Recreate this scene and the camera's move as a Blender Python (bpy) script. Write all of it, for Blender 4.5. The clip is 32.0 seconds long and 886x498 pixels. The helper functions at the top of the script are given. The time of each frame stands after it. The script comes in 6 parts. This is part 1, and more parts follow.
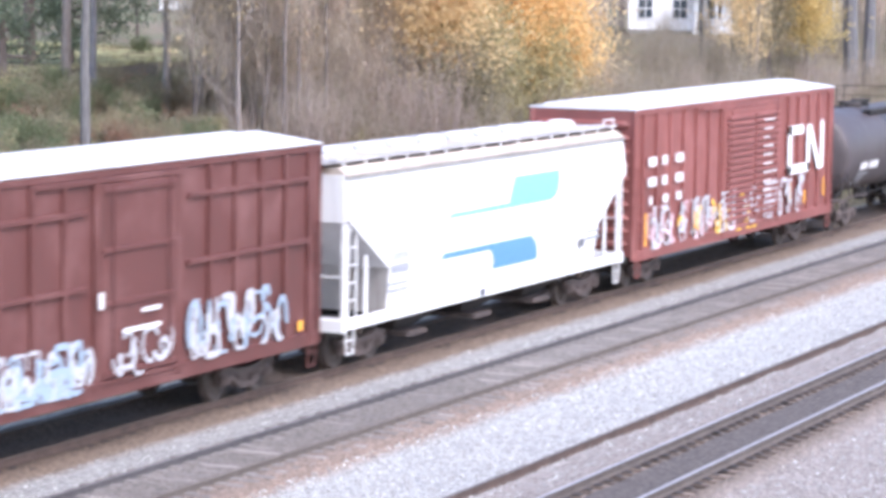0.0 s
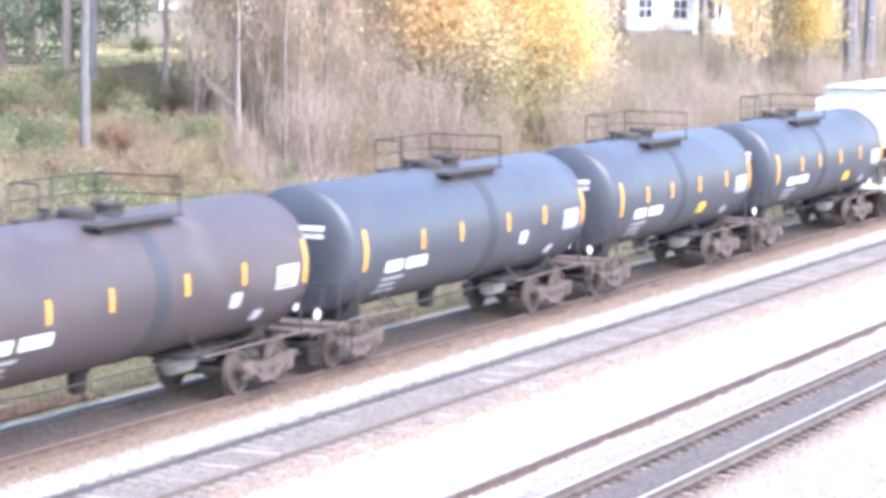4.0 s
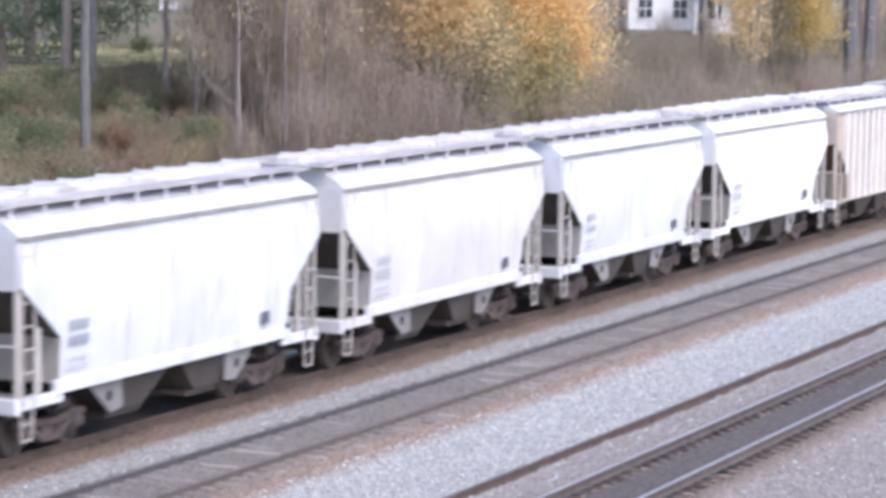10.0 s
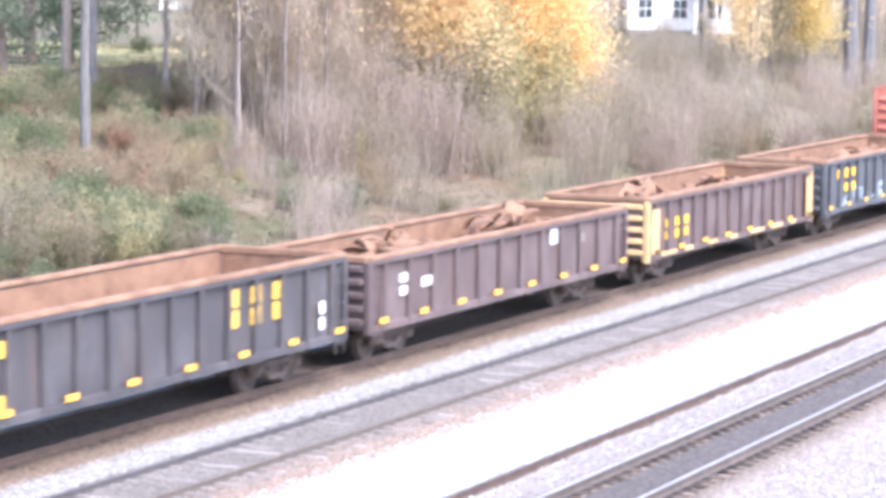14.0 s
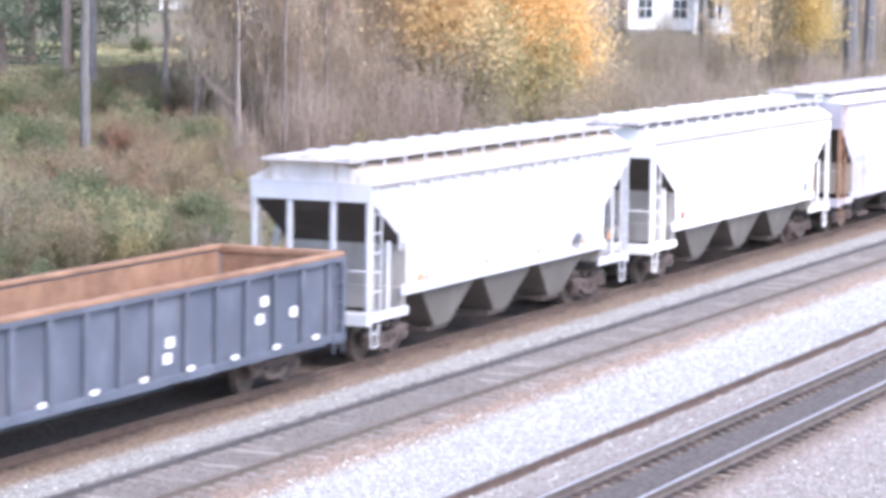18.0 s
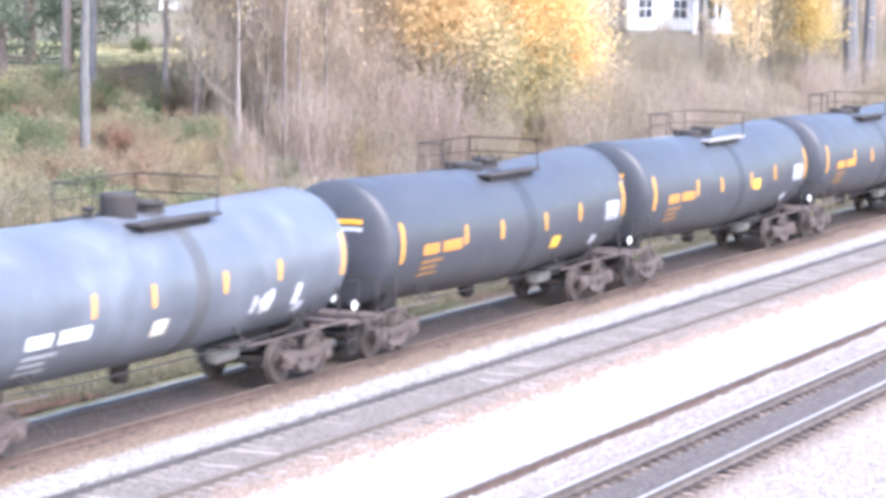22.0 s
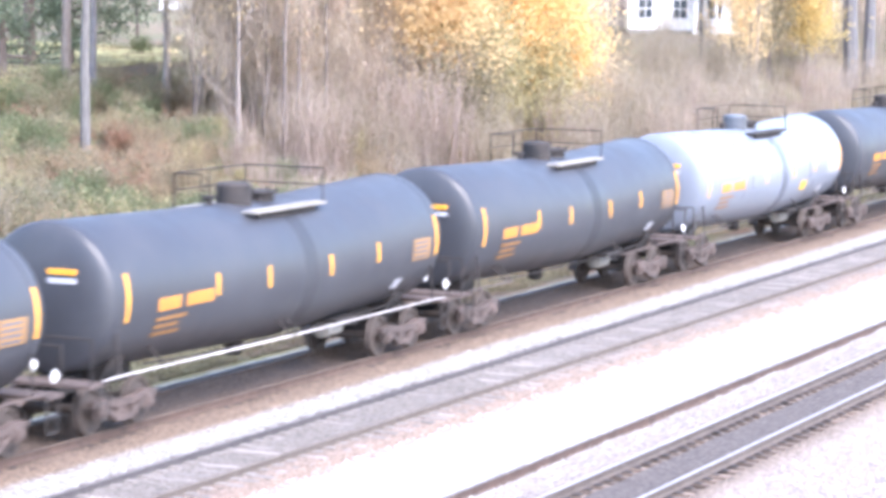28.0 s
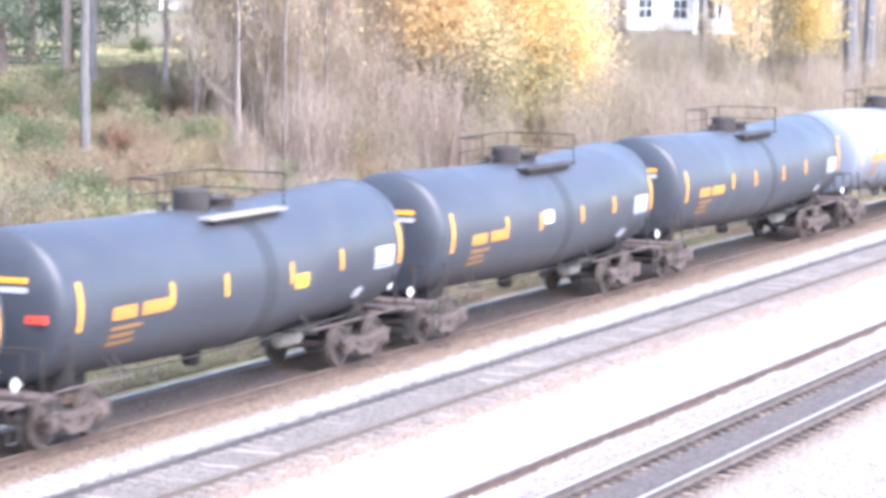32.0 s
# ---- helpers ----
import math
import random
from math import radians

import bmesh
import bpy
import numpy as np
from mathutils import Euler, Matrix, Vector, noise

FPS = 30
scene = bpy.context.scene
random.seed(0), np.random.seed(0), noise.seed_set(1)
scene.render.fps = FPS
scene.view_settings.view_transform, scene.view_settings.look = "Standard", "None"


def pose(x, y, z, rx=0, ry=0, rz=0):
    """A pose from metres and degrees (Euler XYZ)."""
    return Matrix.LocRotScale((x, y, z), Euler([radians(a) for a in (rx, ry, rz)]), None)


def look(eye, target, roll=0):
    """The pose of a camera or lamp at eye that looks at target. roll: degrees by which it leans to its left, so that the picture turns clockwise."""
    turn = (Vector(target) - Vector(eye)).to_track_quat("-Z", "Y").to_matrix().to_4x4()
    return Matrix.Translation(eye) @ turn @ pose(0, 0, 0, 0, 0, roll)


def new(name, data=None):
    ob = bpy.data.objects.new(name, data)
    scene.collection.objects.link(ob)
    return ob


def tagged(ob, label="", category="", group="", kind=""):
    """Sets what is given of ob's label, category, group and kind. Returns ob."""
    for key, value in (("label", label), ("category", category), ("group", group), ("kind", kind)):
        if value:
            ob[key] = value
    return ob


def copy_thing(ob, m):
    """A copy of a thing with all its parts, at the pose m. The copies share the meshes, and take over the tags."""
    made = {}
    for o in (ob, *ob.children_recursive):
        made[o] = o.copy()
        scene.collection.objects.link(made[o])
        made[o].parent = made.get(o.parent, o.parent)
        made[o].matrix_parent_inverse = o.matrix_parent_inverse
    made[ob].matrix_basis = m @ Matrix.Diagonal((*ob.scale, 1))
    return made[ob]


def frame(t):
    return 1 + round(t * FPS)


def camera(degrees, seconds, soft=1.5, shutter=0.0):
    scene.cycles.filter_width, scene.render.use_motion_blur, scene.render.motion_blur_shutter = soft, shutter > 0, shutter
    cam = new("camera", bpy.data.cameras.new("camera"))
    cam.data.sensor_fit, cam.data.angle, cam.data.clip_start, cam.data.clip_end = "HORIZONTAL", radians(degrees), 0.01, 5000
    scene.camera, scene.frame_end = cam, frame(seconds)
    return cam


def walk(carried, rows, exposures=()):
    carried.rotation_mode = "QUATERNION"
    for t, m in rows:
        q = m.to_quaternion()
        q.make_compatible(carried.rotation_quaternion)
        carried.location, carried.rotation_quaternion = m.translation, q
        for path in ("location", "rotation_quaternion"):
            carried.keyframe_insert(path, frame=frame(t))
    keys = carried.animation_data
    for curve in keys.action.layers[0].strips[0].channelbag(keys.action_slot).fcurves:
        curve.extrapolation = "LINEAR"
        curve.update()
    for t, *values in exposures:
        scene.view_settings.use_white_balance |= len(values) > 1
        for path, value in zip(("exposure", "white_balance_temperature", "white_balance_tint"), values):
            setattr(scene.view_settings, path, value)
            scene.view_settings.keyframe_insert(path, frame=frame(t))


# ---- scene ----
# World: +x runs along the tracks the way the train comes from, +y across them, rail tops at z = 0.
TRAIN_Y, MID_Y, NEAR_Y = 28.46, 24.30, 17.06
EYE = Vector((0.0, 0.0, 8.917))
YAW, PITCH, ROLL = radians(65.960), radians(5.704), 0.810
cam = camera(17.605, 32.0, soft=4.0, shutter=0.3)
AIM = EYE + 60 * Vector((math.sin(YAW) * math.cos(PITCH), math.cos(YAW) * math.cos(PITCH), -math.sin(PITCH)))
STAND = look(EYE, AIM, ROLL)
# the clip's camera opens up for dark wagons and closes down for white ones
EXPOSURE = [(0.0, 1.71), (0.5, 1.15), (1.0, 1.4), (1.4, 1.8), (2.0, 2.25), (2.6, 2.45), (3.5, 2.6), (5.0, 2.5), (5.6, 2.25), (6.0, 1.85), (6.4, 1.25), (6.8, 0.84), (7.4, 0.85), (8.0, 1.0), (9.0, 1.12), (10.0, 1.23), (12.0, 1.2), (13.2, 1.3), (13.6, 1.8),
            (14.0, 2.37), (14.5, 2.53), (16.5, 2.4), (17.0, 2.28), (18.0, 1.9), (18.6, 1.4), (19.5, 1.28), (20.2, 1.42), (20.7, 1.8), (21.2, 2.27), (22.0, 2.46), (24.0, 2.52), (25.0, 2.32), (28.0, 2.52), (30.0, 2.4), (32.0, 2.58)]
walk(cam, [(0.0, STAND), (32.0, STAND)], exposures=[(t, e, 6250, 18) for t, e in EXPOSURE])

# ---- light: thin overcast, a wide weak sun from behind the camera ----
SUN_EL, SUN_AZ = 50.0, 205.0
world = bpy.data.worlds.new("sky")
scene.world = world
world.use_nodes = True
wn = world.node_tree.nodes
sky = wn.new("ShaderNodeTexSky")
sky.sky_type, sky.sun_disc = "NISHITA", False
sky.sun_elevation, sky.sun_rotation = radians(SUN_EL), radians(SUN_AZ)
sky.air_density, sky.dust_density, sky.ozone_density = 1.0, 1.5, 1.0
world.node_tree.links.new(sky.outputs[0], wn["Background"].inputs[0])
wn["Background"].inputs[1].default_value = 0.13
sun = new("sun", bpy.data.lights.new("sun", "SUN"))
sun.data.energy, sun.data.angle, sun.data.color = 1.5, radians(45), (1.0, 0.97, 0.93)
sun_way = Vector((math.sin(radians(SUN_AZ)) * math.cos(radians(SUN_EL)), math.cos(radians(SUN_AZ)) * math.cos(radians(SUN_EL)), math.sin(radians(SUN_EL))))
sun.matrix_world = look(sun_way * 100, (0, 0, 0))

# ---- helpers of this scene ----
class Shape:
    """Vertices and faces of one mesh, gathered piece by piece."""
    def __init__(self):
        self.v, self.f = [], []

    def add(self, verts, faces):
        n = len(self.v)
        self.v += verts
        self.f += [tuple(i + n for i in f) for f in faces]
        return self

    def box(self, x0, x1, y0, y1, z0, z1):
        v = [(x, y, z) for x in (x0, x1) for y in (y0, y1) for z in (z0, z1)]
        return self.add(v, [(0, 1, 3, 2), (4, 6, 7, 5), (0, 4, 5, 1), (2, 3, 7, 6), (0, 2, 6, 4), (1, 5, 7, 3)])

    def cham(self, x0, x1, y0, y1, z0, z1, c=0.02):
        """A box with its four upright edges and its top edges cut back."""
        ring = [(x0 + c, y0), (x1 - c, y0), (x1, y0 + c), (x1, y1 - c), (x1 - c, y1), (x0 + c, y1), (x0, y1 - c), (x0, y0 + c)]
        mx, my = (x0 + x1) / 2, (y0 + y1) / 2
        v = [(x, y, z0) for x, y in ring] + [(x, y, z1 - c) for x, y in ring]
        kx, ky = 1 - 2 * c / max(x1 - x0, 1e-6), 1 - 2 * c / max(y1 - y0, 1e-6)
        v += [(mx + (x - mx) * kx, my + (y - my) * ky, z1) for x, y in ring]
        f = [tuple(range(7, -1, -1)), tuple(range(16, 24))]
        for r in (0, 8):
            f += [(r + i, r + (i + 1) % 8, r + 8 + (i + 1) % 8, r + 8 + i) for i in range(8)]
        return self.add(v, f)

    def prism(self, ring, x0, x1):
        """A closed outline in (y, z), counter-clockwise seen from +x, drawn out along x."""
        n = len(ring)
        v = [(x0, y, z) for y, z in ring] + [(x1, y, z) for y, z in ring]
        f = [tuple(range(n - 1, -1, -1)), tuple(range(n, 2 * n))]
        return self.add(v, f + [(i, (i + 1) % n, n + (i + 1) % n, n + i) for i in range(n)])

    def slab(self, ring, y0, y1):
        """A closed outline in (x, z), drawn out along y from y0 to y1."""
        n = len(ring)
        v = [(x, y0, z) for x, z in ring] + [(x, y1, z) for x, z in ring]
        f = [tuple(range(n)), tuple(range(2 * n - 1, n - 1, -1))]
        return self.add(v, f + [(i, n + i, n + (i + 1) % n, (i + 1) % n) for i in range(n)])

    def tube(self, a, b, r, n=6, r2=None):
        a, b = Vector(a), Vector(b)
        w = (b - a).normalized()
        s = w.orthogonal().normalized()
        u = w.cross(s)
        r2 = r if r2 is None else r2
        v = []
        for p, q in ((a, r), (b, r2)):
            v += [tuple(p + q * (math.cos(k * math.tau / n) * s + math.sin(k * math.tau / n) * u)) for k in range(n)]
        f = [(i, (i + 1) % n, n + (i + 1) % n, n + i) for i in range(n)]
        return self.add(v, f + [tuple(range(n - 1, -1, -1)), tuple(range(n, 2 * n))])

    def line(self, pts, r, n=6):
        for a, b in zip(pts, pts[1:]):
            self.tube(a, b, r, n)
        return self

    def rings(self, rows, n=48, axis="x"):
        """Circles (place along the axis, radius, centre's height or 0) joined to one skin, closed at both ends."""
        v, f = [], []
        for p, r, c in rows:
            for k in range(n):
                a, b = r * math.cos(k * math.tau / n), r * math.sin(k * math.tau / n)
                v.append({"x": (p, a, c + b), "y": (-a, p, c + b), "z": (a, b, p)}[axis])
        for j in range(len(rows) - 1):
            f += [(j * n + k, j * n + (k + 1) % n, j * n + n + (k + 1) % n, j * n + n + k) for k in range(n)]
        f += [tuple(range(n - 1, -1, -1)), tuple(range((len(rows) - 1) * n, len(rows) * n))]
        return self.add(v, f)

    def moved(self, m):
        self.v = [tuple(m @ Vector(p)) for p in self.v]
        return self

    def mesh(self, name, material, smooth=False):
        me = bpy.data.meshes.new(name)
        me.from_pydata(self.v, [], self.f)
        me.materials.append(material)
        if smooth:
            me.shade_smooth()
            me.set_sharp_from_angle(angle=radians(38))
        return me


def part(name, shape, material, parent=None, label="", smooth=False, at=None):
    """One mesh object under a thing or a part; shape may be a mesh that is already made, to be shared."""
    me = shape if isinstance(shape, bpy.types.Mesh) else shape.mesh(name, material, smooth)
    ob = new(name, me)
    ob.parent = parent
    if at is not None:
        ob.matrix_basis = at
    return tagged(ob, label)


def thing(name, label, category, group="", m=None):
    ob = new(name)
    ob.empty_display_size = 0.3
    if m is not None:
        ob.matrix_basis = m
    return tagged(ob, label, category, group)


# ---- materials ----
def shader(name):
    m = bpy.data.materials.new(name)
    m.use_nodes = True
    return m, m.node_tree.nodes, m.node_tree.links, m.node_tree.nodes["Principled BSDF"]


def coords(nd, ln, scale=(1, 1, 1), spread=True):
    """Object coordinates, shifted by a number of each object's own."""
    tc, mp = nd.new("ShaderNodeTexCoord"), nd.new("ShaderNodeMapping")
    mp.inputs["Scale"].default_value = scale
    ln.new(tc.outputs["Object"], mp.inputs["Vector"])
    if spread:
        oi, mul = nd.new("ShaderNodeObjectInfo"), nd.new("ShaderNodeMath")
        mul.operation, mul.inputs[1].default_value = "MULTIPLY", 37.0
        ln.new(oi.outputs["Random"], mul.inputs[0])
        ln.new(mul.outputs[0], mp.inputs["Location"])
    return mp.outputs[0]


def noise_tex(nd, ln, vec, scale, detail=4.0, rough=0.6):
    n = nd.new("ShaderNodeTexNoise")
    n.inputs["Scale"].default_value, n.inputs["Detail"].default_value, n.inputs["Roughness"].default_value = scale, detail, rough
    ln.new(vec, n.inputs["Vector"])
    return n.outputs["Fac"]


def ramp(nd, ln, fac, stops):
    r = nd.new("ShaderNodeValToRGB")
    while len(r.color_ramp.elements) < len(stops):
        r.color_ramp.elements.new(0.5)
    for e, (p, c) in zip(r.color_ramp.elements, stops):
        e.position, e.color = p, (*c, 1) if not isinstance(c, float) else (c, c, c, 1)
    ln.new(fac, r.inputs["Fac"])
    return r.outputs["Color"]


def blend(nd, ln, fac, a, b, mode="MIX"):
    m = nd.new("ShaderNodeMix")
    m.data_type, m.blend_type = "RGBA", mode
    for sock, val in ((m.inputs["Factor"], fac), (m.inputs[6], a), (m.inputs[7], b)):
        if isinstance(val, (int, float)):
            sock.default_value = val
        elif isinstance(val, tuple):
            sock.default_value = (*val, 1)
        else:
            ln.new(val, sock)
    return m.outputs[2]


def relief(nd, ln, bsdf, height, strength, distance=0.02):
    b = nd.new("ShaderNodeBump")
    b.inputs["Strength"].default_value, b.inputs["Distance"].default_value = strength, distance
    ln.new(height, b.inputs["Height"])
    ln.new(b.outputs[0], bsdf.inputs["Normal"])


def paint(name, colour, dirt=(0.16, 0.11, 0.08), amount=0.5, rough=0.5, streaks=1.0, fade=0.12):
    """Weathered paint: faded patches, upright dirt streaks, fine specks."""
    m, nd, ln, b = shader(name)
    patch = noise_tex(nd, ln, coords(nd, ln), 0.7, 5.0)
    streak = noise_tex(nd, ln, coords(nd, ln, (2.6, 2.6, 0.22)), 1.6, 6.0, 0.7)
    speck = noise_tex(nd, ln, coords(nd, ln), 22.0, 3.0)
    pale = tuple(min(1.0, c * (1 + 2.2 * fade) + 0.25 * fade) for c in colour)
    dull = tuple(c * (1 - 1.6 * fade) for c in colour)
    base = ramp(nd, ln, patch, [(0.3, dull), (0.5, colour), (0.72, pale)])
    mask = ramp(nd, ln, streak, [(0.52, 0.0), (0.8, float(amount * streaks))])
    base = blend(nd, ln, mask, base, dirt)
    mask2 = ramp(nd, ln, speck, [(0.6, 0.0), (0.75, 0.35 * amount)])
    base = blend(nd, ln, mask2, base, dirt)
    ln.new(base, b.inputs["Base Color"])
    ln.new(ramp(nd, ln, patch, [(0.2, float(max(0.1, rough - 0.12))), (0.8, float(min(1, rough + 0.15)))]), b.inputs["Roughness"])
    relief(nd, ln, b, patch, 0.12, 0.03)
    return m


def flat_paint(name, colour, rough=0.55):
    m, nd, ln, b = shader(name)
    wear = noise_tex(nd, ln, coords(nd, ln), 9.0, 4.0)
    ln.new(blend(nd, ln, ramp(nd, ln, wear, [(0.5, 0.0), (0.8, 0.4)]), colour, tuple(0.6 * c + 0.02 for c in colour)), b.inputs["Base Color"])
    b.inputs["Roughness"].default_value = rough
    return m


def rusty(name, a, c, rough=0.85, scale=1.3, metal=0.0):
    m, nd, ln, b = shader(name)
    big = noise_tex(nd, ln, coords(nd, ln), scale, 6.0, 0.65)
    fine = noise_tex(nd, ln, coords(nd, ln), scale * 16, 4.0)
    base = ramp(nd, ln, big, [(0.3, a), (0.7, c)])
    ln.new(blend(nd, ln, 0.5, base, ramp(nd, ln, fine, [(0.3, 0.55), (0.7, 1.2)]), "MULTIPLY"), b.inputs["Base Color"])
    b.inputs["Roughness"].default_value, b.inputs["Metallic"].default_value = rough, metal
    relief(nd, ln, b, fine, 0.3, 0.01)
    return m


WHITE = paint("white_paint", (0.77, 0.77, 0.77), (0.3, 0.25, 0.2), 0.38, 0.45, fade=0.04)
PALE_BLUE = paint("pale_blue_white_paint", (0.63, 0.64, 0.675), (0.3, 0.28, 0.27), 0.6, 0.5, fade=0.06)
LIGHT_GREY = paint("light_grey_paint", (0.46, 0.46, 0.49), (0.25, 0.2, 0.17), 0.55, 0.55)
LILAC = paint("lilac_grey_paint", (0.44, 0.425, 0.48), (0.30, 0.17, 0.1), 0.45, 0.55)
CREAM = paint("cream_paint", (0.72, 0.61, 0.49), (0.34, 0.2, 0.1), 0.45, 0.55)
SMOKE_WHITE = paint("smoky_white_paint", (0.52, 0.535, 0.58), (0.4, 0.22, 0.12), 0.5, 0.5, fade=0.06)
TAN = paint("tan_paint", (0.43, 0.37, 0.315), (0.24, 0.16, 0.11), 0.8, 0.6)
DUSTY_CREAM = paint("dusty_cream_paint", (0.5, 0.435, 0.38), (0.4, 0.2, 0.1), 0.6, 0.6)
GREY_DIRT = paint("dirty_grey_paint", (0.25, 0.24, 0.225), (0.09, 0.07, 0.06), 0.7, 0.75)
RED_BROWN = paint("red_brown_paint", (0.115, 0.037, 0.032), (0.075, 0.035, 0.03), 0.5, 0.6)
RED = paint("boxcar_red_paint", (0.225, 0.071, 0.062), (0.17, 0.07, 0.06), 0.45, 0.6)
SALMON = paint("faded_salmon_paint", (0.41, 0.135, 0.097), (0.2, 0.08, 0.06), 0.75, 0.7)
ROOF_METAL = paint("galvanised_roof", (0.68, 0.68, 0.70), (0.42, 0.34, 0.3), 0.4, 0.4)
SALMON_ROOF = paint("faded_salmon_roof", (0.43, 0.155, 0.115), (0.3, 0.12, 0.09), 0.4, 0.6)
BLACK = paint("black_tank_paint", (0.047, 0.051, 0.062), (0.09, 0.082, 0.08), 0.2, 0.42, fade=0.05)
BLACK_BLUE = paint("blue_black_tank_paint", (0.047, 0.053, 0.067), (0.09, 0.085, 0.085), 0.2, 0.4, fade=0.05)
BLACK_BROWN = paint("brown_black_tank_paint", (0.062, 0.05, 0.053), (0.13, 0.095, 0.08), 0.35, 0.5, fade=0.08)
TANK_GREY = paint("grey_blue_tank_paint", (0.105, 0.12, 0.145), (0.1, 0.085, 0.08), 0.45, 0.36)
TANK_DULL = paint("dull_grey_tank_paint", (0.07, 0.073, 0.08), (0.2, 0.17, 0.14), 0.5, 0.5)
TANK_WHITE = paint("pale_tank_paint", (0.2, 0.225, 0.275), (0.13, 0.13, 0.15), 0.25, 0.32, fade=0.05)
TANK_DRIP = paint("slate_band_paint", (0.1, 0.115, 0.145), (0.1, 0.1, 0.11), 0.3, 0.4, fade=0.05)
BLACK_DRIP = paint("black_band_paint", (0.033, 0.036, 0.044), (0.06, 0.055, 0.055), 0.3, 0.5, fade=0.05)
GON_BLACK = paint("black_gondola_paint", (0.06, 0.057, 0.065), (0.15, 0.09, 0.06), 0.6, 0.65)
GON_BROWN = paint("brown_gondola_paint", (0.1, 0.073, 0.075), (0.18, 0.1, 0.065), 0.6, 0.75)
GON_NAVY = paint("navy_gondola_paint", (0.06, 0.067, 0.08), (0.15, 0.1, 0.07), 0.55, 0.65)
OCHRE_END = paint("worn_ochre_paint", (0.55, 0.37, 0.18), (0.16, 0.09, 0.06), 0.95, 0.7)
GON_BLUE = paint("faded_blue_gondola_paint", (0.084, 0.098, 0.134), (0.15, 0.115, 0.105), 0.5, 0.65)
RUST = rusty("rust", (0.17, 0.092, 0.057), (0.33, 0.195, 0.125))
RUST_SPOT = rusty("orange_rust", (0.42, 0.2, 0.08), (0.55, 0.3, 0.14))
DARK_RUST = rusty("dark_rust", (0.085, 0.045, 0.03), (0.19, 0.09, 0.055))
CAST = rusty("cast_truck_steel", (0.062, 0.05, 0.047), (0.145, 0.108, 0.1), 0.8, 3.0)
WHEEL = rusty("wheel_steel", (0.05, 0.042, 0.04), (0.11, 0.085, 0.075), 0.6, 4.0)
UNDER = rusty("underframe_black", (0.02, 0.02, 0.022), (0.06, 0.05, 0.047), 0.85, 2.0)
ORANGE = flat_paint("orange_reflector", (0.92, 0.43, 0.05))
DIM_AMBER = flat_paint("faded_amber_lettering_small", (0.3, 0.15, 0.05))
DIM_WHITE = flat_paint("faded_white_lettering_small", (0.36, 0.37, 0.39))
AMBER_PLATE = flat_paint("amber_side_reflector", (0.85, 0.46, 0.07))
YELLOW = flat_paint("yellow_marking", (0.85, 0.5, 0.05))
LETTER_WHITE = flat_paint("white_lettering", (0.8, 0.8, 0.8))
LETTER_DARK = flat_paint("dark_lettering", (0.1, 0.11, 0.14))
FAINT_GREY = flat_paint("faint_grey_lettering", (0.5, 0.51, 0.54))
LETTER_GREY = flat_paint("grey_lettering", (0.33, 0.35, 0.4))
LETTER_AMBER = flat_paint("amber_lettering", (0.62, 0.27, 0.05))
SIGN_BLUE = flat_paint("blue_marking", (0.11, 0.28, 0.56))
SIGN_CYAN = flat_paint("cyan_marking", (0.19, 0.45, 0.63))
SIGN_PALE = flat_paint("pale_blue_lettering", (0.42, 0.56, 0.68))
SPRAY_WASH = flat_paint("washed_out_spray", (0.62, 0.67, 0.74))
GON_LETTER = flat_paint("faded_amber_lettering", (0.68, 0.42, 0.07))
PALE_GREY = paint("pale_warm_grey_paint", (0.62, 0.605, 0.61), (0.32, 0.25, 0.2), 0.45, 0.55, fade=0.06)
PANEL_GREY = flat_paint("grey_data_panel", (0.5, 0.51, 0.56))
BROWN_PANEL = flat_paint("brown_data_panel", (0.3, 0.17, 0.07))
RED_SIGN = flat_paint("red_marking", (0.75, 0.08, 0.05))
SPRAY_BLUE = flat_paint("pale_blue_spray", (0.3, 0.39, 0.48))
SPRAY_WHITE = flat_paint("white_spray", (0.48, 0.49, 0.52))
SPRAY_PINK = flat_paint("pale_pink_spray", (0.75, 0.55, 0.6))
GRATING = paint("galvanised_grating", (0.42, 0.4, 0.4), (0.2, 0.14, 0.11), 1.0, 0.6)
RAIL_TAN = rusty("rust_tan_rail", (0.1, 0.083, 0.073), (0.16, 0.135, 0.12), 0.85, 3.0)
RAIL_BRIGHT = rusty("polished_rail", (0.3, 0.29, 0.305), (0.4, 0.385, 0.4), 0.45, 2.0, 0.35)
RAIL_WORN = rusty("worn_rail", (0.07, 0.052, 0.042), (0.12, 0.09, 0.075), 0.9, 2.0)
RAIL_PALE = rusty("dusty_rail_side", (0.08, 0.064, 0.057), (0.14, 0.115, 0.104), 0.8, 3.0)
RAIL_SIDE = rusty("rusty_rail", (0.06, 0.042, 0.035), (0.13, 0.085, 0.067), 0.8, 3.0)
RAIL_DULL = rusty("dull_rail", (0.07, 0.064, 0.067), (0.12, 0.108, 0.11), 0.75, 3.0, 0.0)
# bay grey with the underside's shade put into the colour
BAY_DARK = paint("shaded_bay_paint", (0.075, 0.063, 0.058), (0.04, 0.032, 0.03), 0.6, 0.8)
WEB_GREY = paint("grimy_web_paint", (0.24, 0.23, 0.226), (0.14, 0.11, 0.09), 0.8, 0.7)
HATCH = paint("grimy_hatch_paint", (0.55, 0.52, 0.5), (0.22, 0.15, 0.11), 0.95, 0.6)
RUSTY_WHITE = paint("rust_streaked_white", (0.66, 0.65, 0.65), (0.32, 0.16, 0.09), 0.95, 0.5)
DIRTY_TRIM = paint("dirty_pale_trim", (0.45, 0.42, 0.395), (0.18, 0.13, 0.1), 0.8, 0.65)
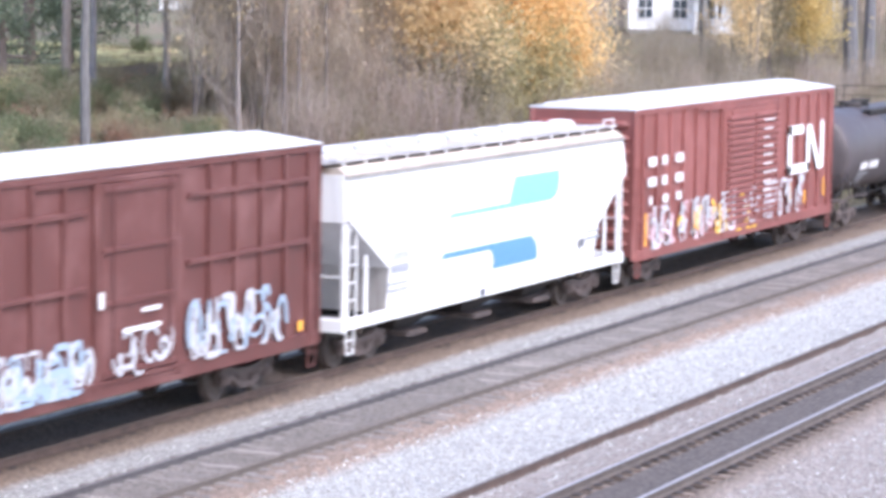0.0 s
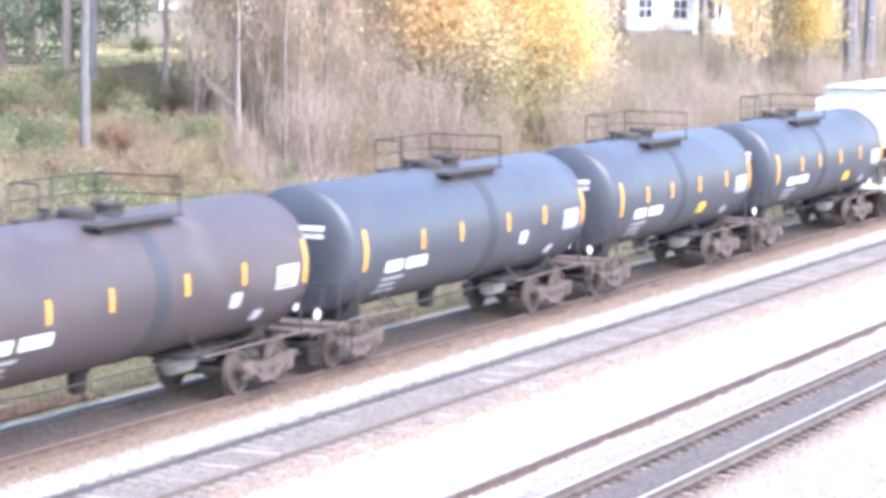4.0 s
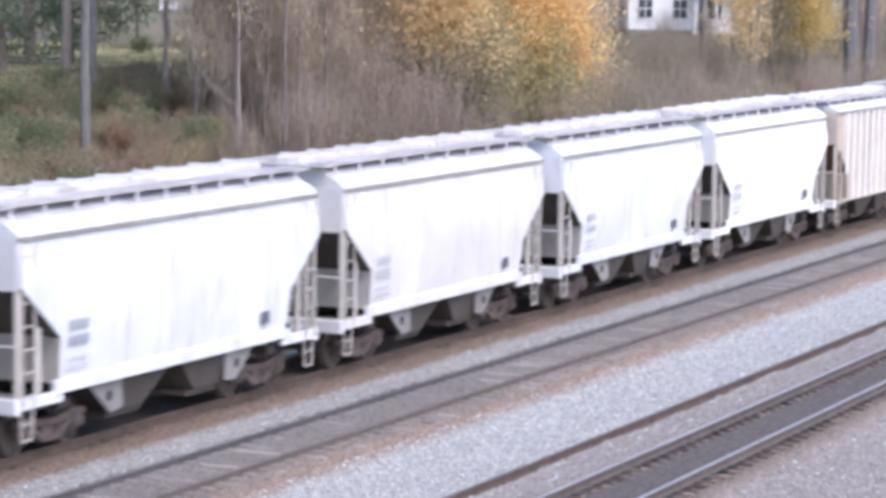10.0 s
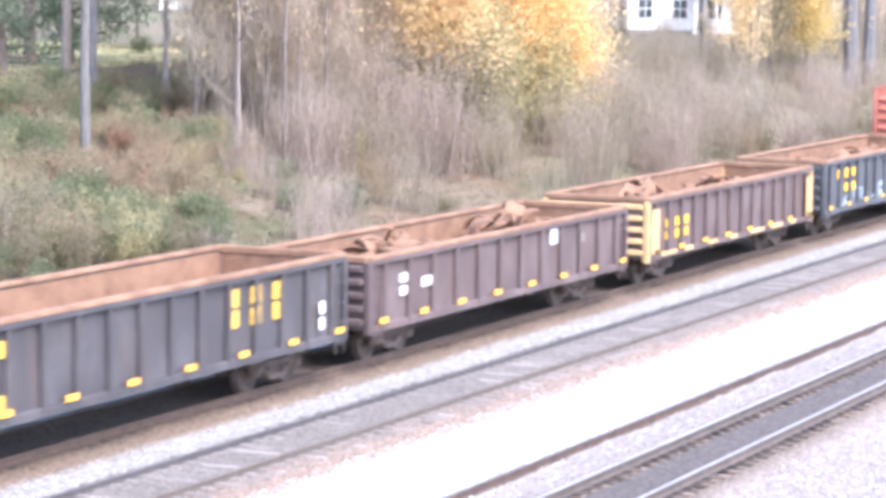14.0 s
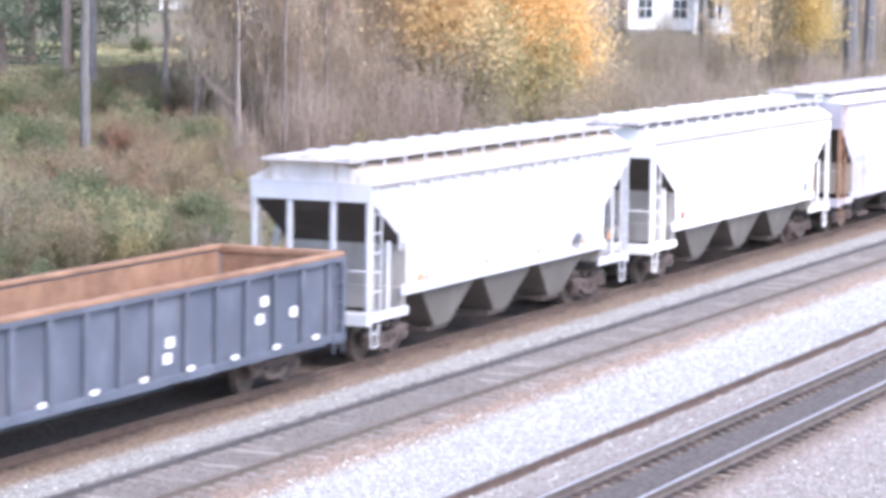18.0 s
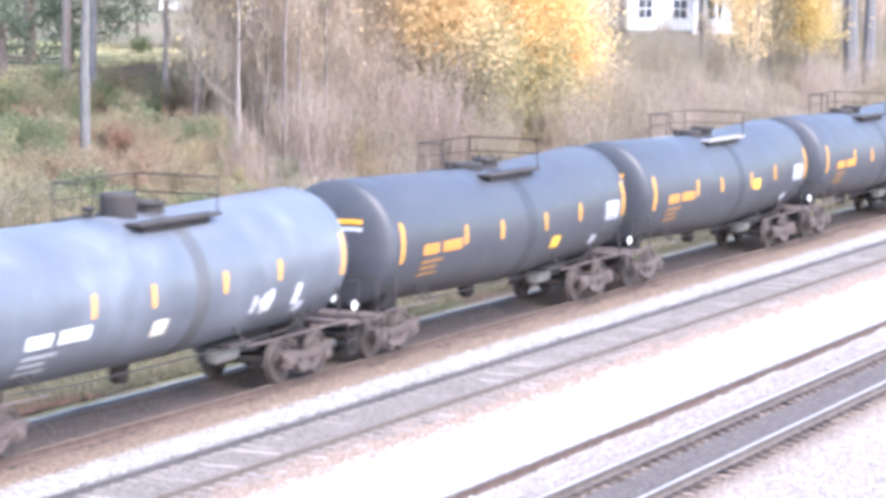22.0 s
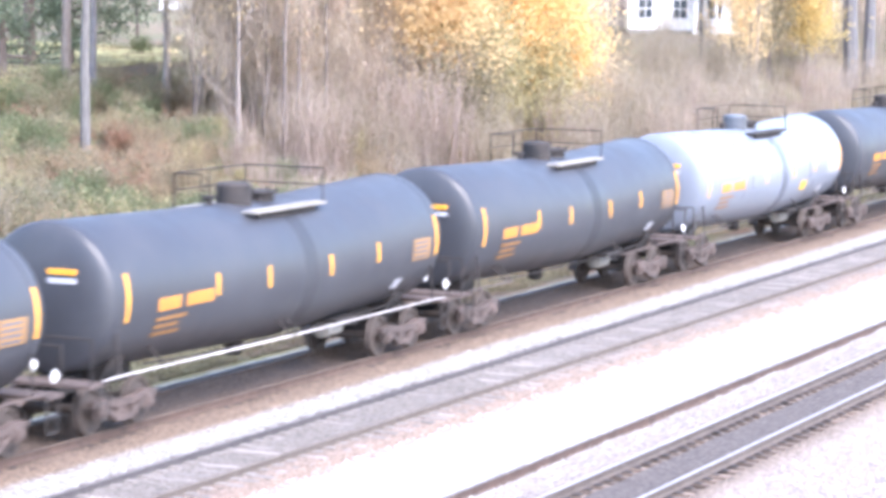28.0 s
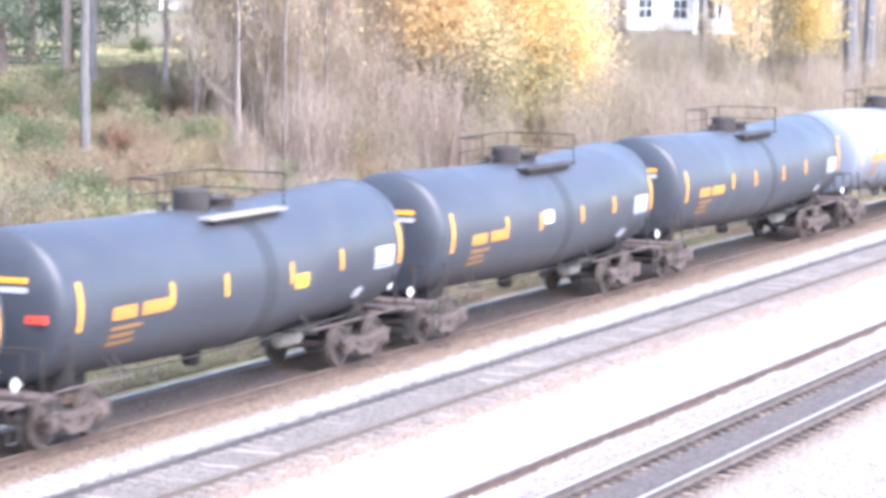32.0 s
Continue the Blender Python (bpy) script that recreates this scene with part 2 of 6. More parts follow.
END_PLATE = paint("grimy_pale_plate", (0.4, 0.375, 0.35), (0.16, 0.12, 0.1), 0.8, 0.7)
BAY_PALE = paint("dull_grey_bay_paint", (0.115, 0.105, 0.097), (0.08, 0.066, 0.058), 0.7, 0.8)
# grime plus the shade of hollows, both in one dark brown
BAY_BROWN = paint("grimy_shaded_brown_paint", (0.07, 0.059, 0.052), (0.05, 0.038, 0.032), 0.7, 0.85)

# ---- rolling stock: running gear shared by every wagon ----
WHEEL_R = 0.457
_mesh = {}


def wheel_mesh():
    if "wheel" not in _mesh:
        s = Shape().rings([(-0.07, 0.10, 0), (-0.068, 0.14, 0), (-0.03, 0.17, 0), (-0.02, 0.36, 0), (-0.065, 0.385, 0), (-0.068, WHEEL_R - 0.012, 0),
                           (-0.05, WHEEL_R, 0), (0.045, WHEEL_R + 0.004, 0), (0.055, WHEEL_R + 0.026, 0), (0.07, WHEEL_R + 0.022, 0), (0.07, 0.38, 0),
                           (0.02, 0.355, 0), (0.015, 0.17, 0), (0.07, 0.14, 0)], 28, "y")
        _mesh["wheel"] = s.mesh("wheel", WHEEL, True)
    return _mesh["wheel"]


def axle_mesh():
    if "axle" not in _mesh:
        _mesh["axle"] = Shape().rings([(-1.08, 0.07, 0), (-0.92, 0.08, 0), (-0.8, 0.095, 0), (-0.6, 0.095, 0), (0, 0.085, 0), (0.6, 0.095, 0), (0.8, 0.095, 0),
                                       (0.92, 0.08, 0), (1.08, 0.07, 0)], 14, "y").mesh("axle", WHEEL, True)
    return _mesh["axle"]


def side_frame_mesh():
    """A cast three-piece truck side: arched compression member, tension member, two window openings, journal boxes."""
    if "frame" not in _mesh:
        s = Shape()
        for e in (-1, 1):
            top = [(0.0, 0.60), (0.42, 0.62), (0.72, 0.70), (1.18, 0.66), (1.18, 0.56), (0.76, 0.58), (0.45, 0.50), (0.0, 0.49)]
            low = [(0.0, 0.20), (0.30, 0.20), (0.74, 0.50), (0.64, 0.56), (0.27, 0.31), (0.0, 0.31)]
            post = [(0.22, 0.29), (0.33, 0.29), (0.33, 0.53), (0.22, 0.53)]
            for ring in (top, low, post):
                ring = [(e * x, z) for x, z in ring]
                s.slab(ring if e < 0 else ring[::-1], -0.075, 0.075)
            s.cham(e * 0.89 - 0.15, e * 0.89 + 0.15, -0.1, 0.1, 0.33, 0.62, 0.03)
            s.add(*Shape().rings([(-0.15, 0.085, 0), (-0.13, 0.11, 0), (0.1, 0.11, 0)], 12, "y").moved(Matrix.Translation((e * 0.89, 0, WHEEL_R))).parts())
        _mesh["frame"] = s.mesh("side_frame", CAST)
    return _mesh["frame"]


def spring_mesh():
    if "spring" not in _mesh:
        s = Shape()
        for dx in (-0.12, 0.0, 0.12):
            for k in range(5):
                s.add(*Shape().rings([(0, 0.05, 0), (0.018, 0.062, 0), (0.036, 0.05, 0)], 10, "z").moved(Matrix.Translation((dx, 0, 0.31 + k * 0.036))).parts())
        _mesh["spring"] = s.mesh("spring_nest", CAST, True)
    return _mesh["spring"]


def bolster_mesh():
    if "bolster" not in _mesh:
        s = Shape().cham(-0.2, 0.2, -1.0, 1.0, 0.45, 0.6, 0.03)
        s.cham(-0.17, 0.17, -0.55, 0.55, 0.58, 0.78, 0.03)
        for e in (-1, 1):
            s.box(e * 0.42 - 0.05, e * 0.42 + 0.05, -0.85, 0.85, 0.35, 0.46)
        _mesh["bolster"] = s.mesh("truck", UNDER)
    return _mesh["bolster"]


def coupler_mesh():
    if "coupler" not in _mesh:
        s = Shape().cham(0.0, 0.5, -0.08, 0.08, 0.76, 0.93, 0.02)
        s.add([(0.46, -0.09, 0.7), (0.72, -0.2, 0.7), (0.72, -0.06, 0.7), (0.6, 0.02, 0.7), (0.72, 0.1, 0.7), (0.68, 0.19, 0.7), (0.46, 0.12, 0.7)]
              + [(0.46, -0.09, 0.98), (0.72, -0.2, 0.98), (0.72, -0.06, 0.98), (0.6, 0.02, 0.98), (0.72, 0.1, 0.98), (0.68, 0.19, 0.98), (0.46, 0.12, 0.98)],
              [(6, 5, 4, 3, 2, 1, 0), (7, 8, 9, 10, 11, 12, 13)] + [(i, (i + 1) % 7, 7 + (i + 1) % 7, 7 + i) for i in range(7)])
        _mesh["coupler"] = s.mesh("coupler", CAST)
    return _mesh["coupler"]


def hose_mesh():
    if "hose" not in _mesh:
        s = Shape().line([(0.1, -0.35, 0.8), (0.4, -0.36, 0.72), (0.55, -0.33, 0.55), (0.72, -0.28, 0.5)], 0.025, 6)
        _mesh["hose"] = s.mesh("air_hose", UNDER, True)
    return _mesh["hose"]


Shape.parts = lambda self: (self.v, self.f)
WAGONS, WHEELSETS = [], []


def running_gear(car, half, truck_x, body_half):
    """Two trucks with their wheelsets, couplers and hoses. half: half the length over the pulling faces."""
    for e in (-1, 1):
        tr = part("truck", bolster_mesh(), UNDER, car, at=pose(e * truck_x, 0, 0))
        for y in (-1.0, 1.0):
            part("side_frame", side_frame_mesh(), CAST, tr, at=pose(0, y, 0))
            tagged(part("spring_nest", spring_mesh(), CAST, tr, at=pose(0, y, 0)), kind="stuff")
        for k in (-0.89, 0.89):
            ax = part("wheelset", axle_mesh(), WHEEL, car, at=pose(e * truck_x + k, 0, WHEEL_R))
            part("wheel", wheel_mesh(), WHEEL, ax, at=pose(0, -0.76, 0, 0, 0, 0))
            part("wheel", wheel_mesh(), WHEEL, ax, at=pose(0, 0.76, 0, 0, 0, 180))
            WHEELSETS.append((ax, e * truck_x + k, car))
        part("coupler", coupler_mesh(), CAST, car, at=pose(e * (half - 0.7), 0, 0, 0, 0, 0 if e > 0 else 180))
        part("air_hose", hose_mesh(), UNDER, car, at=pose(e * (half - 0.7), 0, 0, 0, 0, 0 if e > 0 else 180))


RUNGS = {}


def ladder(car, x, y, z0, z1, width=0.42, material=WHITE, along="x", rungs=None, name="ladder"):
    s = Shape()
    rungs = rungs or max(2, int((z1 - z0) / 0.38))
    d = (width / 2, 0) if along == "x" else (0, width / 2)
    for e in (-1, 1):
        s.tube((x + e * d[0], y + e * d[1], z0), (x + e * d[0], y + e * d[1], z1), 0.022, 6)
    near, steps = y < 0 and along == "x", [z0 + (z1 - z0) * (k + 0.5) / rungs for k in range(rungs)]
    if not near:
        for z in steps:
            s.tube((x - d[0], y - d[1], z), (x + d[0], y + d[1], z), 0.016, 6)
        return part(name, s, material, car)
    lad = part(name, s, material, car)
    key = (material.name, width)
    if key not in RUNGS:
        RUNGS[key] = Shape().tube((-width / 2, 0, 0), (width / 2, 0, 0), 0.016, 6).mesh("rung", material)
    for z in steps:
        part("rung", RUNGS[key], material, lad, at=pose(x, y, z))
    return lad


def stirrup(car, x, y, material):
    s = Shape().line([(x - 0.2, y, 1.05), (x - 0.16, y, 0.42), (x + 0.16, y, 0.42), (x + 0.2, y, 1.05)], 0.022, 6)
    s.tube((x - 0.18, y, 0.72), (x + 0.18, y, 0.72), 0.018)
    return part("sill_step", s, material, car)


def plate(car, name, x0, x1, z0, z1, y, material, label="", tilt=0.0):
    """A thin sign or marking on the side that looks to -y."""
    s = Shape().slab([(x0, z0), (x1, z0 + tilt), (x1, z1 + tilt), (x0, z1)], y - 0.012, y)
    return part(name, s, material, car, label)


def bars(car, x, z, y, material, cols, rows, w=0.16, h=0.2, gap=0.06, lead=0.09, name="lettering", rng=None, skip=0.0):
    """Unreadable writing: bars in rows, on the side that looks to -y."""
    rng = rng or random.Random(7)
    s = Shape()
    for r in range(rows):
        for c in range(cols):
            if rng.random() < skip:
                continue
            x0, z0 = x + c * (w + gap), z - r * (h + lead)
            s.slab([(x0, z0), (x0 + w, z0), (x0 + w, z0 + h), (x0, z0 + h)], y - 0.01, y)
            if w * h > 0.045:
                part(name, s, material, car)
                s = Shape()
    if w * h <= 0.045:
        part(name, s, material, car)


def spray(car, x0, x1, z0, z1, y, seed, material, strokes=26, name="graffiti"):
    """Loose looping spray strokes as thin bands on the side that looks to -y."""
    rng = random.Random(seed)
    s = Shape()
    for k in range(strokes):
        cx, cz = rng.uniform(x0, x1), rng.uniform(z0 + 0.15, z1 - 0.15)
        a0, da = rng.uniform(0, 6.28), rng.uniform(2.0, 4.8) * rng.choice((-1, 1))
        rx, rz, w = rng.uniform(0.1, 0.34), rng.uniform(0.2, 0.5) * (z1 - z0), rng.uniform(0.03, 0.075)
        n, ring, off = 9, [], rng.uniform(0.001, 0.009)
        for j in range(n + 1):
            a = a0 + da * j / n
            px, pz = cx + rx * math.cos(a), min(z1, max(z0, cz + rz * math.sin(a)))
            ring.append(((px - w * math.cos(a), pz - w * math.sin(a)), (px + w * math.cos(a), pz + w * math.sin(a))))
        v = [(p[0], y - off, p[1]) for pair in ring for p in pair]
        f = [(2 * j, 2 * j + 1, 2 * j + 3, 2 * j + 2) for j in range(n)]
        s.add(v, f)
    return tagged(part(name, s, material, car), kind="stuff")


TRAIN = "wagons of the freight train"


def wagon(name, label, category, front, rear):
    car = thing(name, label, category, TRAIN)
    WAGONS.append((car, (front + rear) / 2))
    return car, (rear - front) / 2


# ---- boxcars ----
def boxcar(front, rear, label, side, roof, eave, sill=1.0, door=(0.3, 3.1), posts=13, style="plain", end_ribs=9, post_w=0.09):
    car, h = wagon("boxcar", label, "boxcar", front, rear)
    hw = 1.5
    running_gear(car, h + 0.72, h - 2.3, h)
    part("floor", Shape().box(-h, h, -hw, hw, sill, sill + 0.12), UNDER, car)
    part("centre_sill", Shape().box(-h - 0.3, h + 0.3, -0.3, 0.3, 0.72, sill), UNDER, car)
    for e in (-1, 1):
        part("side_wall", Shape().box(-h, h, e * hw - 0.03, e * hw + 0.03, sill, eave), side, car)
        part("side_sill", Shape().cham(-h + 0.05, h - 0.05, e * 1.53 - 0.05, e * 1.53 + 0.05, sill - 0.14, sill + 0.16, 0.02), side, car)
        part("top_chord", Shape().cham(-h, h, e * 1.53 - 0.05, e * 1.53 + 0.06, eave - 0.14, eave + 0.02, 0.02), side, car)
        # corrugated end
        s = Shape().box(e * h - 0.03, e * h + 0.03, -hw + 0.01, hw - 0.01, sill, eave + 0.02)
        part("end_wall", s, side, car)
        for k in range(end_ribs):
            z = sill + 0.32 + (eave - sill - 0.75) * k / (end_ribs - 1)
            w, d = 0.13, 0.1
            ring = [(-1.42, z), (-1.25, z + w), (1.25, z + w), (1.42, z), (1.25, z - w), (-1.25, z - w)]
            v = [(e * (h + 0.03), y, zz) for y, zz in ring] + [(e * (h + 0.03 + d), y * 0.93, z + (zz - z) * 0.35) for y, zz in ring]
            f = [(6, 7, 8, 9, 10, 11)] + [(i, (i + 1) % 6, 6 + (i + 1) % 6, 6 + i) for i in range(6)]
            part("end_rib", Shape().add(v, f), side, car)
        for y in (-hw, hw):
            part("corner_post", Shape().cham(e * h - 0.06, e * h + 0.07, y - 0.07, y + 0.07, sill - 0.1, eave, 0.03), side, car)
            ladder(car, e * (h - 0.32), y * 1.055, sill - 0.1, eave - 1.6 if style != "plain" else eave - 2.2, 0.4, side)
            stirrup(car, e * (h - 0.32), y * 1.03, side)
    # shallow peaked roof with cross seams
    rise = 0.22
    ring = [(-1.58, eave - 0.02), (1.58, eave - 0.02), (1.58, eave + 0.03), (0.0, eave + rise), (-1.58, eave + 0.03)]
    part("roof", Shape().prism(ring, -h - 0.06, h + 0.06), roof, car)
    n = int(2 * h / 1.1)
    for k in range(1, n):
        x = -h + 2 * h * k / n
        rg = [(-1.56, eave + 0.03), (0.0, eave + rise), (1.56, eave + 0.03), (1.56, eave + 0.075), (0.0, eave + rise + 0.045), (-1.56, eave + 0.075)]
        part("roof_seam", Shape().prism(rg[::-1], x - 0.03, x + 0.03), roof, car)
    # doors and posts
    d0, d1 = door
    for e in (-1, 1):
        y = e * 1.56
        dr = part("door", Shape().cham(d0, d1, y - 0.05, y + 0.05, sill + 0.22, eave - 0.28, 0.02), side, car)
        out = y + e * 0.05
        if style == "ribbed":
            for half in (0, 1):
                a, b = d0 + (d1 - d0) * half / 2 + 0.08, d0 + (d1 - d0) * (half + 1) / 2 - 0.08
                if half == 1 or d1 - d0 > 2.9:
                    for k in range(17):
                        z = sill + 0.45 + (eave - sill - 1.0) * k / 16
                        part("door_rib", Shape().cham(a, b, min(out, out + e * 0.08), max(out, out + e * 0.08), z - 0.05, z + 0.05, 0.02), side, dr)
        elif style == "louvre":
            for k in range(13):
                z = sill + 0.45 + (eave - sill - 1.1) * k / 12
                part("door_rib", Shape().cham(d0 + 0.12, d1 - 0.12, min(out, out + e * 0.09), max(out, out + e * 0.09), z - 0.06, z + 0.06, 0.02), side, dr)
        else:
            for z in (sill + 0.3, sill + 1.6, eave - 1.5, eave - 0.4):
                part("door_rib", Shape().cham(d0 + 0.05, d1 - 0.05, min(out, out + e * 0.05), max(out, out + e * 0.05), z - 0.05, z + 0.05, 0.02), side, dr)
        for x in (d0 + 0.35, d1 - 0.35):
            part("lock_rod", Shape().tube((x, out + e * 0.06, sill + 0.25), (x, out + e * 0.06, eave - 0.3), 0.02), side, dr)
        part("door_track", Shape().cham(d0 - 2.2, d1 + 0.4, min(y, y + e * 0.06), max(y, y + e * 0.06), sill + 0.1, sill + 0.2, 0.02), side, car)
        part("door_rail", Shape().cham(d0 - 2.2, d1 + 0.4, min(y, y + e * 0.05), max(y, y + e * 0.05), eave - 0.26, eave - 0.16, 0.02), side, car)
        for x in (d0 - 0.12, d1 + 0.12):
            part("door_post", Shape().cham(x - 0.09, x + 0.09, min(e * 1.53, y + e * 0.05), max(e * 1.53, y + e * 0.05), sill, eave - 0.1, 0.02), side, car)
        if style == "rails":
            for a, b, zz in ((-h + 0.3, d0 - 0.45, 1.95), (-h + 0.3, d0 - 0.45, 3.33), (d1 + 0.5, h - 0.5, 2.1), (d1 + 0.5, h - 0.5, 3.4)):
                part("anchor_rail", Shape().cham(a, b, min(e * 1.53, e * 1.61), max(e * 1.53, e * 1.61), sill + zz - 0.05, sill + zz + 0.05, 0.02), side, car)
        for k in range(posts):
            x = -h + 2 * h * (k + 0.5) / posts
            if d0 - 0.3 < x < d1 + 0.3:
                continue
            part("side_post", Shape().cham(x - post_w / 2, x + post_w / 2, min(e * 1.53, e * 1.615), max(e * 1.53, e * 1.615), sill + 0.16, eave - 0.14, 0.02), side, car)
    return car, h


# ---- covered hoppers ----
def hopper(front, rear, label, skin, eave=4.05, top=4.68, bays=2, cut=1.25, style="round", under=GREY_DIRT, trim=None, bulge=0.12, notch=3.3, posts=14, hatch="trough",
           roof=None, legs=False, webs=False, slope=None, low=1.12, board_y=0.86, bay_skin=None, end_trim=None, bay_y=None, deck_skin=None, shear=None, post_w=0.055):
    car, h = wagon("covered_hopper", label, "hopper wagon", front, rear)
    trim, roof = trim or skin, roof or skin
    end_trim = end_trim or trim
    running_gear(car, h + 0.72, h - 1.75, h)
    sill, plat = low, 1.12
    y_side = lambda z: 1.47 + bulge * math.sin(min(1.0, max(0.0, (z - sill) / (eave - sill))) * math.pi) if style == "round" else 1.5
    # hold: cross-sections joined along x, ends cut by the slope sheets
    secs, m = [], 9
    knee = sill + (notch - sill) * 0.46
    for x, z_low in ((-h, notch), (-h + cut * 0.96, knee), (-h + cut, sill), (h - cut, sill), (h - cut * 0.96, knee), (h, notch)):
        zs = [z_low + (eave - z_low) * k / (m - 1) for k in range(m)]
        prof = [(y_side(z), z) for z in zs]
        secs.append((x, [(-y, z) for y, z in prof][::-1] + prof))
    v, f, n = [], [], 2 * m
    for x, ring in secs:
        v += [(x, y, z) for y, z in ring]
    for j in range(len(secs) - 1):
        f += [(j * n + i, j * n + (i + 1) % n, j * n + n + (i + 1) % n, j * n + n + i) for i in range(n) if i != m - 1 or j == 2]
    f += [tuple(range(n - 1, -1, -1)), tuple(range((len(secs) - 1) * n, len(secs) * n))]
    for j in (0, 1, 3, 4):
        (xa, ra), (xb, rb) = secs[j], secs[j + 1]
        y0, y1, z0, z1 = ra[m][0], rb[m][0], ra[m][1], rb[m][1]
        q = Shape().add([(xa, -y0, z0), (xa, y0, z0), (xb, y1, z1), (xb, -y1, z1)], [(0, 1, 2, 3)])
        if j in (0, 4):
            # default colour is darkened to hold the shade below the sheet
            part("slope_sheet", q, slope or BAY_BROWN, car, "dirty sloping end sheet with shade in its default colour")
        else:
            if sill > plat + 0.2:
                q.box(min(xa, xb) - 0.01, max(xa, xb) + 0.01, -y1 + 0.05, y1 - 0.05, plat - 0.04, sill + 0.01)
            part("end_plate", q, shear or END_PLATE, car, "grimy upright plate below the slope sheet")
    part("hold", Shape().add(v, f), skin, car, smooth=style == "round")
    # roof
    ey = y_side(eave)
    arc = [(-ey - 0.02, eave), (-ey - 0.02, eave + 0.05), (-1.28, eave + 0.2), (-0.9, top - 0.12), (-0.45, top - 0.03), (0, top)]
    arc = arc + [(-y, z) for y, z in arc[-2::-1]]
    part("roof", Shape().prism(arc[::-1], -h, h), roof, car, smooth=True)
    # added strip along the roof, toned with grime and the running boards' shadow
    deck = [(-1.16, eave + 0.2 + (top - 0.32 - eave) * 0.32 + 0.012), (-0.9, top - 0.105), (-0.45, top - 0.015), (0.0, top + 0.012)]
    deck = deck + [(-y, z) for y, z in deck[-2::-1]]
    part("roof_deck", Shape().prism(deck[::-1], -h + 0.02, h - 0.02), deck_skin or LIGHT_GREY, car, "grimy roof strip under the running boards, their shadow in its colour", smooth=True)
    for e in (-1, 1):
        # dark grey strip paints in the shadow line under the eave
        part("eave_strip", Shape().cham(-h, h, e * (ey + 0.03) - 0.035, e * (ey + 0.03) + 0.035, eave - 0.05, eave + 0.02, 0.01), GREY_DIRT, car, "thin eave strip, coloured dark for the shadow under the eave")
        ribbed2 = style == "ribbed" and bays == 2
        reach = h + 0.1 if sill < 1.2 else h - cut * 0.9
        if sill > 1.2:
            for d in (-1, 1):
                part("platform_sill", Shape().cham(min(d * (h + 0.1), d * (h - cut - 0.15)), max(d * (h + 0.1), d * (h - cut - 0.15)), e * 1.44 - 0.05, e * 1.44 + 0.05, plat - 0.14, plat + 0.06, 0.02), trim, car)
        part("side_sill", Shape().cham(-reach, reach, e * 1.46 - 0.06, e * 1.46 + 0.06, sill - (0.04 if ribbed2 else 0.16), sill + (0.02 if ribbed2 else 0.08), 0.015), skin if ribbed2 else trim, car)
        # end platform and framing
        part("end_platform", Shape().cham(e * h - (1.2 if e > 0 else 0), e * h + (0 if e > 0 else 1.2), -1.45, 1.45, plat - 0.14, plat - 0.04, 0.02), under, car)
        part("end_sill", Shape().cham(e * (h + 0.03) - 0.08, e * (h + 0.03) + 0.08, -1.5, 1.5, plat - 0.2, plat + 0.08, 0.02), trim, car)
        for y in (-1.42, 1.42):
            part("corner_post", Shape().cham(e * (h - 0.05) - 0.06, e * (h - 0.05) + 0.06, y - 0.05, y + 0.05, plat, notch + 0.15, 0.02), end_trim, car)
            part("side_brace", Shape().cham(e * (h - cut * 0.55) - 0.05, e * (h - cut * 0.55) + 0.05, y - 0.04, y + 0.04, plat, plat + (notch - plat) * 0.62, 0.02), end_trim, car)
            ladder(car, e * (h - 0.3), y * 1.06, plat - 0.1, min(notch + 0.75, eave), 0.4, end_trim)
            stirrup(car, e * (h - 0.3), y * 1.03, end_trim)
            part("end_post", Shape().cham(e * (h - 0.05) - 0.05, e * (h - 0.05) + 0.05, y * 0.38 - 0.06, y * 0.38 + 0.06, plat, notch + 0.1, 0.02), end_trim, car)
            part("hand_rail", Shape().tube((e * (h + 0.02), y, plat + 1.0), (e * (h + 0.02), 0.35 * y, plat + 1.0), 0.02), trim, car)
        part("end_sheet", Shape().box(e * (h + 0.02) - 0.015, e * (h + 0.02) + 0.015, -ey + 0.01, ey - 0.01, notch - 0.05, eave + 0.04), skin, car)
        part("stub_sill", Shape().cham(min(e * (h + 0.1), e * (h - 3)), max(e * (h + 0.1), e * (h - 3)), -0.3, 0.3, 0.72, plat - 0.14, 0.02), UNDER, car)
        part("body_bolster", Shape().cham(e * (h - 1.75) - 0.2, e * (h - 1.75) + 0.2, -1.35, 1.35, 0.82, plat - 0.1, 0.03), UNDER, car)
        if e < 0:
            s = Shape().rings([(-0.02, 0.27, 0), (0.02, 0.27, 0)], 16, "x").moved(Matrix.Translation((-h - 0.12, 0.5, 2.2)))
            part("brake_wheel", s, UNDER, car)
            part("air_reservoir", Shape().rings([(-h + 0.25, 0.12, 1.42), (-h + 0.3, 0.2, 1.42), (-h + 0.95, 0.2, 1.42), (-h + 1.0, 0.12, 1.42)], 16, "x"), under, car, smooth=True)
    # discharge bays; most of their colours are darkened for the shade under the wagon
    span = 2 * (h - 2.75)
    step = span / bays
    for k in range(bays):
        c = -span / 2 + step * (k + 0.5)
        t, b, yt, yb = step * 0.5, (0.42 if bays > 2 else 0.5), 1.4, bay_y or (1.2 if bays < 4 else 0.95)
        v = [(c + dx * t, dy * yt, sill) for dx in (-1, 1) for dy in (-1, 1)] + [(c + dx * b, dy * yb, 0.46) for dx in (-1, 1) for dy in (-1, 1)]
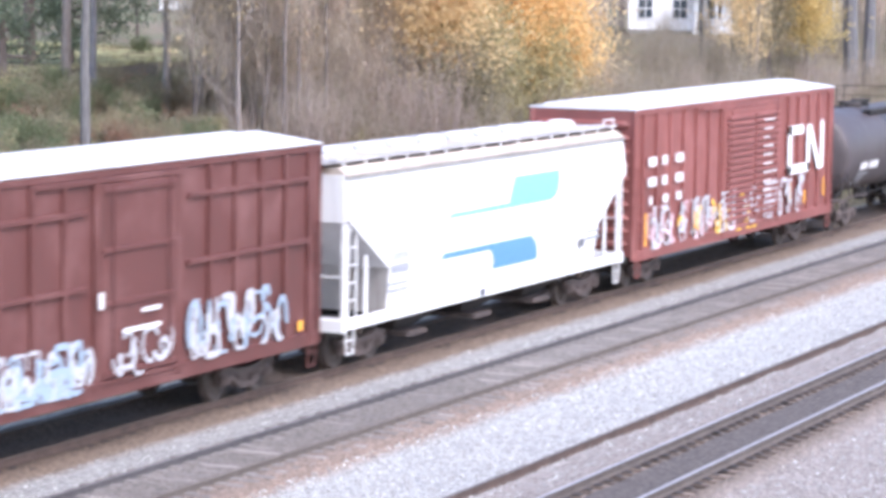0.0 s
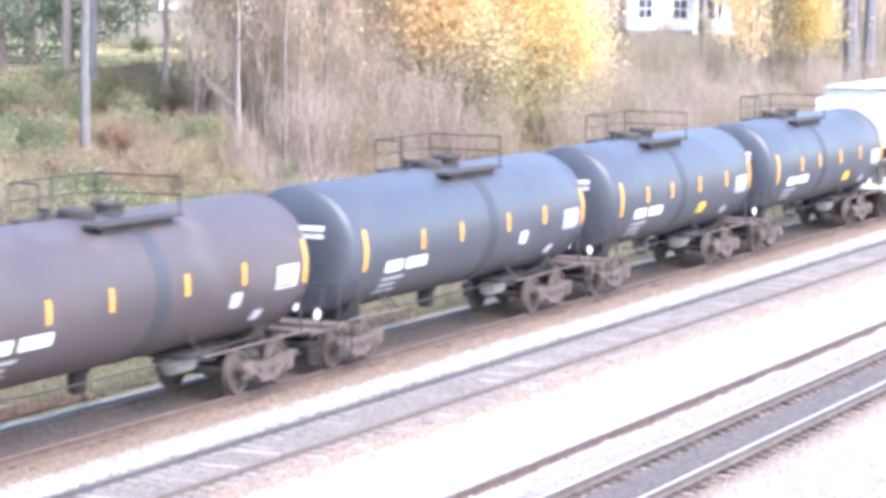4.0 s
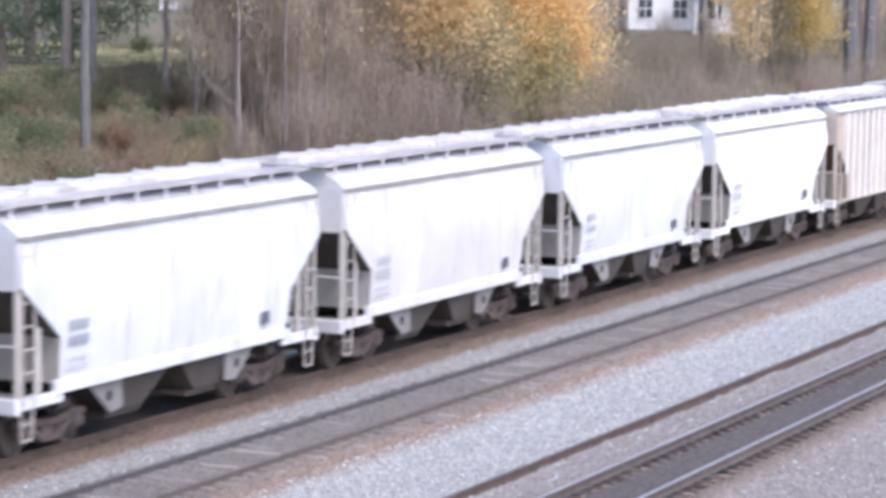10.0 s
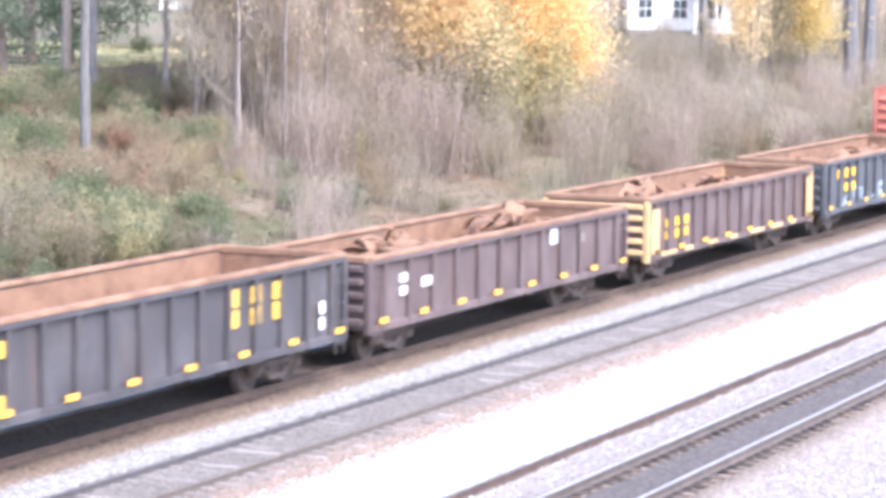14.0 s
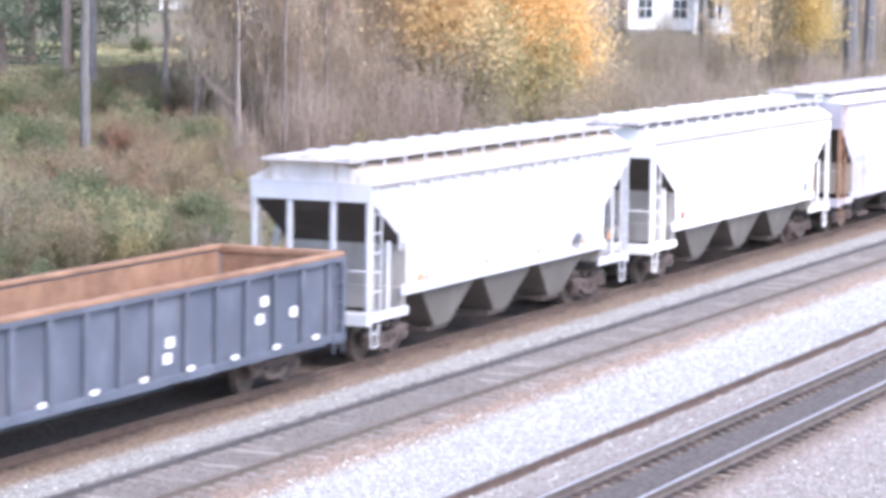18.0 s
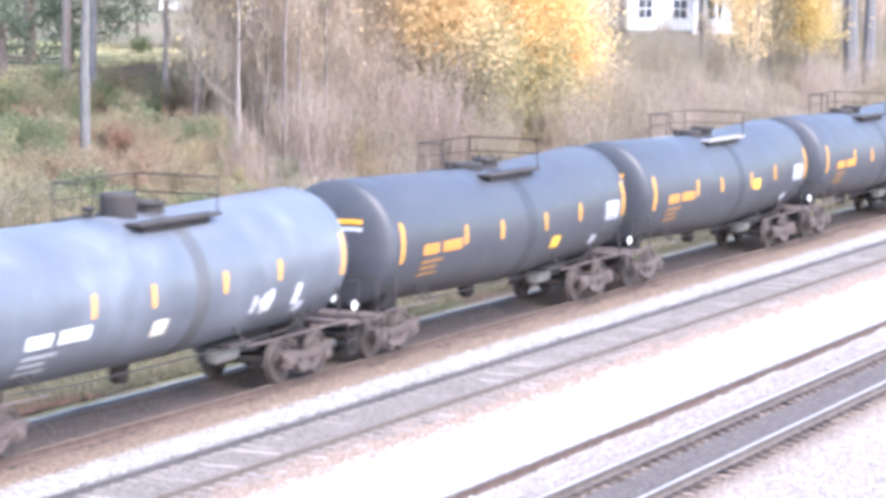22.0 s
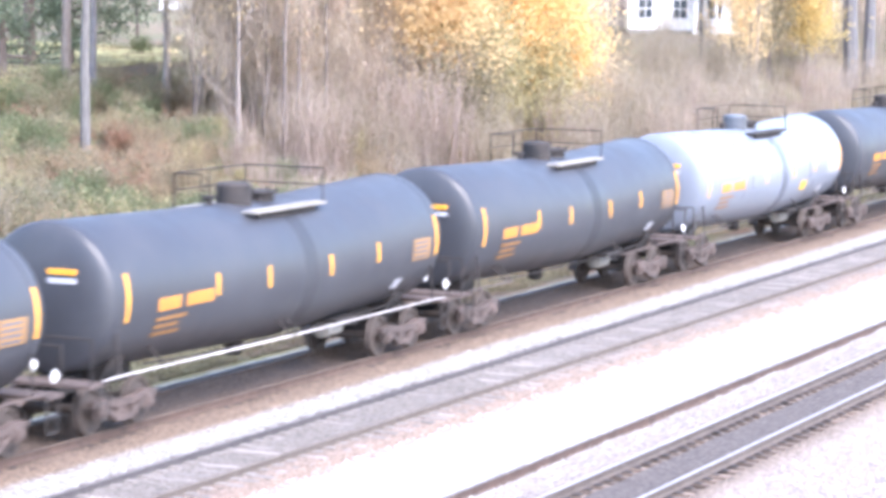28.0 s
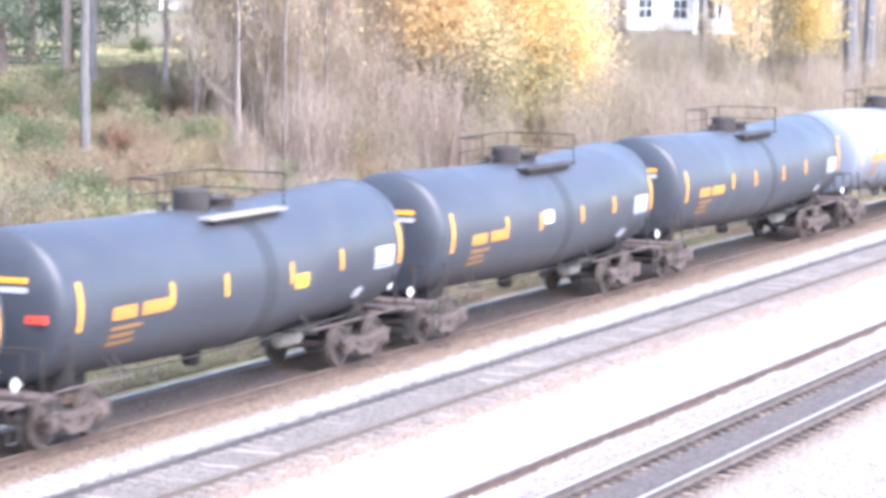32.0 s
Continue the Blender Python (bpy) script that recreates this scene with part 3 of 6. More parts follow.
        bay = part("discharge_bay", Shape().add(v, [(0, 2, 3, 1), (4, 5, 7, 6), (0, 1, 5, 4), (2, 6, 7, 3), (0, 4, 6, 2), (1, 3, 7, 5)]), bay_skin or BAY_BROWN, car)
        part("outlet_gate", Shape().cham(c - b - 0.12, c + b + 0.12, -1.1, 1.1, 0.34, 0.46, 0.03), CAST, bay)
        if legs:
            part("outlet_nozzle", Shape().rings([(-1.12, 0.09, 0), (-1.05, 0.13, 0), (-0.6, 0.13, 0)], 14, "y").moved(Matrix.Translation((c, 0, 0.52))), LETTER_WHITE, bay, smooth=True)
            part("bay_web", Shape().cham(c - b - 0.05, c - b + 0.35, -1.3, 1.3, 0.62, sill, 0.03), BAY_BROWN, bay)
    if webs:
        for e in (-1, 1):
            for y in (-1.34, 1.34):
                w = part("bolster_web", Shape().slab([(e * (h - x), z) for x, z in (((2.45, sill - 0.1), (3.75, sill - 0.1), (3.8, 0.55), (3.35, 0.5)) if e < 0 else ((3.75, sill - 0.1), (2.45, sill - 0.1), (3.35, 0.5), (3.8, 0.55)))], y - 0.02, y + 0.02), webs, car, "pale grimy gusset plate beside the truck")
                part("web_hole", Shape().rings([(y - 0.026, 0.11, 0), (y + 0.026, 0.11, 0)], 14, "y").moved(Matrix.Translation((e * (h - 3.3), 0, 0.83))), UNDER, w)
    # running boards on brackets, hatches
    zb = top + 0.02
    for e in (-1, 1):
        yb = e * board_y
        part("running_board", Shape().box(-h - 0.05, h + 0.05, yb - 0.28, yb + 0.28, zb - 0.03, zb + 0.02), GRATING, car)
        nb = max(6, int(2 * h / 1.05))
        for k in range(nb):
            x = -h + 0.3 + (2 * h - 0.6) * k / (nb - 1)
            part("board_bracket", Shape().slab([(x - 0.022, zb - 0.03), (x - 0.022, zb - 0.36), (x + 0.022, zb - 0.36), (x + 0.022, zb - 0.03)], e * (board_y + 0.27) - 0.02, e * (board_y + 0.27) + 0.02), trim, car)
    for e in (-1, 1):
        part("end_walk", Shape().box(e * h - 0.3, e * h + 0.3, -1.15, 1.15, zb - 0.05, zb - 0.02), GRATING, car)
        part("grab_rail", Shape().line([(e * (h + 0.25), -1.1, zb), (e * (h + 0.25), -1.1, zb + 0.16), (e * (h - 0.5), -1.1, zb + 0.16), (e * (h - 0.5), -1.1, zb)], 0.02), trim, car)
    if hatch == "round":
        nh = int(2 * h / 1.7)
        for k in range(nh):
            x = -h + 2 * h * (k + 0.5) / nh
            part("roof_hatch", Shape().rings([(top - 0.05, 0.36, 0), (top + 0.1, 0.36, 0), (top + 0.16, 0.3, 0), (top + 0.19, 0.05, 0)], 18, "z").moved(Matrix.Translation((x, 0, 0))), skin, car, smooth=True)
    else:
        nh = max(3, int(2 * h / 2.9))
        for k in range(nh):
            a, b = -h + 0.25 + (2 * h - 0.5) * k / nh, -h + 0.25 + (2 * h - 0.5) * (k + 1) / nh - 0.08
            hc = part("roof_hatch", Shape().cham(a, b, -0.34, 0.34, top - 0.04, top + 0.15, 0.05), HATCH, car)
            for x in (a + 0.4, (a + b) / 2, b - 0.4):
                part("hatch_batten", Shape().cham(x - 0.03, x + 0.03, -0.42, 0.42, top + 0.14, top + 0.2, 0.01), trim, hc)
    if style == "ribbed":
        for e in (-1, 1):
            for k in range(posts):
                x = -h + cut * 0.75 + (2 * h - 1.5 * cut) * k / (posts - 1)
                foot = sill if -h + cut <= x <= h - cut else sill + 0.9
                part("side_post", Shape().cham(x - post_w, x + post_w, min(e * 1.5, e * 1.6), max(e * 1.5, e * 1.6), foot, eave - 0.05, 0.02), trim, car)
    return car, h


# ---- gondolas ----
def gondola(front, rear, label, skin, top=2.6, posts=13, inner=RUST, sill=0.85, ends=None):
    car, h = wagon("gondola", label, "gondola wagon", front, rear)
    running_gear(car, h + 0.72, h - 2.2, h)
    part("floor", Shape().box(-h, h, -1.45, 1.45, 1.0, 1.1), inner, car, "rusted steel floor")
    part("centre_sill", Shape().box(-h - 0.2, h + 0.2, -0.3, 0.3, 0.72, 1.0), UNDER, car)
    for e in (-1, 1):
        part("side_wall", Shape().box(-h, h, min(e * 1.45, e * 1.49), max(e * 1.45, e * 1.49), sill, top + 0.03), skin, car)
        part("side_liner", Shape().box(-h + 0.05, h - 0.05, min(e * 1.435, e * 1.447), max(e * 1.435, e * 1.447), 1.1, top - 0.02), inner, car, "rusted inner face")
        part("top_chord", Shape().cham(-h - 0.03, h + 0.03, e * 1.5 - 0.1, e * 1.5 + 0.1, top + 0.03, top + 0.12, 0.03), inner, car, "rusted top edge")
        part("rim_angle", Shape().cham(-h - 0.02, h + 0.02, min(e * 1.49, e * 1.6), max(e * 1.49, e * 1.6), top - 0.08, top + 0.03, 0.02), skin, car)
        part("bottom_chord", Shape().cham(-h, h, min(e * 1.49, e * 1.58), max(e * 1.49, e * 1.58), sill - 0.05, sill + 0.12, 0.02), skin, car)
        part("end_wall", Shape().box(e * h - 0.03, e * h + 0.03, -1.45, 1.45, sill, top + 0.05), skin, car)
        part("end_liner", Shape().box(e * (h - 0.04) - 0.008, e * (h - 0.04) + 0.008, -1.44, 1.44, 1.1, top), inner, car, "rusted inner face")
        part("end_cap", Shape().cham(e * h - 0.09, e * h + 0.09, -1.5, 1.5, top - 0.02, top + 0.12, 0.03), inner, car)
        for k in range(5):
            z = sill + 0.2 + (top - sill - 0.35) * k / 4
            part("end_rib", Shape().cham(min(e * h, e * (h + 0.13)), max(e * h, e * (h + 0.13)), -1.4, 1.4, z - 0.07, z + 0.07, 0.04), ends or skin, car)
        for y in (-1.5, 1.5):
            part("corner_post", Shape().cham(e * h - 0.1, e * h + 0.1, y - 0.09, y + 0.09, sill - 0.08, top, 0.03), ends or skin, car)
            ladder(car, e * (h - 0.3), y * 1.06, sill - 0.3, top - 0.3, 0.4, skin)
        for k in range(posts):
            x = -h + 2 * h * (k + 0.55) / (posts + 0.1)
            part("side_post", Shape().cham(x - 0.075, x + 0.075, min(e * 1.49, e * 1.60), max(e * 1.49, e * 1.60), sill, top - 0.03, 0.03), skin, car)
    return car, h


def scrap(car_u, h, seed, z=1.1, fill=0.55):
    """Loose scrap: bent plates, rings and offcuts heaped in a gondola."""
    rng = random.Random(seed)
    s = Shape()
    for k in range(230):
        x, y = rng.uniform(-h + 0.9, h - 0.9), rng.uniform(-0.75, 0.75)
        pile = z + fill * (0.55 + 0.45 * math.sin(x * 0.9 + seed)) * (1.1 - abs(y) * 0.45)
        m = pose(x, y, pile * rng.uniform(0.75, 1.0) + 0.08, rng.uniform(-40, 40), rng.uniform(-40, 40), rng.uniform(0, 360))
        t = rng.random()
        if t < 0.35:
            w, n, r = rng.uniform(0.12, 0.3), 7, rng.uniform(0.25, 0.5)
            ring = [(r * math.cos(a * 0.4), r * math.sin(a * 0.4)) for a in range(n)] + [((r - 0.05) * math.cos(a * 0.4), (r - 0.05) * math.sin(a * 0.4)) for a in range(n - 1, -1, -1)]
            s.add(*Shape().slab(ring, -w, w).moved(m).parts())
        elif t < 0.7:
            a = rng.uniform(0.2, 0.6)
            s.add(*Shape().cham(-a, a, -rng.uniform(0.08, 0.3), rng.uniform(0.08, 0.3), -0.03, rng.uniform(0.02, 0.12), 0.01).moved(m).parts())
        else:
            s.add(*Shape().tube((-rng.uniform(0.3, 0.9), 0, 0), (rng.uniform(0.3, 0.9), 0, 0.05), rng.uniform(0.03, 0.09), 8).moved(m).parts())
    v = []
    nx, ny = 40, 6
    for i in range(nx + 1):
        for j in range(ny + 1):
            x, y = -h + 0.3 + (2 * h - 0.6) * i / nx, -1.4 + 2.8 * j / ny
            v.append((x, y, z + fill * 0.75 * (0.55 + 0.45 * math.sin(x * 0.9 + seed)) * (1.1 - abs(y) * 0.45) + rng.uniform(-0.08, 0.08)))
    s.add(v, [(i * (ny + 1) + j, (i + 1) * (ny + 1) + j, (i + 1) * (ny + 1) + j + 1, i * (ny + 1) + j + 1) for i in range(nx) for j in range(ny)])
    ob = part("scrap_metal", s, RUST)
    tagged(ob, "rusty brown scrap steel heaped inside the open gondola", "scrap metal", kind="stuff")
    WAGONS.append((ob, car_u))


# ---- tank cars ----
def tank(front, rear, label, skin, r=1.46, z_end=2.56, dip=0.2, amber=True, band=True, panel=PANEL_GREY, sign=None, seed=1, dome="dark", hand=0.0, low_rail=True, spot=None, marks=None,
         text=LETTER_AMBER, head_sign=True, kink=0.8):
    car, h = wagon("tank_car", label, "tank wagon", front, rear)
    rng = random.Random(seed)
    running_gear(car, h + 0.95, h - 1.35, h)
    # the shell droops a little to its middle; dished heads
    zc = lambda x: z_end - dip * (1 - min(1.0, abs(x - kink) / (h - 0.46 + (kink if x < kink else -kink))))
    rows = [(-h + d, r * q, z_end) for d, q in ((0.0, 0.03), (0.02, 0.35), (0.07, 0.62), (0.13, 0.8), (0.18, 0.9), (0.23, 0.96), (0.29, 0.99), (0.36, 1.0))]
    mid = [((kink - h) * 0.5, r, zc((kink - h) * 0.5)), (kink, r, zc(kink)), ((kink + h) * 0.5, r, zc((kink + h) * 0.5))]
    rows = rows + mid + [(-x, q, z) for x, q, z in rows[::-1]]
    part("tank_shell", Shape().rings(rows, 64), skin, car, smooth=True)
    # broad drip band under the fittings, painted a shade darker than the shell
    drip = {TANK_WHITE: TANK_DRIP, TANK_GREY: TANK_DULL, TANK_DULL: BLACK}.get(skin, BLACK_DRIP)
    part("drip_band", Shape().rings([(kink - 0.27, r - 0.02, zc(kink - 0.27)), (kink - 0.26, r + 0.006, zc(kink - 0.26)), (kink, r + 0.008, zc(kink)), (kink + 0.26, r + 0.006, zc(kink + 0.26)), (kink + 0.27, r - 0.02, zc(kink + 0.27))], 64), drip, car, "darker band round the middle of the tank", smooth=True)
    for x in (-h + 0.56, h - 0.56):
        part("weld_band", Shape().rings([(x - 0.04, r - 0.02, zc(x)), (x - 0.03, r + 0.006, zc(x)), (x + 0.03, r + 0.006, zc(x)), (x + 0.04, r - 0.02, zc(x))], 64), skin, car, smooth=True)
    # saddles, stub sills, end platforms
    for e in (-1, 1):
        x = e * (h - 1.35)
        ring = [(0.72, 1.05)] + [((r + 0.01) * math.sin(a), z_end - (r + 0.01) * math.cos(a)) for a in [0.7 - 1.4 * k / 10 for k in range(11)]] + [(-0.72, 1.05), (-0.5, 0.8), (0.5, 0.8)]
        part("saddle", Shape().prism(ring, x - 0.28, x + 0.28), UNDER if skin is not TANK_WHITE else TANK_DULL, car)
        part("stub_sill", Shape().cham(min(e * (h + 0.3), e * (h - 2.9)), max(e * (h + 0.3), e * (h - 2.9)), -0.28, 0.28, 0.74, 1.08, 0.02), UNDER, car)
        part("end_platform", Shape().cham(e * (h + 0.2) - 0.3, e * (h + 0.2) + 0.3, -1.4, 1.4, 1.02, 1.1, 0.02), CAST, car)
        part("end_rail", Shape().line([(e * (h + 0.42), -1.38, 1.1), (e * (h + 0.42), -1.38, 1.95), (e * (h + 0.42), 1.38, 1.95), (e * (h + 0.42), 1.38, 1.1)], 0.022), UNDER, car)
        for y in (-1.42, 1.42):
            part("hand_rail_post", Shape().tube((e * (h - 0.55), y, 1.05), (e * (h - 0.55), y * 0.93, 1.95), 0.025), UNDER, car)
            stirrup(car, e * (h + 0.05), y, UNDER)
            inner = 0.1 if seed == 39 else h - (4.9 if e > 0 else 2.6)
            part("side_hand_rail", Shape().line([(e * (h + 0.1), y, 1.14), (e * (h - 0.6), y * 1.02, 1.16), (e * inner, y * 1.02, 1.13)], 0.026), GRATING if seed == 39 else CAST, car)
            for bx in (h - 2.2, inner + 0.1):
                part("rail_bracket", Shape().tube((e * bx, y * 1.02, 1.14), (e * bx, y * 0.72, 1.55), 0.022), UNDER, car)
        # placard holders at the ends
        for y, dx, z in ((-1.43, 0.12, 1.45), (-0.7, 0.55, 1.55)) if e > 0 else ((-1.43, 0.05, 1.5),):
            d = 0.135
            s = Shape().add([(e * (h + dx), y, z - d), (e * (h + dx) + d, y - 0.02, z), (e * (h + dx), y, z + d), (e * (h + dx) - d, y - 0.02, z)]
                            + [(e * (h + dx), y + 0.02, z - d), (e * (h + dx) + d, y, z), (e * (h + dx), y + 0.02, z + d), (e * (h + dx) - d, y, z)],
                            [(0, 1, 2, 3), (7, 6, 5, 4)] + [(i, 4 + i, 4 + (i + 1) % 4, (i + 1) % 4) for i in range(4)])
            if e > 0:
                part("placard", s, LETTER_WHITE, car, "white diamond placard")
    # fittings under the belly
    part("bottom_outlet", Shape().rings([(0.62, 0.14, 0), (0.7, 0.2, 0), (1.0, 0.2, 0), (1.15, 0.3, 0)], 16, "z"), UNDER, car, smooth=True)
    part("brake_cylinder", Shape().rings([(h - 4.6, 0.1, 0.85), (h - 4.55, 0.2, 0.85), (h - 3.8, 0.2, 0.85), (h - 3.75, 0.1, 0.85)], 16).moved(Matrix.Translation((0, -0.5, 0))), GREY_DIRT, car, smooth=True)
    part("brake_rigging", Shape().line([(h - 3.8, -0.5, 0.85), (h - 2.6, -0.45, 0.75), (h - 2.6, 0.4, 0.75)], 0.03).cham(h - 4.7, h - 3.6, -0.95, 0.2, 1.02, 1.1, 0.01), UNDER, car)
    part("belly_pipe", Shape().line([(-h + 2.2, -0.95, 1.16), (-h * 0.4, -0.8, 1.02), (h * 0.35, -0.8, 1.02), (h - 2.0, -0.95, 1.16)], 0.02), UNDER, car)
    # top fittings: manway, valve housing, platform and railing
    zt = zc(kink) + r
    hi = 0.12 if seed in (2, 3, 4, 5, 6, 7, 32, 33, 34, 35, 36) else 0.4
    part("valve_housing", Shape().rings([(zt - 0.1, 0.38, 0), (zt + hi, 0.38, 0), (zt + hi + 0.05, 0.34, 0), (zt + hi + 0.08, 0.05, 0)], 22, "z").moved(Matrix.Translation((kink - 0.85, 0.0, 0))),
         {"dark": UNDER, "pale": TANK_GREY}[dome], car, smooth=True)
    mw = part("manway", Shape().rings([(zt - 0.08, 0.3, 0), (zt + 0.14, 0.3, 0), (zt + 0.15, 0.36, 0), (zt + 0.2, 0.36, 0), (zt + 0.24, 0.1, 0)], 20, "z").moved(Matrix.Translation((kink + 0.35, 0, 0))), UNDER, car, smooth=True)
    for k in range(6):
        a = k * math.tau / 6
        part("manway_bolt", Shape().tube((kink + 0.35 + 0.33 * math.cos(a), 0.33 * math.sin(a), zt + 0.14), (kink + 0.35 + 0.33 * math.cos(a), 0.33 * math.sin(a), zt + 0.26), 0.03), UNDER, mw)
    part("relief_valve", Shape().rings([(zt - 0.05, 0.09, 0), (zt + 0.16, 0.09, 0), (zt + 0.18, 0.13, 0), (zt + 0.23, 0.13, 0)], 12, "z").moved(Matrix.Translation((kink - 1.75, 0.1, 0))), UNDER, car, smooth=True)
    for e in (-1, 1):
        pf = part("platform", Shape().cham(kink - 1.7, kink + 1.6, e * 0.8 - 0.17, e * 0.8 + 0.17, zt - 0.12, zt - 0.05, 0.01), GREY_DIRT if hand else UNDER, car, "narrow steel walkway beside the manway")
        part("platform_bracket", Shape().slab([(kink - 1.4, zt - 0.12), (kink - 1.3, zt - 0.4), (kink + 1.2, zt - 0.4), (kink + 1.3, zt - 0.12)], e * 0.84 - 0.02, e * 0.84 + 0.02), UNDER, pf)
    rl, zr, x0, x1 = 0.018, zt + 0.66, kink - 1.7, kink + 1.45
    part("platform_railing", Shape().line([(x0, 0.95, zt - 0.1), (x0, 0.95, zr), (x1, 0.95, zr), (x1, 0.95, zt - 0.1), (x1, 0.95, zr), (x1, -0.95, zr), (x1, -0.95, zt - 0.1)], rl)
         .line([(x0, 0.95, zr), (x0, 0.3, zr), (x0, 0.3, zt)], rl).line([(x0, 0.95, zt + 0.3), (x1, 0.95, zt + 0.3), (x1, -0.95, zt + 0.3)], rl * 0.8)
         .line([(kink - 0.2, 0.95, zt - 0.1), (kink - 0.2, 0.95, zr)], rl), UNDER, car)
    # markings on the near flank, wrapped on the shell
    def wrap(name, x0, x1, z0, z1, material, label="", n=5):
        v = []
        for x in (x0, x1):
            for k in range(n):
                z = z0 + (z1 - z0) * k / (n - 1)
                dz = z - zc((x0 + x1) / 2)
                v.append((x, -math.sqrt(max(0.01, (r + 0.014) ** 2 - dz * dz)), z))
        for p in list(v):
            v.append((p[0], p[1] + 0.03, p[2]))
        m = 2 * n
        f = [(k, n + k, n + k + 1, k + 1) for k in range(n - 1)] + [(k, k + 1, m + k + 1, m + k) for k in range(n - 1)] + [(n + k, m + n + k, m + n + k + 1, n + k + 1) for k in range(n - 1)]
        f += [(0, m, m + n, n), (n - 1, m - 1, 2 * m - 1, m + n - 1)]
        return part(name, Shape().add(v, f), material, car, label)
    if amber:
        wrap("reflector", -h + 0.72, -h + 0.82, zc(h) - 0.42, zc(h) + 0.5, ORANGE, "amber vertical reflector strip")
        wrap("reflector", h - 0.55, h - 0.45, zc(h) - 0.36, zc(h) + 0.55, ORANGE, "amber vertical reflector strip")
        for x in (-3.4, -1.2, 1.65, 4.0) if kink > 0 else (-3.4, -1.4, 1.0, 3.4):
            wrap("reflector", x, x + 0.085, zc(x) - 0.16, zc(x) + 0.28, ORANGE, "amber vertical reflector strip")
    tx, tz = -h + 1.95, 0.0 if text is LETTER_AMBER else -0.26
    dim = DIM_AMBER if text is LETTER_AMBER else DIM_WHITE
    for k in range(10):
        if k != 4:
            wrap("lettering", tx + k * 0.22, tx + k * 0.22 + 0.155, zc(tx) + tz - 0.3, zc(tx) + tz - 0.05, text)
    for k, long in enumerate((1.15, 0.9, 1.05)):
        wrap("lettering", tx, tx + long, zc(tx) + tz - 0.5 - 0.15 * k, zc(tx) + tz - 0.43 - 0.15 * k, dim)
    if panel:
        pn = wrap("data_panel", h - 1.75, h - 0.85, zc(h) - 0.4, zc(h) + 0.08, panel, "stencilled data panel")
        for k in range(4):
            wrap("lettering", h - 1.68, h - 1.0, zc(h) - 0.36 + k * 0.11, zc(h) - 0.31 + k * 0.11, LETTER_DARK)
    wrap("stencil", h - 2.35, h - 2.0, zc(h) - 1.0, zc(h) - 0.78, PANEL_GREY)
    if sign:
        x, w, dz, colour = sign
        wrap("warning_sign", x, x + w, zc(x) + dz - 0.15, zc(x) + dz + 0.15, colour)
    if spot:
        x, w, dz, colour = spot
        for k in range(7):
            xx = x + rng.uniform(0, w)
            wrap("graffiti", xx, xx + rng.uniform(0.06, 0.3), zc(x) + dz + rng.uniform(-0.25, 0), zc(x) + dz + rng.uniform(0.05, 0.3), colour)
    if seed in (30, 44):
        part("end_marking", Shape().box(-h + 0.05, -h + 0.2, -1.15, -0.7, z_end - 0.22, z_end - 0.07), RED_SIGN, car, "red end marking")
    if head_sign:
        for z, c in ((z_end + 0.55, ORANGE if text is LETTER_AMBER else LETTER_WHITE), (z_end + 0.38, PANEL_GREY)):
            part("end_marking", Shape().box(-h + 0.015, -h + 0.2, -0.75, -0.15, z - 0.05, z + 0.05), c, car)
    return car, h

# ---- the train, from its leading wagon to its last; front and rear in metres along the train ----
rng = random.Random(11)

# red-brown boxcar with anchor rails
car, h = boxcar(35.6, 53.9, "dark red-brown steel boxcar with graffiti along the bottom", RED_BROWN, ROOF_METAL, 5.1, 1.0, (0.15, 2.95), 17, "rails", 9)
spray(car, -3.6, -0.3, 1.1, 2.0, -1.62, 3, SPRAY_BLUE, 26)
spray(car, -3.6, -0.3, 1.1, 2.0, -1.625, 4, SPRAY_WHITE, 18)
spray(car, 0.6, 2.6, 1.2, 2.0, -1.67, 5, SPRAY_WHITE, 9)
spray(car, 3.5, 7.4, 1.2, 2.3, -1.62, 6, SPRAY_BLUE, 18)
spray(car, 3.5, 7.4, 1.2, 2.3, -1.625, 8, SPRAY_WHITE, 20)
plate(car, "stencil", 1.5, 2.2, 2.35, 2.42, -1.68, LETTER_WHITE)
plate(car, "stencil", 0.8, 2.2, 2.02, 2.1, -1.68, LETTER_WHITE)
plate(car, "stencil", -0.05, 0.1, 2.55, 2.85, -1.68, LETTER_WHITE)
part("brake_wheel", Shape().rings([(-0.02, 0.26, 0), (0.02, 0.26, 0)], 16).moved(Matrix.Translation((h + 0.14, -0.9, 2.6))), LETTER_WHITE, car, "pale round brake wheel")
plate(car, "reflector", h - 1.1, h - 0.9, 1.25, 1.45, -1.62, ORANGE)

# white three-bay hopper with blue stripes
car, h = hopper(55.3, 72.3, "white covered hopper with two blue stripes on its side", WHITE, 4.3, 4.6, 3, 2.1, "round", LIGHT_GREY, WHITE, 0.14, 3.35, hatch="round", board_y=1.0, bay_skin=UNDER, bay_y=0.7, roof=TAN, slope=WHITE, deck_skin=TAN)
def stripe(outline, colour):
    """A painted stripe that follows the bulge of the side; outline rows of (z, x from, x to)."""
    s = Shape()
    for (z0, a0, b0), (z1, a1, b1) in zip(outline, outline[1:]):
        y0, y1 = (-(1.482 + 0.14 * math.sin((z - 1.12) / 3.18 * math.pi)) for z in (z0, z1))
        s.add([(a0, y0, z0), (b0, y0, z0), (b1, y1, z1), (a1, y1, z1)], [(0, 1, 2, 3)])
    part("stripe", s, colour, car, "blue stripe")
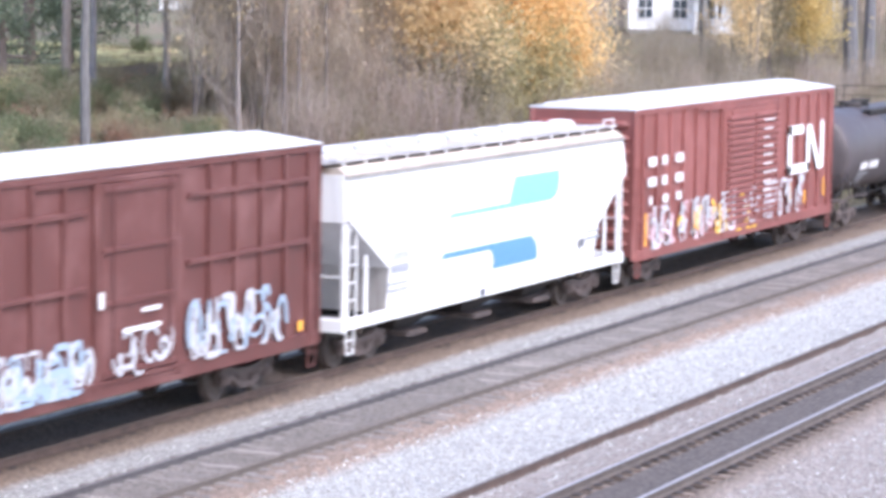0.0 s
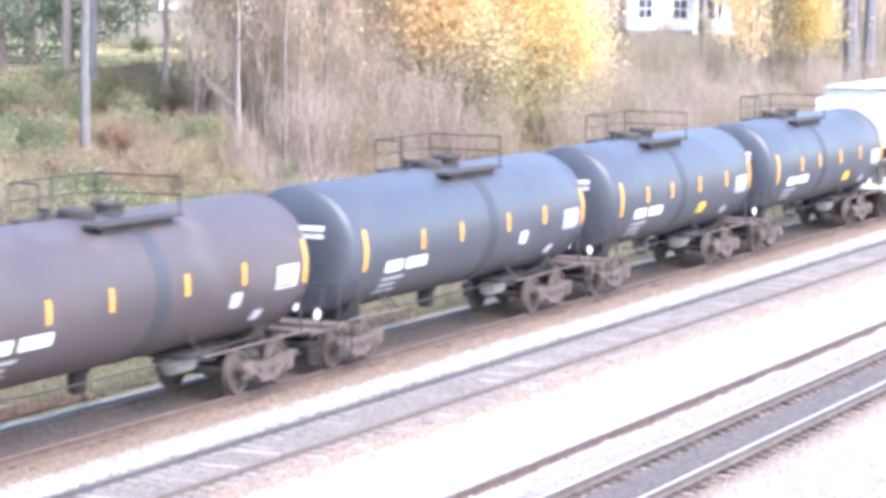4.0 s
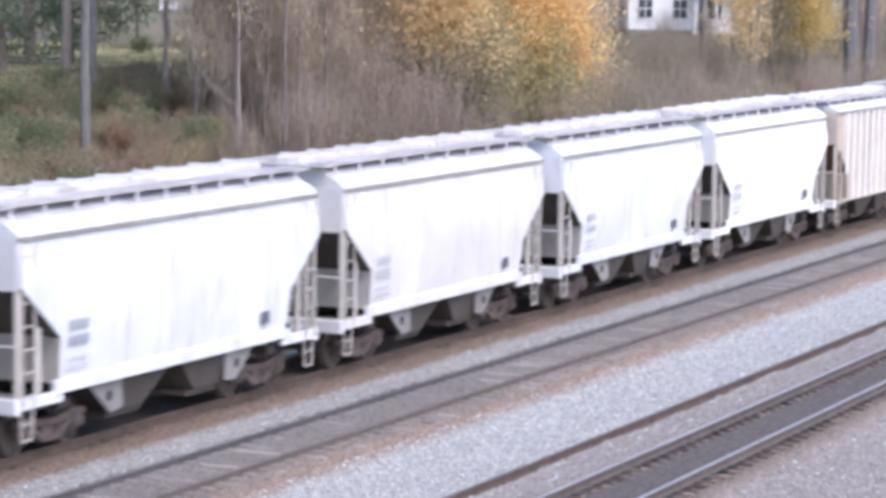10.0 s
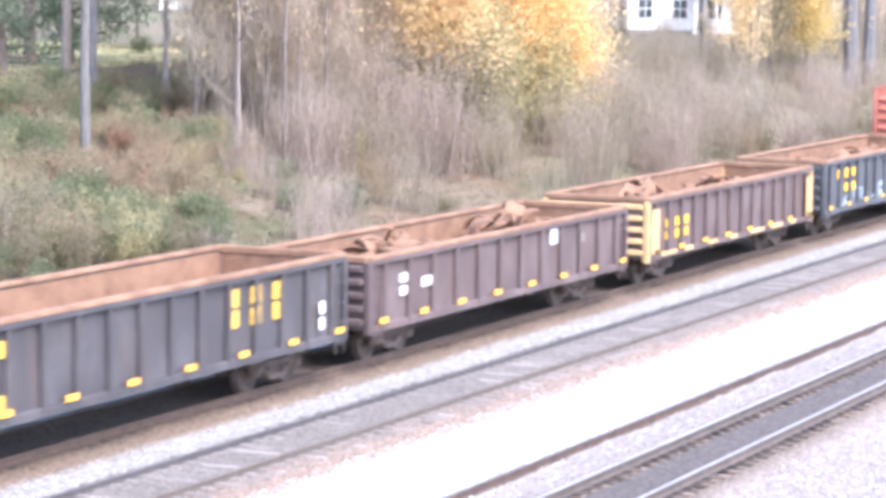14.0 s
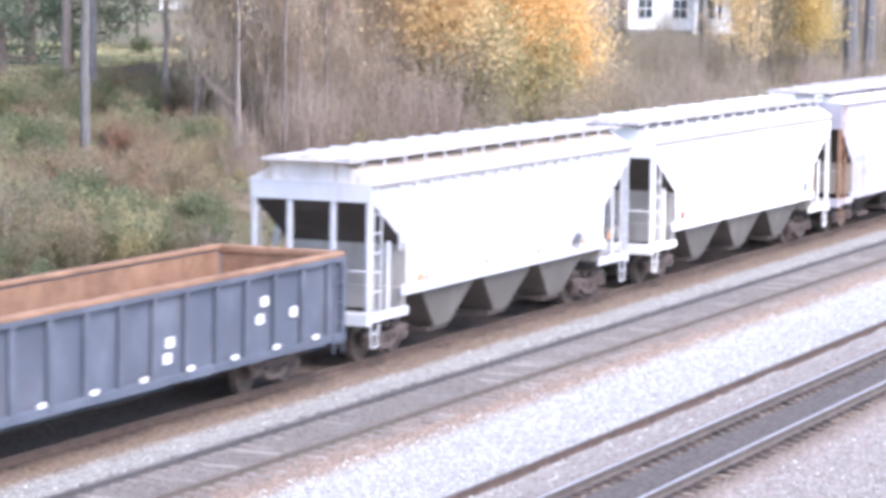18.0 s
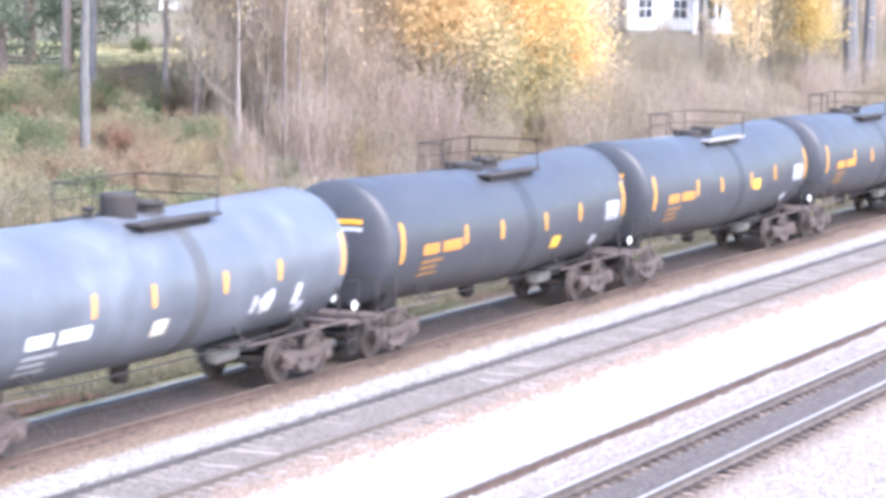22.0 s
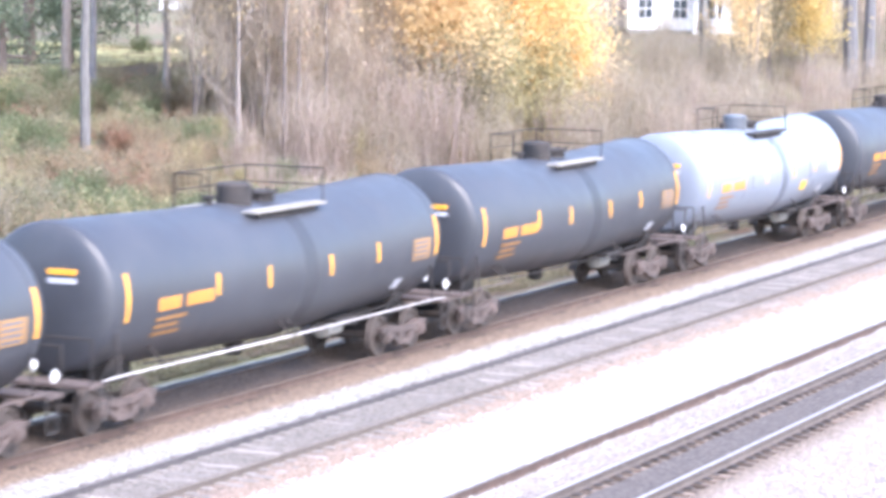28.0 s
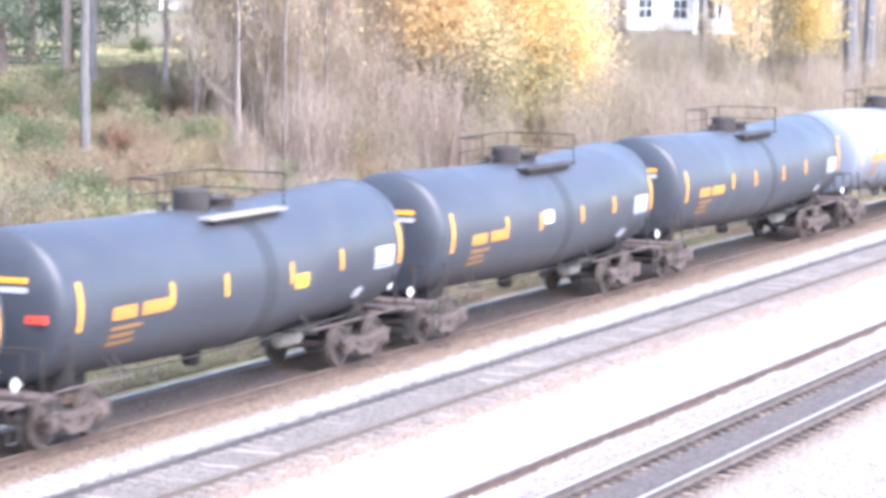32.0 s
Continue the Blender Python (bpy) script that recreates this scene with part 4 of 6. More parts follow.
stripe([(3.02, -3.3, 3.1), (3.12, -3.15, 3.4), (3.13, 0.35, 3.42), (3.3, 0.45, 3.6), (3.5, 0.6, 3.7), (3.74, 0.8, 3.75)], SIGN_CYAN)
stripe([(1.58, -0.5, 2.3), (1.75, -0.5, 2.3), (1.95, -0.6, 2.2), (2.08, -0.8, 2.05), (2.09, -3.75, 2.0), (2.22, -3.5, 1.8)], SIGN_BLUE)
bars(car, -6.4, 2.3, -1.6, LETTER_GREY, 5, 2, 0.14, 0.2)
bars(car, -6.5, 1.75, -1.57, LETTER_GREY, 7, 2, 0.12, 0.06, 0.04)
bars(car, 5.6, 1.95, -1.58, LETTER_GREY, 5, 2, 0.14, 0.08)
plate(car, "stencil", 5.1, 5.35, 1.65, 1.85, -1.61, LETTER_DARK)
plate(car, "stencil", -1.2, -0.95, 1.0, 1.16, -1.54, LETTER_DARK)

# tall red boxcar with a ribbed double door
car, h = boxcar(73.1, 91.9, "tall red steel boxcar with a white marking and graffiti", RED, ROOF_METAL, 5.02, 1.0, (-1.8, 3.35), 17, "ribbed", 10)
s = Shape()
for x0, x1, z0, z1 in ((4.3, 4.66, 2.4, 3.95), (4.3, 5.95, 3.65, 3.95), (4.3, 6.62, 2.4, 2.7), (6.3, 6.62, 2.42, 3.92), (7.82, 8.14, 2.42, 4.0)):
    s.slab([(x0 + 0.1, z0), (x1 - 0.1, z0), (x1, z0 + 0.1), (x1, z1 - 0.1), (x1 - 0.1, z1), (x0 + 0.1, z1), (x0, z1 - 0.1), (x0, z0 + 0.1)], -1.64, -1.61)
s.slab([(6.32, 3.92), (7.5, 2.42), (7.9, 2.42), (6.72, 3.92)], -1.645, -1.615)
part("white_emblem", s, LETTER_WHITE, car, "large white painted emblem")
for k in range(3):
    bars(car, -8.55 + 1.12 * k, 3.42, -1.625, LETTER_WHITE, 3 - k % 2, 2, 0.17, 0.26, 0.06, 0.3)
    bars(car, -8.4 + 1.1 * k, 2.35, -1.62, LETTER_WHITE, 1 + (k > 0), 1, 0.17, 0.24, 0.07)
spray(car, -8.3, -0.8, 1.15, 2.25, -1.62, 21, SPRAY_WHITE, 44)
spray(car, -8.3, -0.8, 1.15, 2.25, -1.615, 22, SPRAY_PINK, 18)
spray(car, -0.6, 5.8, 1.25, 2.3, -1.68, 23, SPRAY_WHITE, 28)
spray(car, -8.3, 5.5, 1.15, 2.1, -1.625, 25, YELLOW, 9)
for x, z0, z1 in ((-8.75, 1.25, 2.15), (-4.6, 1.4, 1.9), (6.1, 1.4, 1.8), (8.2, 1.5, 2.1)):
    plate(car, "reflector", x, x + 0.13, z0, z1, -1.62, ORANGE)
for x in (-0.6, 0.3, 0.9):
    plate(car, "reflector", x, x + 0.35, 1.02, 1.14, -1.6, YELLOW)
for k in range(9):
    plate(car, "stencil", 1.6, 1.6 + rng.uniform(0.3, 1.4), 2.1 + 0.27 * k, 2.14 + 0.27 * k, -1.69, LETTER_WHITE)

# first block of tank cars
WT = LETTER_WHITE
tank(94.1, 107.4, "brown-black tank car with white lettering", BLACK_BROWN, amber=False, seed=2, text=WT, sign=(2.0, 0.35, -0.1, PANEL_GREY), head_sign=False, dip=0.0, kink=-0.4)
tank(109.0, 122.7, "blue-black tank car with amber reflector strips", BLACK_BLUE, seed=3, text=WT, sign=(2.3, 0.5, -0.45, CREAM), hand=1.0, dip=0.0, kink=-0.2, spot=(0.8, 0.6, -0.5, SPRAY_WHITE))
tank(124.4, 138.9, "dusty brown-black tank car with white lettering", BLACK_BROWN, seed=4, text=WT, sign=(3.6, 0.4, -0.45, PANEL_GREY), head_sign=False, dip=0.0)
tank(140.6, 154.9, "blue-black tank car with amber reflector strips", BLACK_BLUE, seed=5, text=WT, sign=(2.6, 0.35, -0.4, LETTER_WHITE), dip=0.0)
tank(156.6, 168.9, "black tank car with an amber warning sign", BLACK_BLUE, seed=6, text=WT, sign=(1.3, 0.55, -0.65, YELLOW), panel=PANEL_GREY, hand=0.0, dip=0.0, kink=-0.3)
tank(170.6, 183.9, "black tank car with an amber warning sign", BLACK_BLUE, seed=7, text=WT, sign=(1.9, 0.6, -0.65, YELLOW), panel=PANEL_GREY, dip=0.0, kink=-0.8)

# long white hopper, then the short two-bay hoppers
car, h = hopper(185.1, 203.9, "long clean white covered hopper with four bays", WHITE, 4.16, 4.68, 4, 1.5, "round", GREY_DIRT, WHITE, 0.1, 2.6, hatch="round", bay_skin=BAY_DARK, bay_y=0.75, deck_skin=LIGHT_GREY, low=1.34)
for k, x in enumerate((7.45, 7.85, 8.25, 8.65)):
    part("dark_emblem", Shape().slab([(x, 3.2), (x + 0.3, 3.2), (x + 0.3, 3.66), (x, 3.66)], -1.585, -1.56), LETTER_DARK, car, "dark blue emblem block")
bars(car, -6.4, 2.6, -1.6, LETTER_GREY, 5, 1, 0.14, 0.24)
bars(car, -6.4, 2.1, -1.595, LETTER_GREY, 3, 1, 0.14, 0.24)
bars(car, -6.6, 1.7, -1.575, PANEL_GREY, 6, 2, 0.12, 0.07)
plate(car, "stencil", 6.4, 6.75, 1.75, 1.95, -1.58, LETTER_GREY)

SHORT = [(204.9, 216.4, PALE_GREY, "grey two-bay covered hopper with dirty sides"), (217.6, 229.0, CREAM, "cream two-bay covered hopper with rust stains"),
         (230.4, 241.5, WHITE, "white two-bay covered hopper with pale blue lettering"), None,
         (255.3, 266.9, PALE_BLUE, "pale grey-white two-bay covered hopper"), (268.2, 279.5, PALE_GREY, "light grey two-bay covered hopper with dirty hatches"),
         (280.9, 291.8, PALE_BLUE, "pale grey-white two-bay covered hopper"), (293.1, 304.4, WHITE, "white two-bay covered hopper with rust patches")]
for k, row in enumerate(SHORT):
    if not row:
        car, h = hopper(242.9, 253.8, "tan ribbed covered hopper with rusty ends", TAN, 4.2, 4.5, 2, 1.5, "ribbed", GREY_DIRT, WHITE, 0, 3.1, 11, roof=LIGHT_GREY, end_trim=TAN, slope=DARK_RUST, shear=TAN)
        spray(car, -3.0, 2.2, 1.3, 2.0, -1.505, 31, LETTER_DARK, 22)
        continue
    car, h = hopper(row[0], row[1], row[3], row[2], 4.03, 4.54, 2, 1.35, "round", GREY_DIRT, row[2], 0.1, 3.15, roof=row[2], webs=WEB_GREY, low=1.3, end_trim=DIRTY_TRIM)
    bars(car, -h + 1.55, 2.25, -1.585, SIGN_PALE if k == 2 else LETTER_GREY if k == 4 else FAINT_GREY, 4, 2, 0.12, 0.19)
    bars(car, -h + 1.5, 1.7, -1.56, FAINT_GREY, 7, 2, 0.06, 0.06, 0.04)
    plate(car, "stencil", h - 2.6, h - 2.3, 1.55, 1.8, -1.575, LETTER_DARK)
    plate(car, "stencil", h - 1.5, h - 1.3, 1.35, 1.45, -1.54, LETTER_DARK)
    if k == 1:
        spray(car, -h + 2.4, h - 2.9, 1.35, 2.0, -1.6, 40 + k, DUSTY_CREAM, 16)
    if k == 0:
        spray(car, h - 2.0, h - 1.2, 1.4, 2.4, -1.6, 44, LETTER_GREY, 8)

car, h = hopper(305.7, 316.2, "pale cream ribbed covered hopper with a rusty end", DUSTY_CREAM, 4.12, 4.48, 2, 1.4, "ribbed", GREY_DIRT, WHITE, 0, 3.1, 12, roof=PALE_BLUE, end_trim=TAN, slope=DARK_RUST, shear=TAN)
plate(car, "stencil", 2.2, 2.55, 1.45, 1.7, -1.515, LETTER_DARK)
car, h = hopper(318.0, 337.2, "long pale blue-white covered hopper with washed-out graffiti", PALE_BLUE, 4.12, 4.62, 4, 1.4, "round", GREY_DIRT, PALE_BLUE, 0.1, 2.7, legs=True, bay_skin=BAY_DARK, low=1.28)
for x0, sd in ((-7.0, 51), (-3.0, 52), (1.0, 53), (4.2, 54)):
    spray(car, x0, x0 + 3.6, 1.3, 2.35, -1.57, sd, SPRAY_WASH, 20)
bars(car, -h + 1.4, 2.4, -1.595, LETTER_GREY, 3, 3, 0.18, 0.18)
plate(car, "stencil", 3.9, 4.15, 2.1, 2.35, -1.6, LETTER_DARK)

# gondolas
def amber_row(car, h, z, n, w=0.42, colour=AMBER_PLATE):
    for k in range(n):
        x = -h + 0.35 + (2 * h - 0.9) * k / (n - 1)
        plate(car, "reflector", x, x + w, z, z + 0.12, -1.62, colour)
car, h = gondola(337.7, 353.9, "black steel gondola with amber lettering, rusted inside", GON_BLACK, 2.58, 14)
for k in range(3):
    bars(car, 2.9 + k * 0.95, 2.0, -1.52, GON_LETTER, 1, 2, 0.42, 0.36, 0.1, 0.06)
bars(car, -h + 1.5, 2.0, -1.52, GON_LETTER, 2, 3, 0.4, 0.3, 0.62, 0.18, skip=0.15)
amber_row(car, h, 0.98, 8)
plate(car, "reflector", -h + 0.25, -h + 0.55, 1.1, 1.35, -1.62, YELLOW)
plate(car, "stencil", -h + 0.3, -h + 0.7, 2.28, 2.36, -1.6, LETTER_WHITE)
bars(car, h - 1.3, 1.5, -1.6, LETTER_WHITE, 1, 2, 0.22, 0.25)
gon_specs = ((355.2, 371.2, "brown steel gondola loaded with scrap metal", GON_BROWN, 2.36, 12, None, 61), (373.0, 388.4, "dark brown gondola with yellow painted ends, scrap inside", GON_BROWN, 2.44, 14, OCHRE_END, 62),
             (390.0, 405.8, "dark navy gondola with amber lettering and graffiti", GON_NAVY, 2.5, 14, None, 63))
for a, b, text, skin, top, n, ends, sd in gon_specs:
    car, h = gondola(a, b, text, skin, top, n, RUST, 0.82, ends)
    scrap((a + b) / 2, h, sd, 1.1, {61: 1.25, 62: 1.2, 63: 1.1}[sd])
    amber_row(car, h, 0.95, 8)
    if sd == 61:
        bars(car, -h + 1.6, 1.75, -1.52, LETTER_WHITE, 1, 2, 0.4, 0.2)
        bars(car, -h + 2.8, 1.55, -1.52, LETTER_WHITE, 2, 1, 0.25, 0.22)
        bars(car, 2.6, 1.85, -1.52, PANEL_GREY, 1, 1, 0.5, 0.4)
        bars(car, 4.6, 1.75, -1.52, LETTER_WHITE, 1, 1, 0.28, 0.26)
    if sd == 62:
        plate(car, "painted_panel", h - 0.75, h - 0.1, 0.95, 2.2, -1.62, OCHRE_END, "worn ochre painted end panel")
        plate(car, "painted_panel", -h + 0.1, -h + 0.7, 0.95, 2.2, -1.62, OCHRE_END, "worn ochre painted end panel")
        for k in range(7):
            plate(car, "painted_panel", -h + 1.0 + k * 2.0, -h + 1.0 + k * 2.0 + rng.uniform(0.6, 1.5), 0.84, 0.96, -1.6, OCHRE_END)
        bars(car, -h + 1.5, 1.6, -1.52, YELLOW, 3, 2, 0.3, 0.25, 0.5)
    if sd == 63:
        for k in range(3):
            bars(car, 2.9 + k * 0.95, 1.85, -1.52, YELLOW, 1, 2, 0.42, 0.36, 0.1, 0.06)
        bars(car, -h + 1.5, 1.9, -1.52, YELLOW, 3, 2, 0.35, 0.3, 0.55, 0.18, skip=0.15)
        spray(car, -5.5, 0.5, 0.95, 1.5, -1.505, 64, SPRAY_BLUE, 16)
        plate(car, "reflector", h - 0.7, h - 0.3, 1.1, 1.35, -1.62, YELLOW)
        bars(car, h - 1.3, 1.3, -1.6, LETTER_WHITE, 1, 2, 0.22, 0.25)

# faded salmon boxcar
car, h = boxcar(406.85, 422.2, "faded salmon-pink boxcar with a louvred plug door", SALMON, SALMON_ROOF, 4.34, 1.0, (-1.65, 1.75), 19, "louvre", 8, 0.08)
for x0, x1, z0, z1 in ((-6.85, -5.7, 3.15, 3.82), (-5.65, -4.45, 3.15, 3.82), (-5.9, -5.4, 2.3, 2.65), (-5.9, -5.3, 1.85, 2.15), (-5.1, -4.6, 1.85, 2.1), (-5.85, -5.4, 1.4, 1.7), (-5.1, -4.65, 1.3, 1.6),
                        (-3.1, -2.8, 2.55, 2.85), (-2.15, -1.85, 3.1, 3.35), (-2.15, -1.85, 2.6, 2.8), (-2.15, -1.8, 1.9, 2.2), (-2.15, -1.85, 1.5, 1.7), (5.5, 5.9, 1.5, 1.85), (6.4, 6.8, 1.75, 2.2)):
    plate(car, "lettering", x0, x1, z0, z1, -1.62, LETTER_WHITE)
for x, w, d in ((-6.6, 1.0, 0.18), (-4.2, 0.4, 0.1), (-1.9, 0.5, 0.14), (2.2, 0.5, 0.14), (4.6, 0.4, 0.1), (6.0, 1.0, 0.2)):
    plate(car, "reflector", x, x + w, 0.9, 0.9 + d, -1.6, YELLOW)
part("end_panel", Shape().box(-h - 0.17, -h - 0.13, -1.2, -0.4, 3.86, 3.97), LETTER_WHITE, car, "white plate on the end")

# faded blue gondola
car, h = gondola(423.65, 439.9, "faded blue steel gondola, empty and rusted inside", GON_BLUE, 2.6, 13)
bars(car, -h + 1.45, 2.0, -1.52, LETTER_WHITE, 1, 1, 0.25, 0.26)
bars(car, -h + 1.35, 1.62, -1.52, LETTER_WHITE, 3, 1, 0.3, 0.24)
for k in range(9):
    plate(car, "stencil", -h + 0.3 + k * 1.8, -h + 0.55 + k * 1.8, 0.98, 1.08, -1.62, LETTER_WHITE)
for x, z in ((0.4, 1.2), (0.5, 1.5), (4.2, 1.55), (5.7, 1.55), (4.4, 1.9)):
    plate(car, "stencil", x, x + 0.3, z, z + 0.2, -1.52, LETTER_WHITE)

# three large hoppers
car, h = hopper(441.4, 457.6, "white ribbed covered hopper with a rust-streaked roof", SMOKE_WHITE, 4.03, 4.55, 3, 1.9, "ribbed", GREY_DIRT, SMOKE_WHITE, 0, 3.7, 18, post_w=0.035, roof=RUSTY_WHITE, bay_skin=BAY_PALE, deck_skin=TAN, low=1.6)
for k in range(17):
    x, w, z = -h + 2.0 + 0.76 * k + rng.uniform(0, 0.4), rng.uniform(0.12, 0.4), rng.uniform(1.62, 1.72)
    part("rust_patch", Shape().slab([(x, z), (x + w * 0.6, z - 0.03), (x + w, z + 0.06), (x + w * 0.7, z + rng.uniform(0.1, 0.3)), (x + w * 0.2, z + 0.12)], -1.507, -1.5), RUST_SPOT, car)
for k in range(8):
    plate(car, "reflector", -h + 2.0 + k * 1.7, -h + 2.3 + k * 1.7, 1.66, 1.78, -1.51, CREAM)
plate(car, "stencil", h - 4.2, h - 3.8, 1.75, 2.0, -1.62, LETTER_DARK)
car, h = hopper(459.6, 476.7, "clean white covered hopper with smooth flat sides", WHITE, 4.03, 4.55, 3, 1.9, "flat", GREY_DIRT, WHITE, 0, 3.65, bay_skin=BAY_PALE, deck_skin=LIGHT_GREY, low=1.6)
bars(car, -h + 2.9, 2.6, -1.51, PANEL_GREY, 2, 4, 0.25, 0.22, 0.35, 0.18, skip=0.1)
plate(car, "stencil", h - 2.9, h - 2.6, 1.75, 2.0, -1.52, LETTER_DARK)
plate(car, "reflector", h - 2.2, h - 1.95, 1.6, 1.85, -1.52, CREAM)
plate(car, "reflector", -h + 2.3, -h + 2.55, 1.75, 1.95, -1.52, RED_SIGN)
car, h = hopper(478.0, 493.7, "lilac-grey covered hopper with rusty end frames", LILAC, 4.38, 4.75, 3, 1.5, "flat", GREY_DIRT, LILAC, 0, 3.6, roof=WHITE, end_trim=RUST, shear=TAN, bay_skin=UNDER, bay_y=0.8, deck_skin=LILAC, low=1.26)
for e in (-1, 1):
    for k in range(11):
        x = -h + 1.6 + (2 * h - 3.2) * k / 10
        part("panel_seam", Shape().cham(x - 0.02, x + 0.02, min(e * 1.5, e * 1.515), max(e * 1.5, e * 1.515), 1.34, 4.35, 0.005), LILAC, car)
bars(car, -h + 1.9, 2.35, -1.52, LETTER_GREY, 2, 1, 0.35, 0.2, 0.3)
bars(car, -h + 2.6, 1.9, -1.52, LETTER_GREY, 2, 1, 0.25, 0.2, 0.1)
plate(car, "stencil", h - 3.3, h - 3.0, 1.75, 1.95, -1.52, LETTER_DARK)

# second block of tank cars
A, B2 = "black tank car with amber lettering and reflector strips", "black tank car with amber lettering and a bright yellow sign"
tank(496.2, 510.2, B2, BLACK, seed=30, sign=(-1.4, 0.6, -0.25, YELLOW), hand=1.0)
tank(512.0, 527.0, "grey-blue tank car with white lettering", TANK_GREY, seed=31, text=WT, sign=(-1.0, 0.5, -0.6, CREAM), hand=0.0, dip=0.1, panel=None, spot=(3.0, 3.6, -0.6, LETTER_WHITE), head_sign=False)
tank(528.8, 544.2, B2, BLACK, seed=32, sign=(2.3, 0.5, -0.55, YELLOW))
tank(545.5, 561.0, B2, BLACK, seed=33, sign=(1.9, 0.6, -0.1, YELLOW), hand=1.0)
tank(562.3, 577.0, B2, BLACK, seed=34, sign=(2.6, 0.6, -0.55, YELLOW))
tank(578.7, 594.2, "pale silvery-white tank car with amber lettering", TANK_WHITE, seed=35, sign=(3.0, 0.55, -0.35, YELLOW))
tank(595.8, 611.9, "dusty black tank car with white lettering", BLACK, seed=36, text=WT, hand=1.0, dip=0.05, head_sign=False, sign=(5.2, 0.45, -0.9, LETTER_WHITE))
tank(613.7, 628.8, "grey tank car with white lettering", TANK_GREY, seed=37, text=WT, dip=0.1, spot=(4.4, 2.2, -0.75, LETTER_WHITE), panel=None, head_sign=False)
tank(630.6, 644.9, "black tank car with a patch of white graffiti", BLACK, seed=38, panel=BROWN_PANEL, hand=1.0, spot=(1.0, 1.0, -0.45, SPRAY_BLUE))
tank(646.8, 662.1, A, BLACK, seed=39, panel=BROWN_PANEL, hand=1.0)
tank(663.7, 678.8, A, BLACK, seed=40, panel=BROWN_PANEL, hand=1.0)
tank(680.4, 695.2, "pale blue-grey tank car with amber lettering", TANK_WHITE, seed=41, sign=(2.7, 0.5, -0.5, YELLOW), dome="pale")
tank(697.0, 713.7, "matt black tank car with a spray-painted scrawl", BLACK, amber=False, seed=42, sign=(2.3, 0.7, -0.1, YELLOW), spot=(-3.6, 1.9, -0.7, LETTER_WHITE), head_sign=False)
tank(715.1, 730.8, "dull grey-black tank car with white lettering", TANK_DULL, seed=43, text=WT, dome="pale", hand=0.0)
tank(732.3, 747.3, B2, BLACK_BLUE, seed=44, sign=(1.9, 0.55, -0.15, YELLOW), hand=1.0)
tank(749.0, 763.8, "black tank car with a white warning sign", BLACK_BLUE, seed=45, sign=(-0.9, 0.55, 0.15, LETTER_WHITE), amber=True)
tank(765.6, 782.2, A, BLACK_BLUE, seed=46)
tank(784.0, 799.0, "pale silvery-white tank car with amber lettering", TANK_WHITE, seed=47)

# ---- ground, ballast and tracks ----
BANK = [(-700, -0.9), (6, -0.9), (31.5, -0.8), (34, -0.75), (37, -0.3), (48, 1.8), (61, 4.3), (90, 4.5), (3000, 6.0)]


def bank_z(y):
    for (y0, z0), (y1, z1) in zip(BANK, BANK[1:]):
        if y <= y1:
            return z0 + (z1 - z0) * (y - y0) / (y1 - y0)
    return BANK[-1][1]


def ground_z(x, y):
    z = bank_z(y)
    if y > 35:
        k = min(1.0, (y - 35) / 8)
        z += k * (0.35 * noise.noise(Vector((x * 0.09, y * 0.09, 0))) + 0.12 * noise.noise(Vector((x * 0.4, y * 0.4, 5))))
    return z


def sheet(name, xs, ys, height, material):
    v = [(x, y, height(x, y)) for x in xs for y in ys]
    n = len(ys)
    f = [(i * n + j, (i + 1) * n + j, (i + 1) * n + j + 1, i * n + j + 1) for i in range(len(xs) - 1) for j in range(n - 1)]
    s = Shape().add(v, f)
    return part(name, s, material, smooth=True)


def soil_material():
    m, nd, ln, b = shader("bank_soil")
    vec = coords(nd, ln, spread=False)
    big, mid, fine = noise_tex(nd, ln, vec, 0.16, 4.0), noise_tex(nd, ln, vec, 1.1, 5.0), noise_tex(nd, ln, vec, 9.0, 4.0)
    a = ramp(nd, ln, mid, [(0.3, (0.14, 0.11, 0.076)), (0.5, (0.18, 0.14, 0.098)), (0.7, (0.215, 0.165, 0.115))])
    g = ramp(nd, ln, fine, [(0.3, (0.11, 0.115, 0.055)), (0.7, (0.15, 0.155, 0.078))])
    col = blend(nd, ln, ramp(nd, ln, big, [(0.42, 0.0), (0.6, 0.9)]), a, g)
    ln.new(col, b.inputs["Base Color"])
    b.inputs["Roughness"].default_value = 0.95
    relief(nd, ln, b, fine, 0.4, 0.06)
    return m


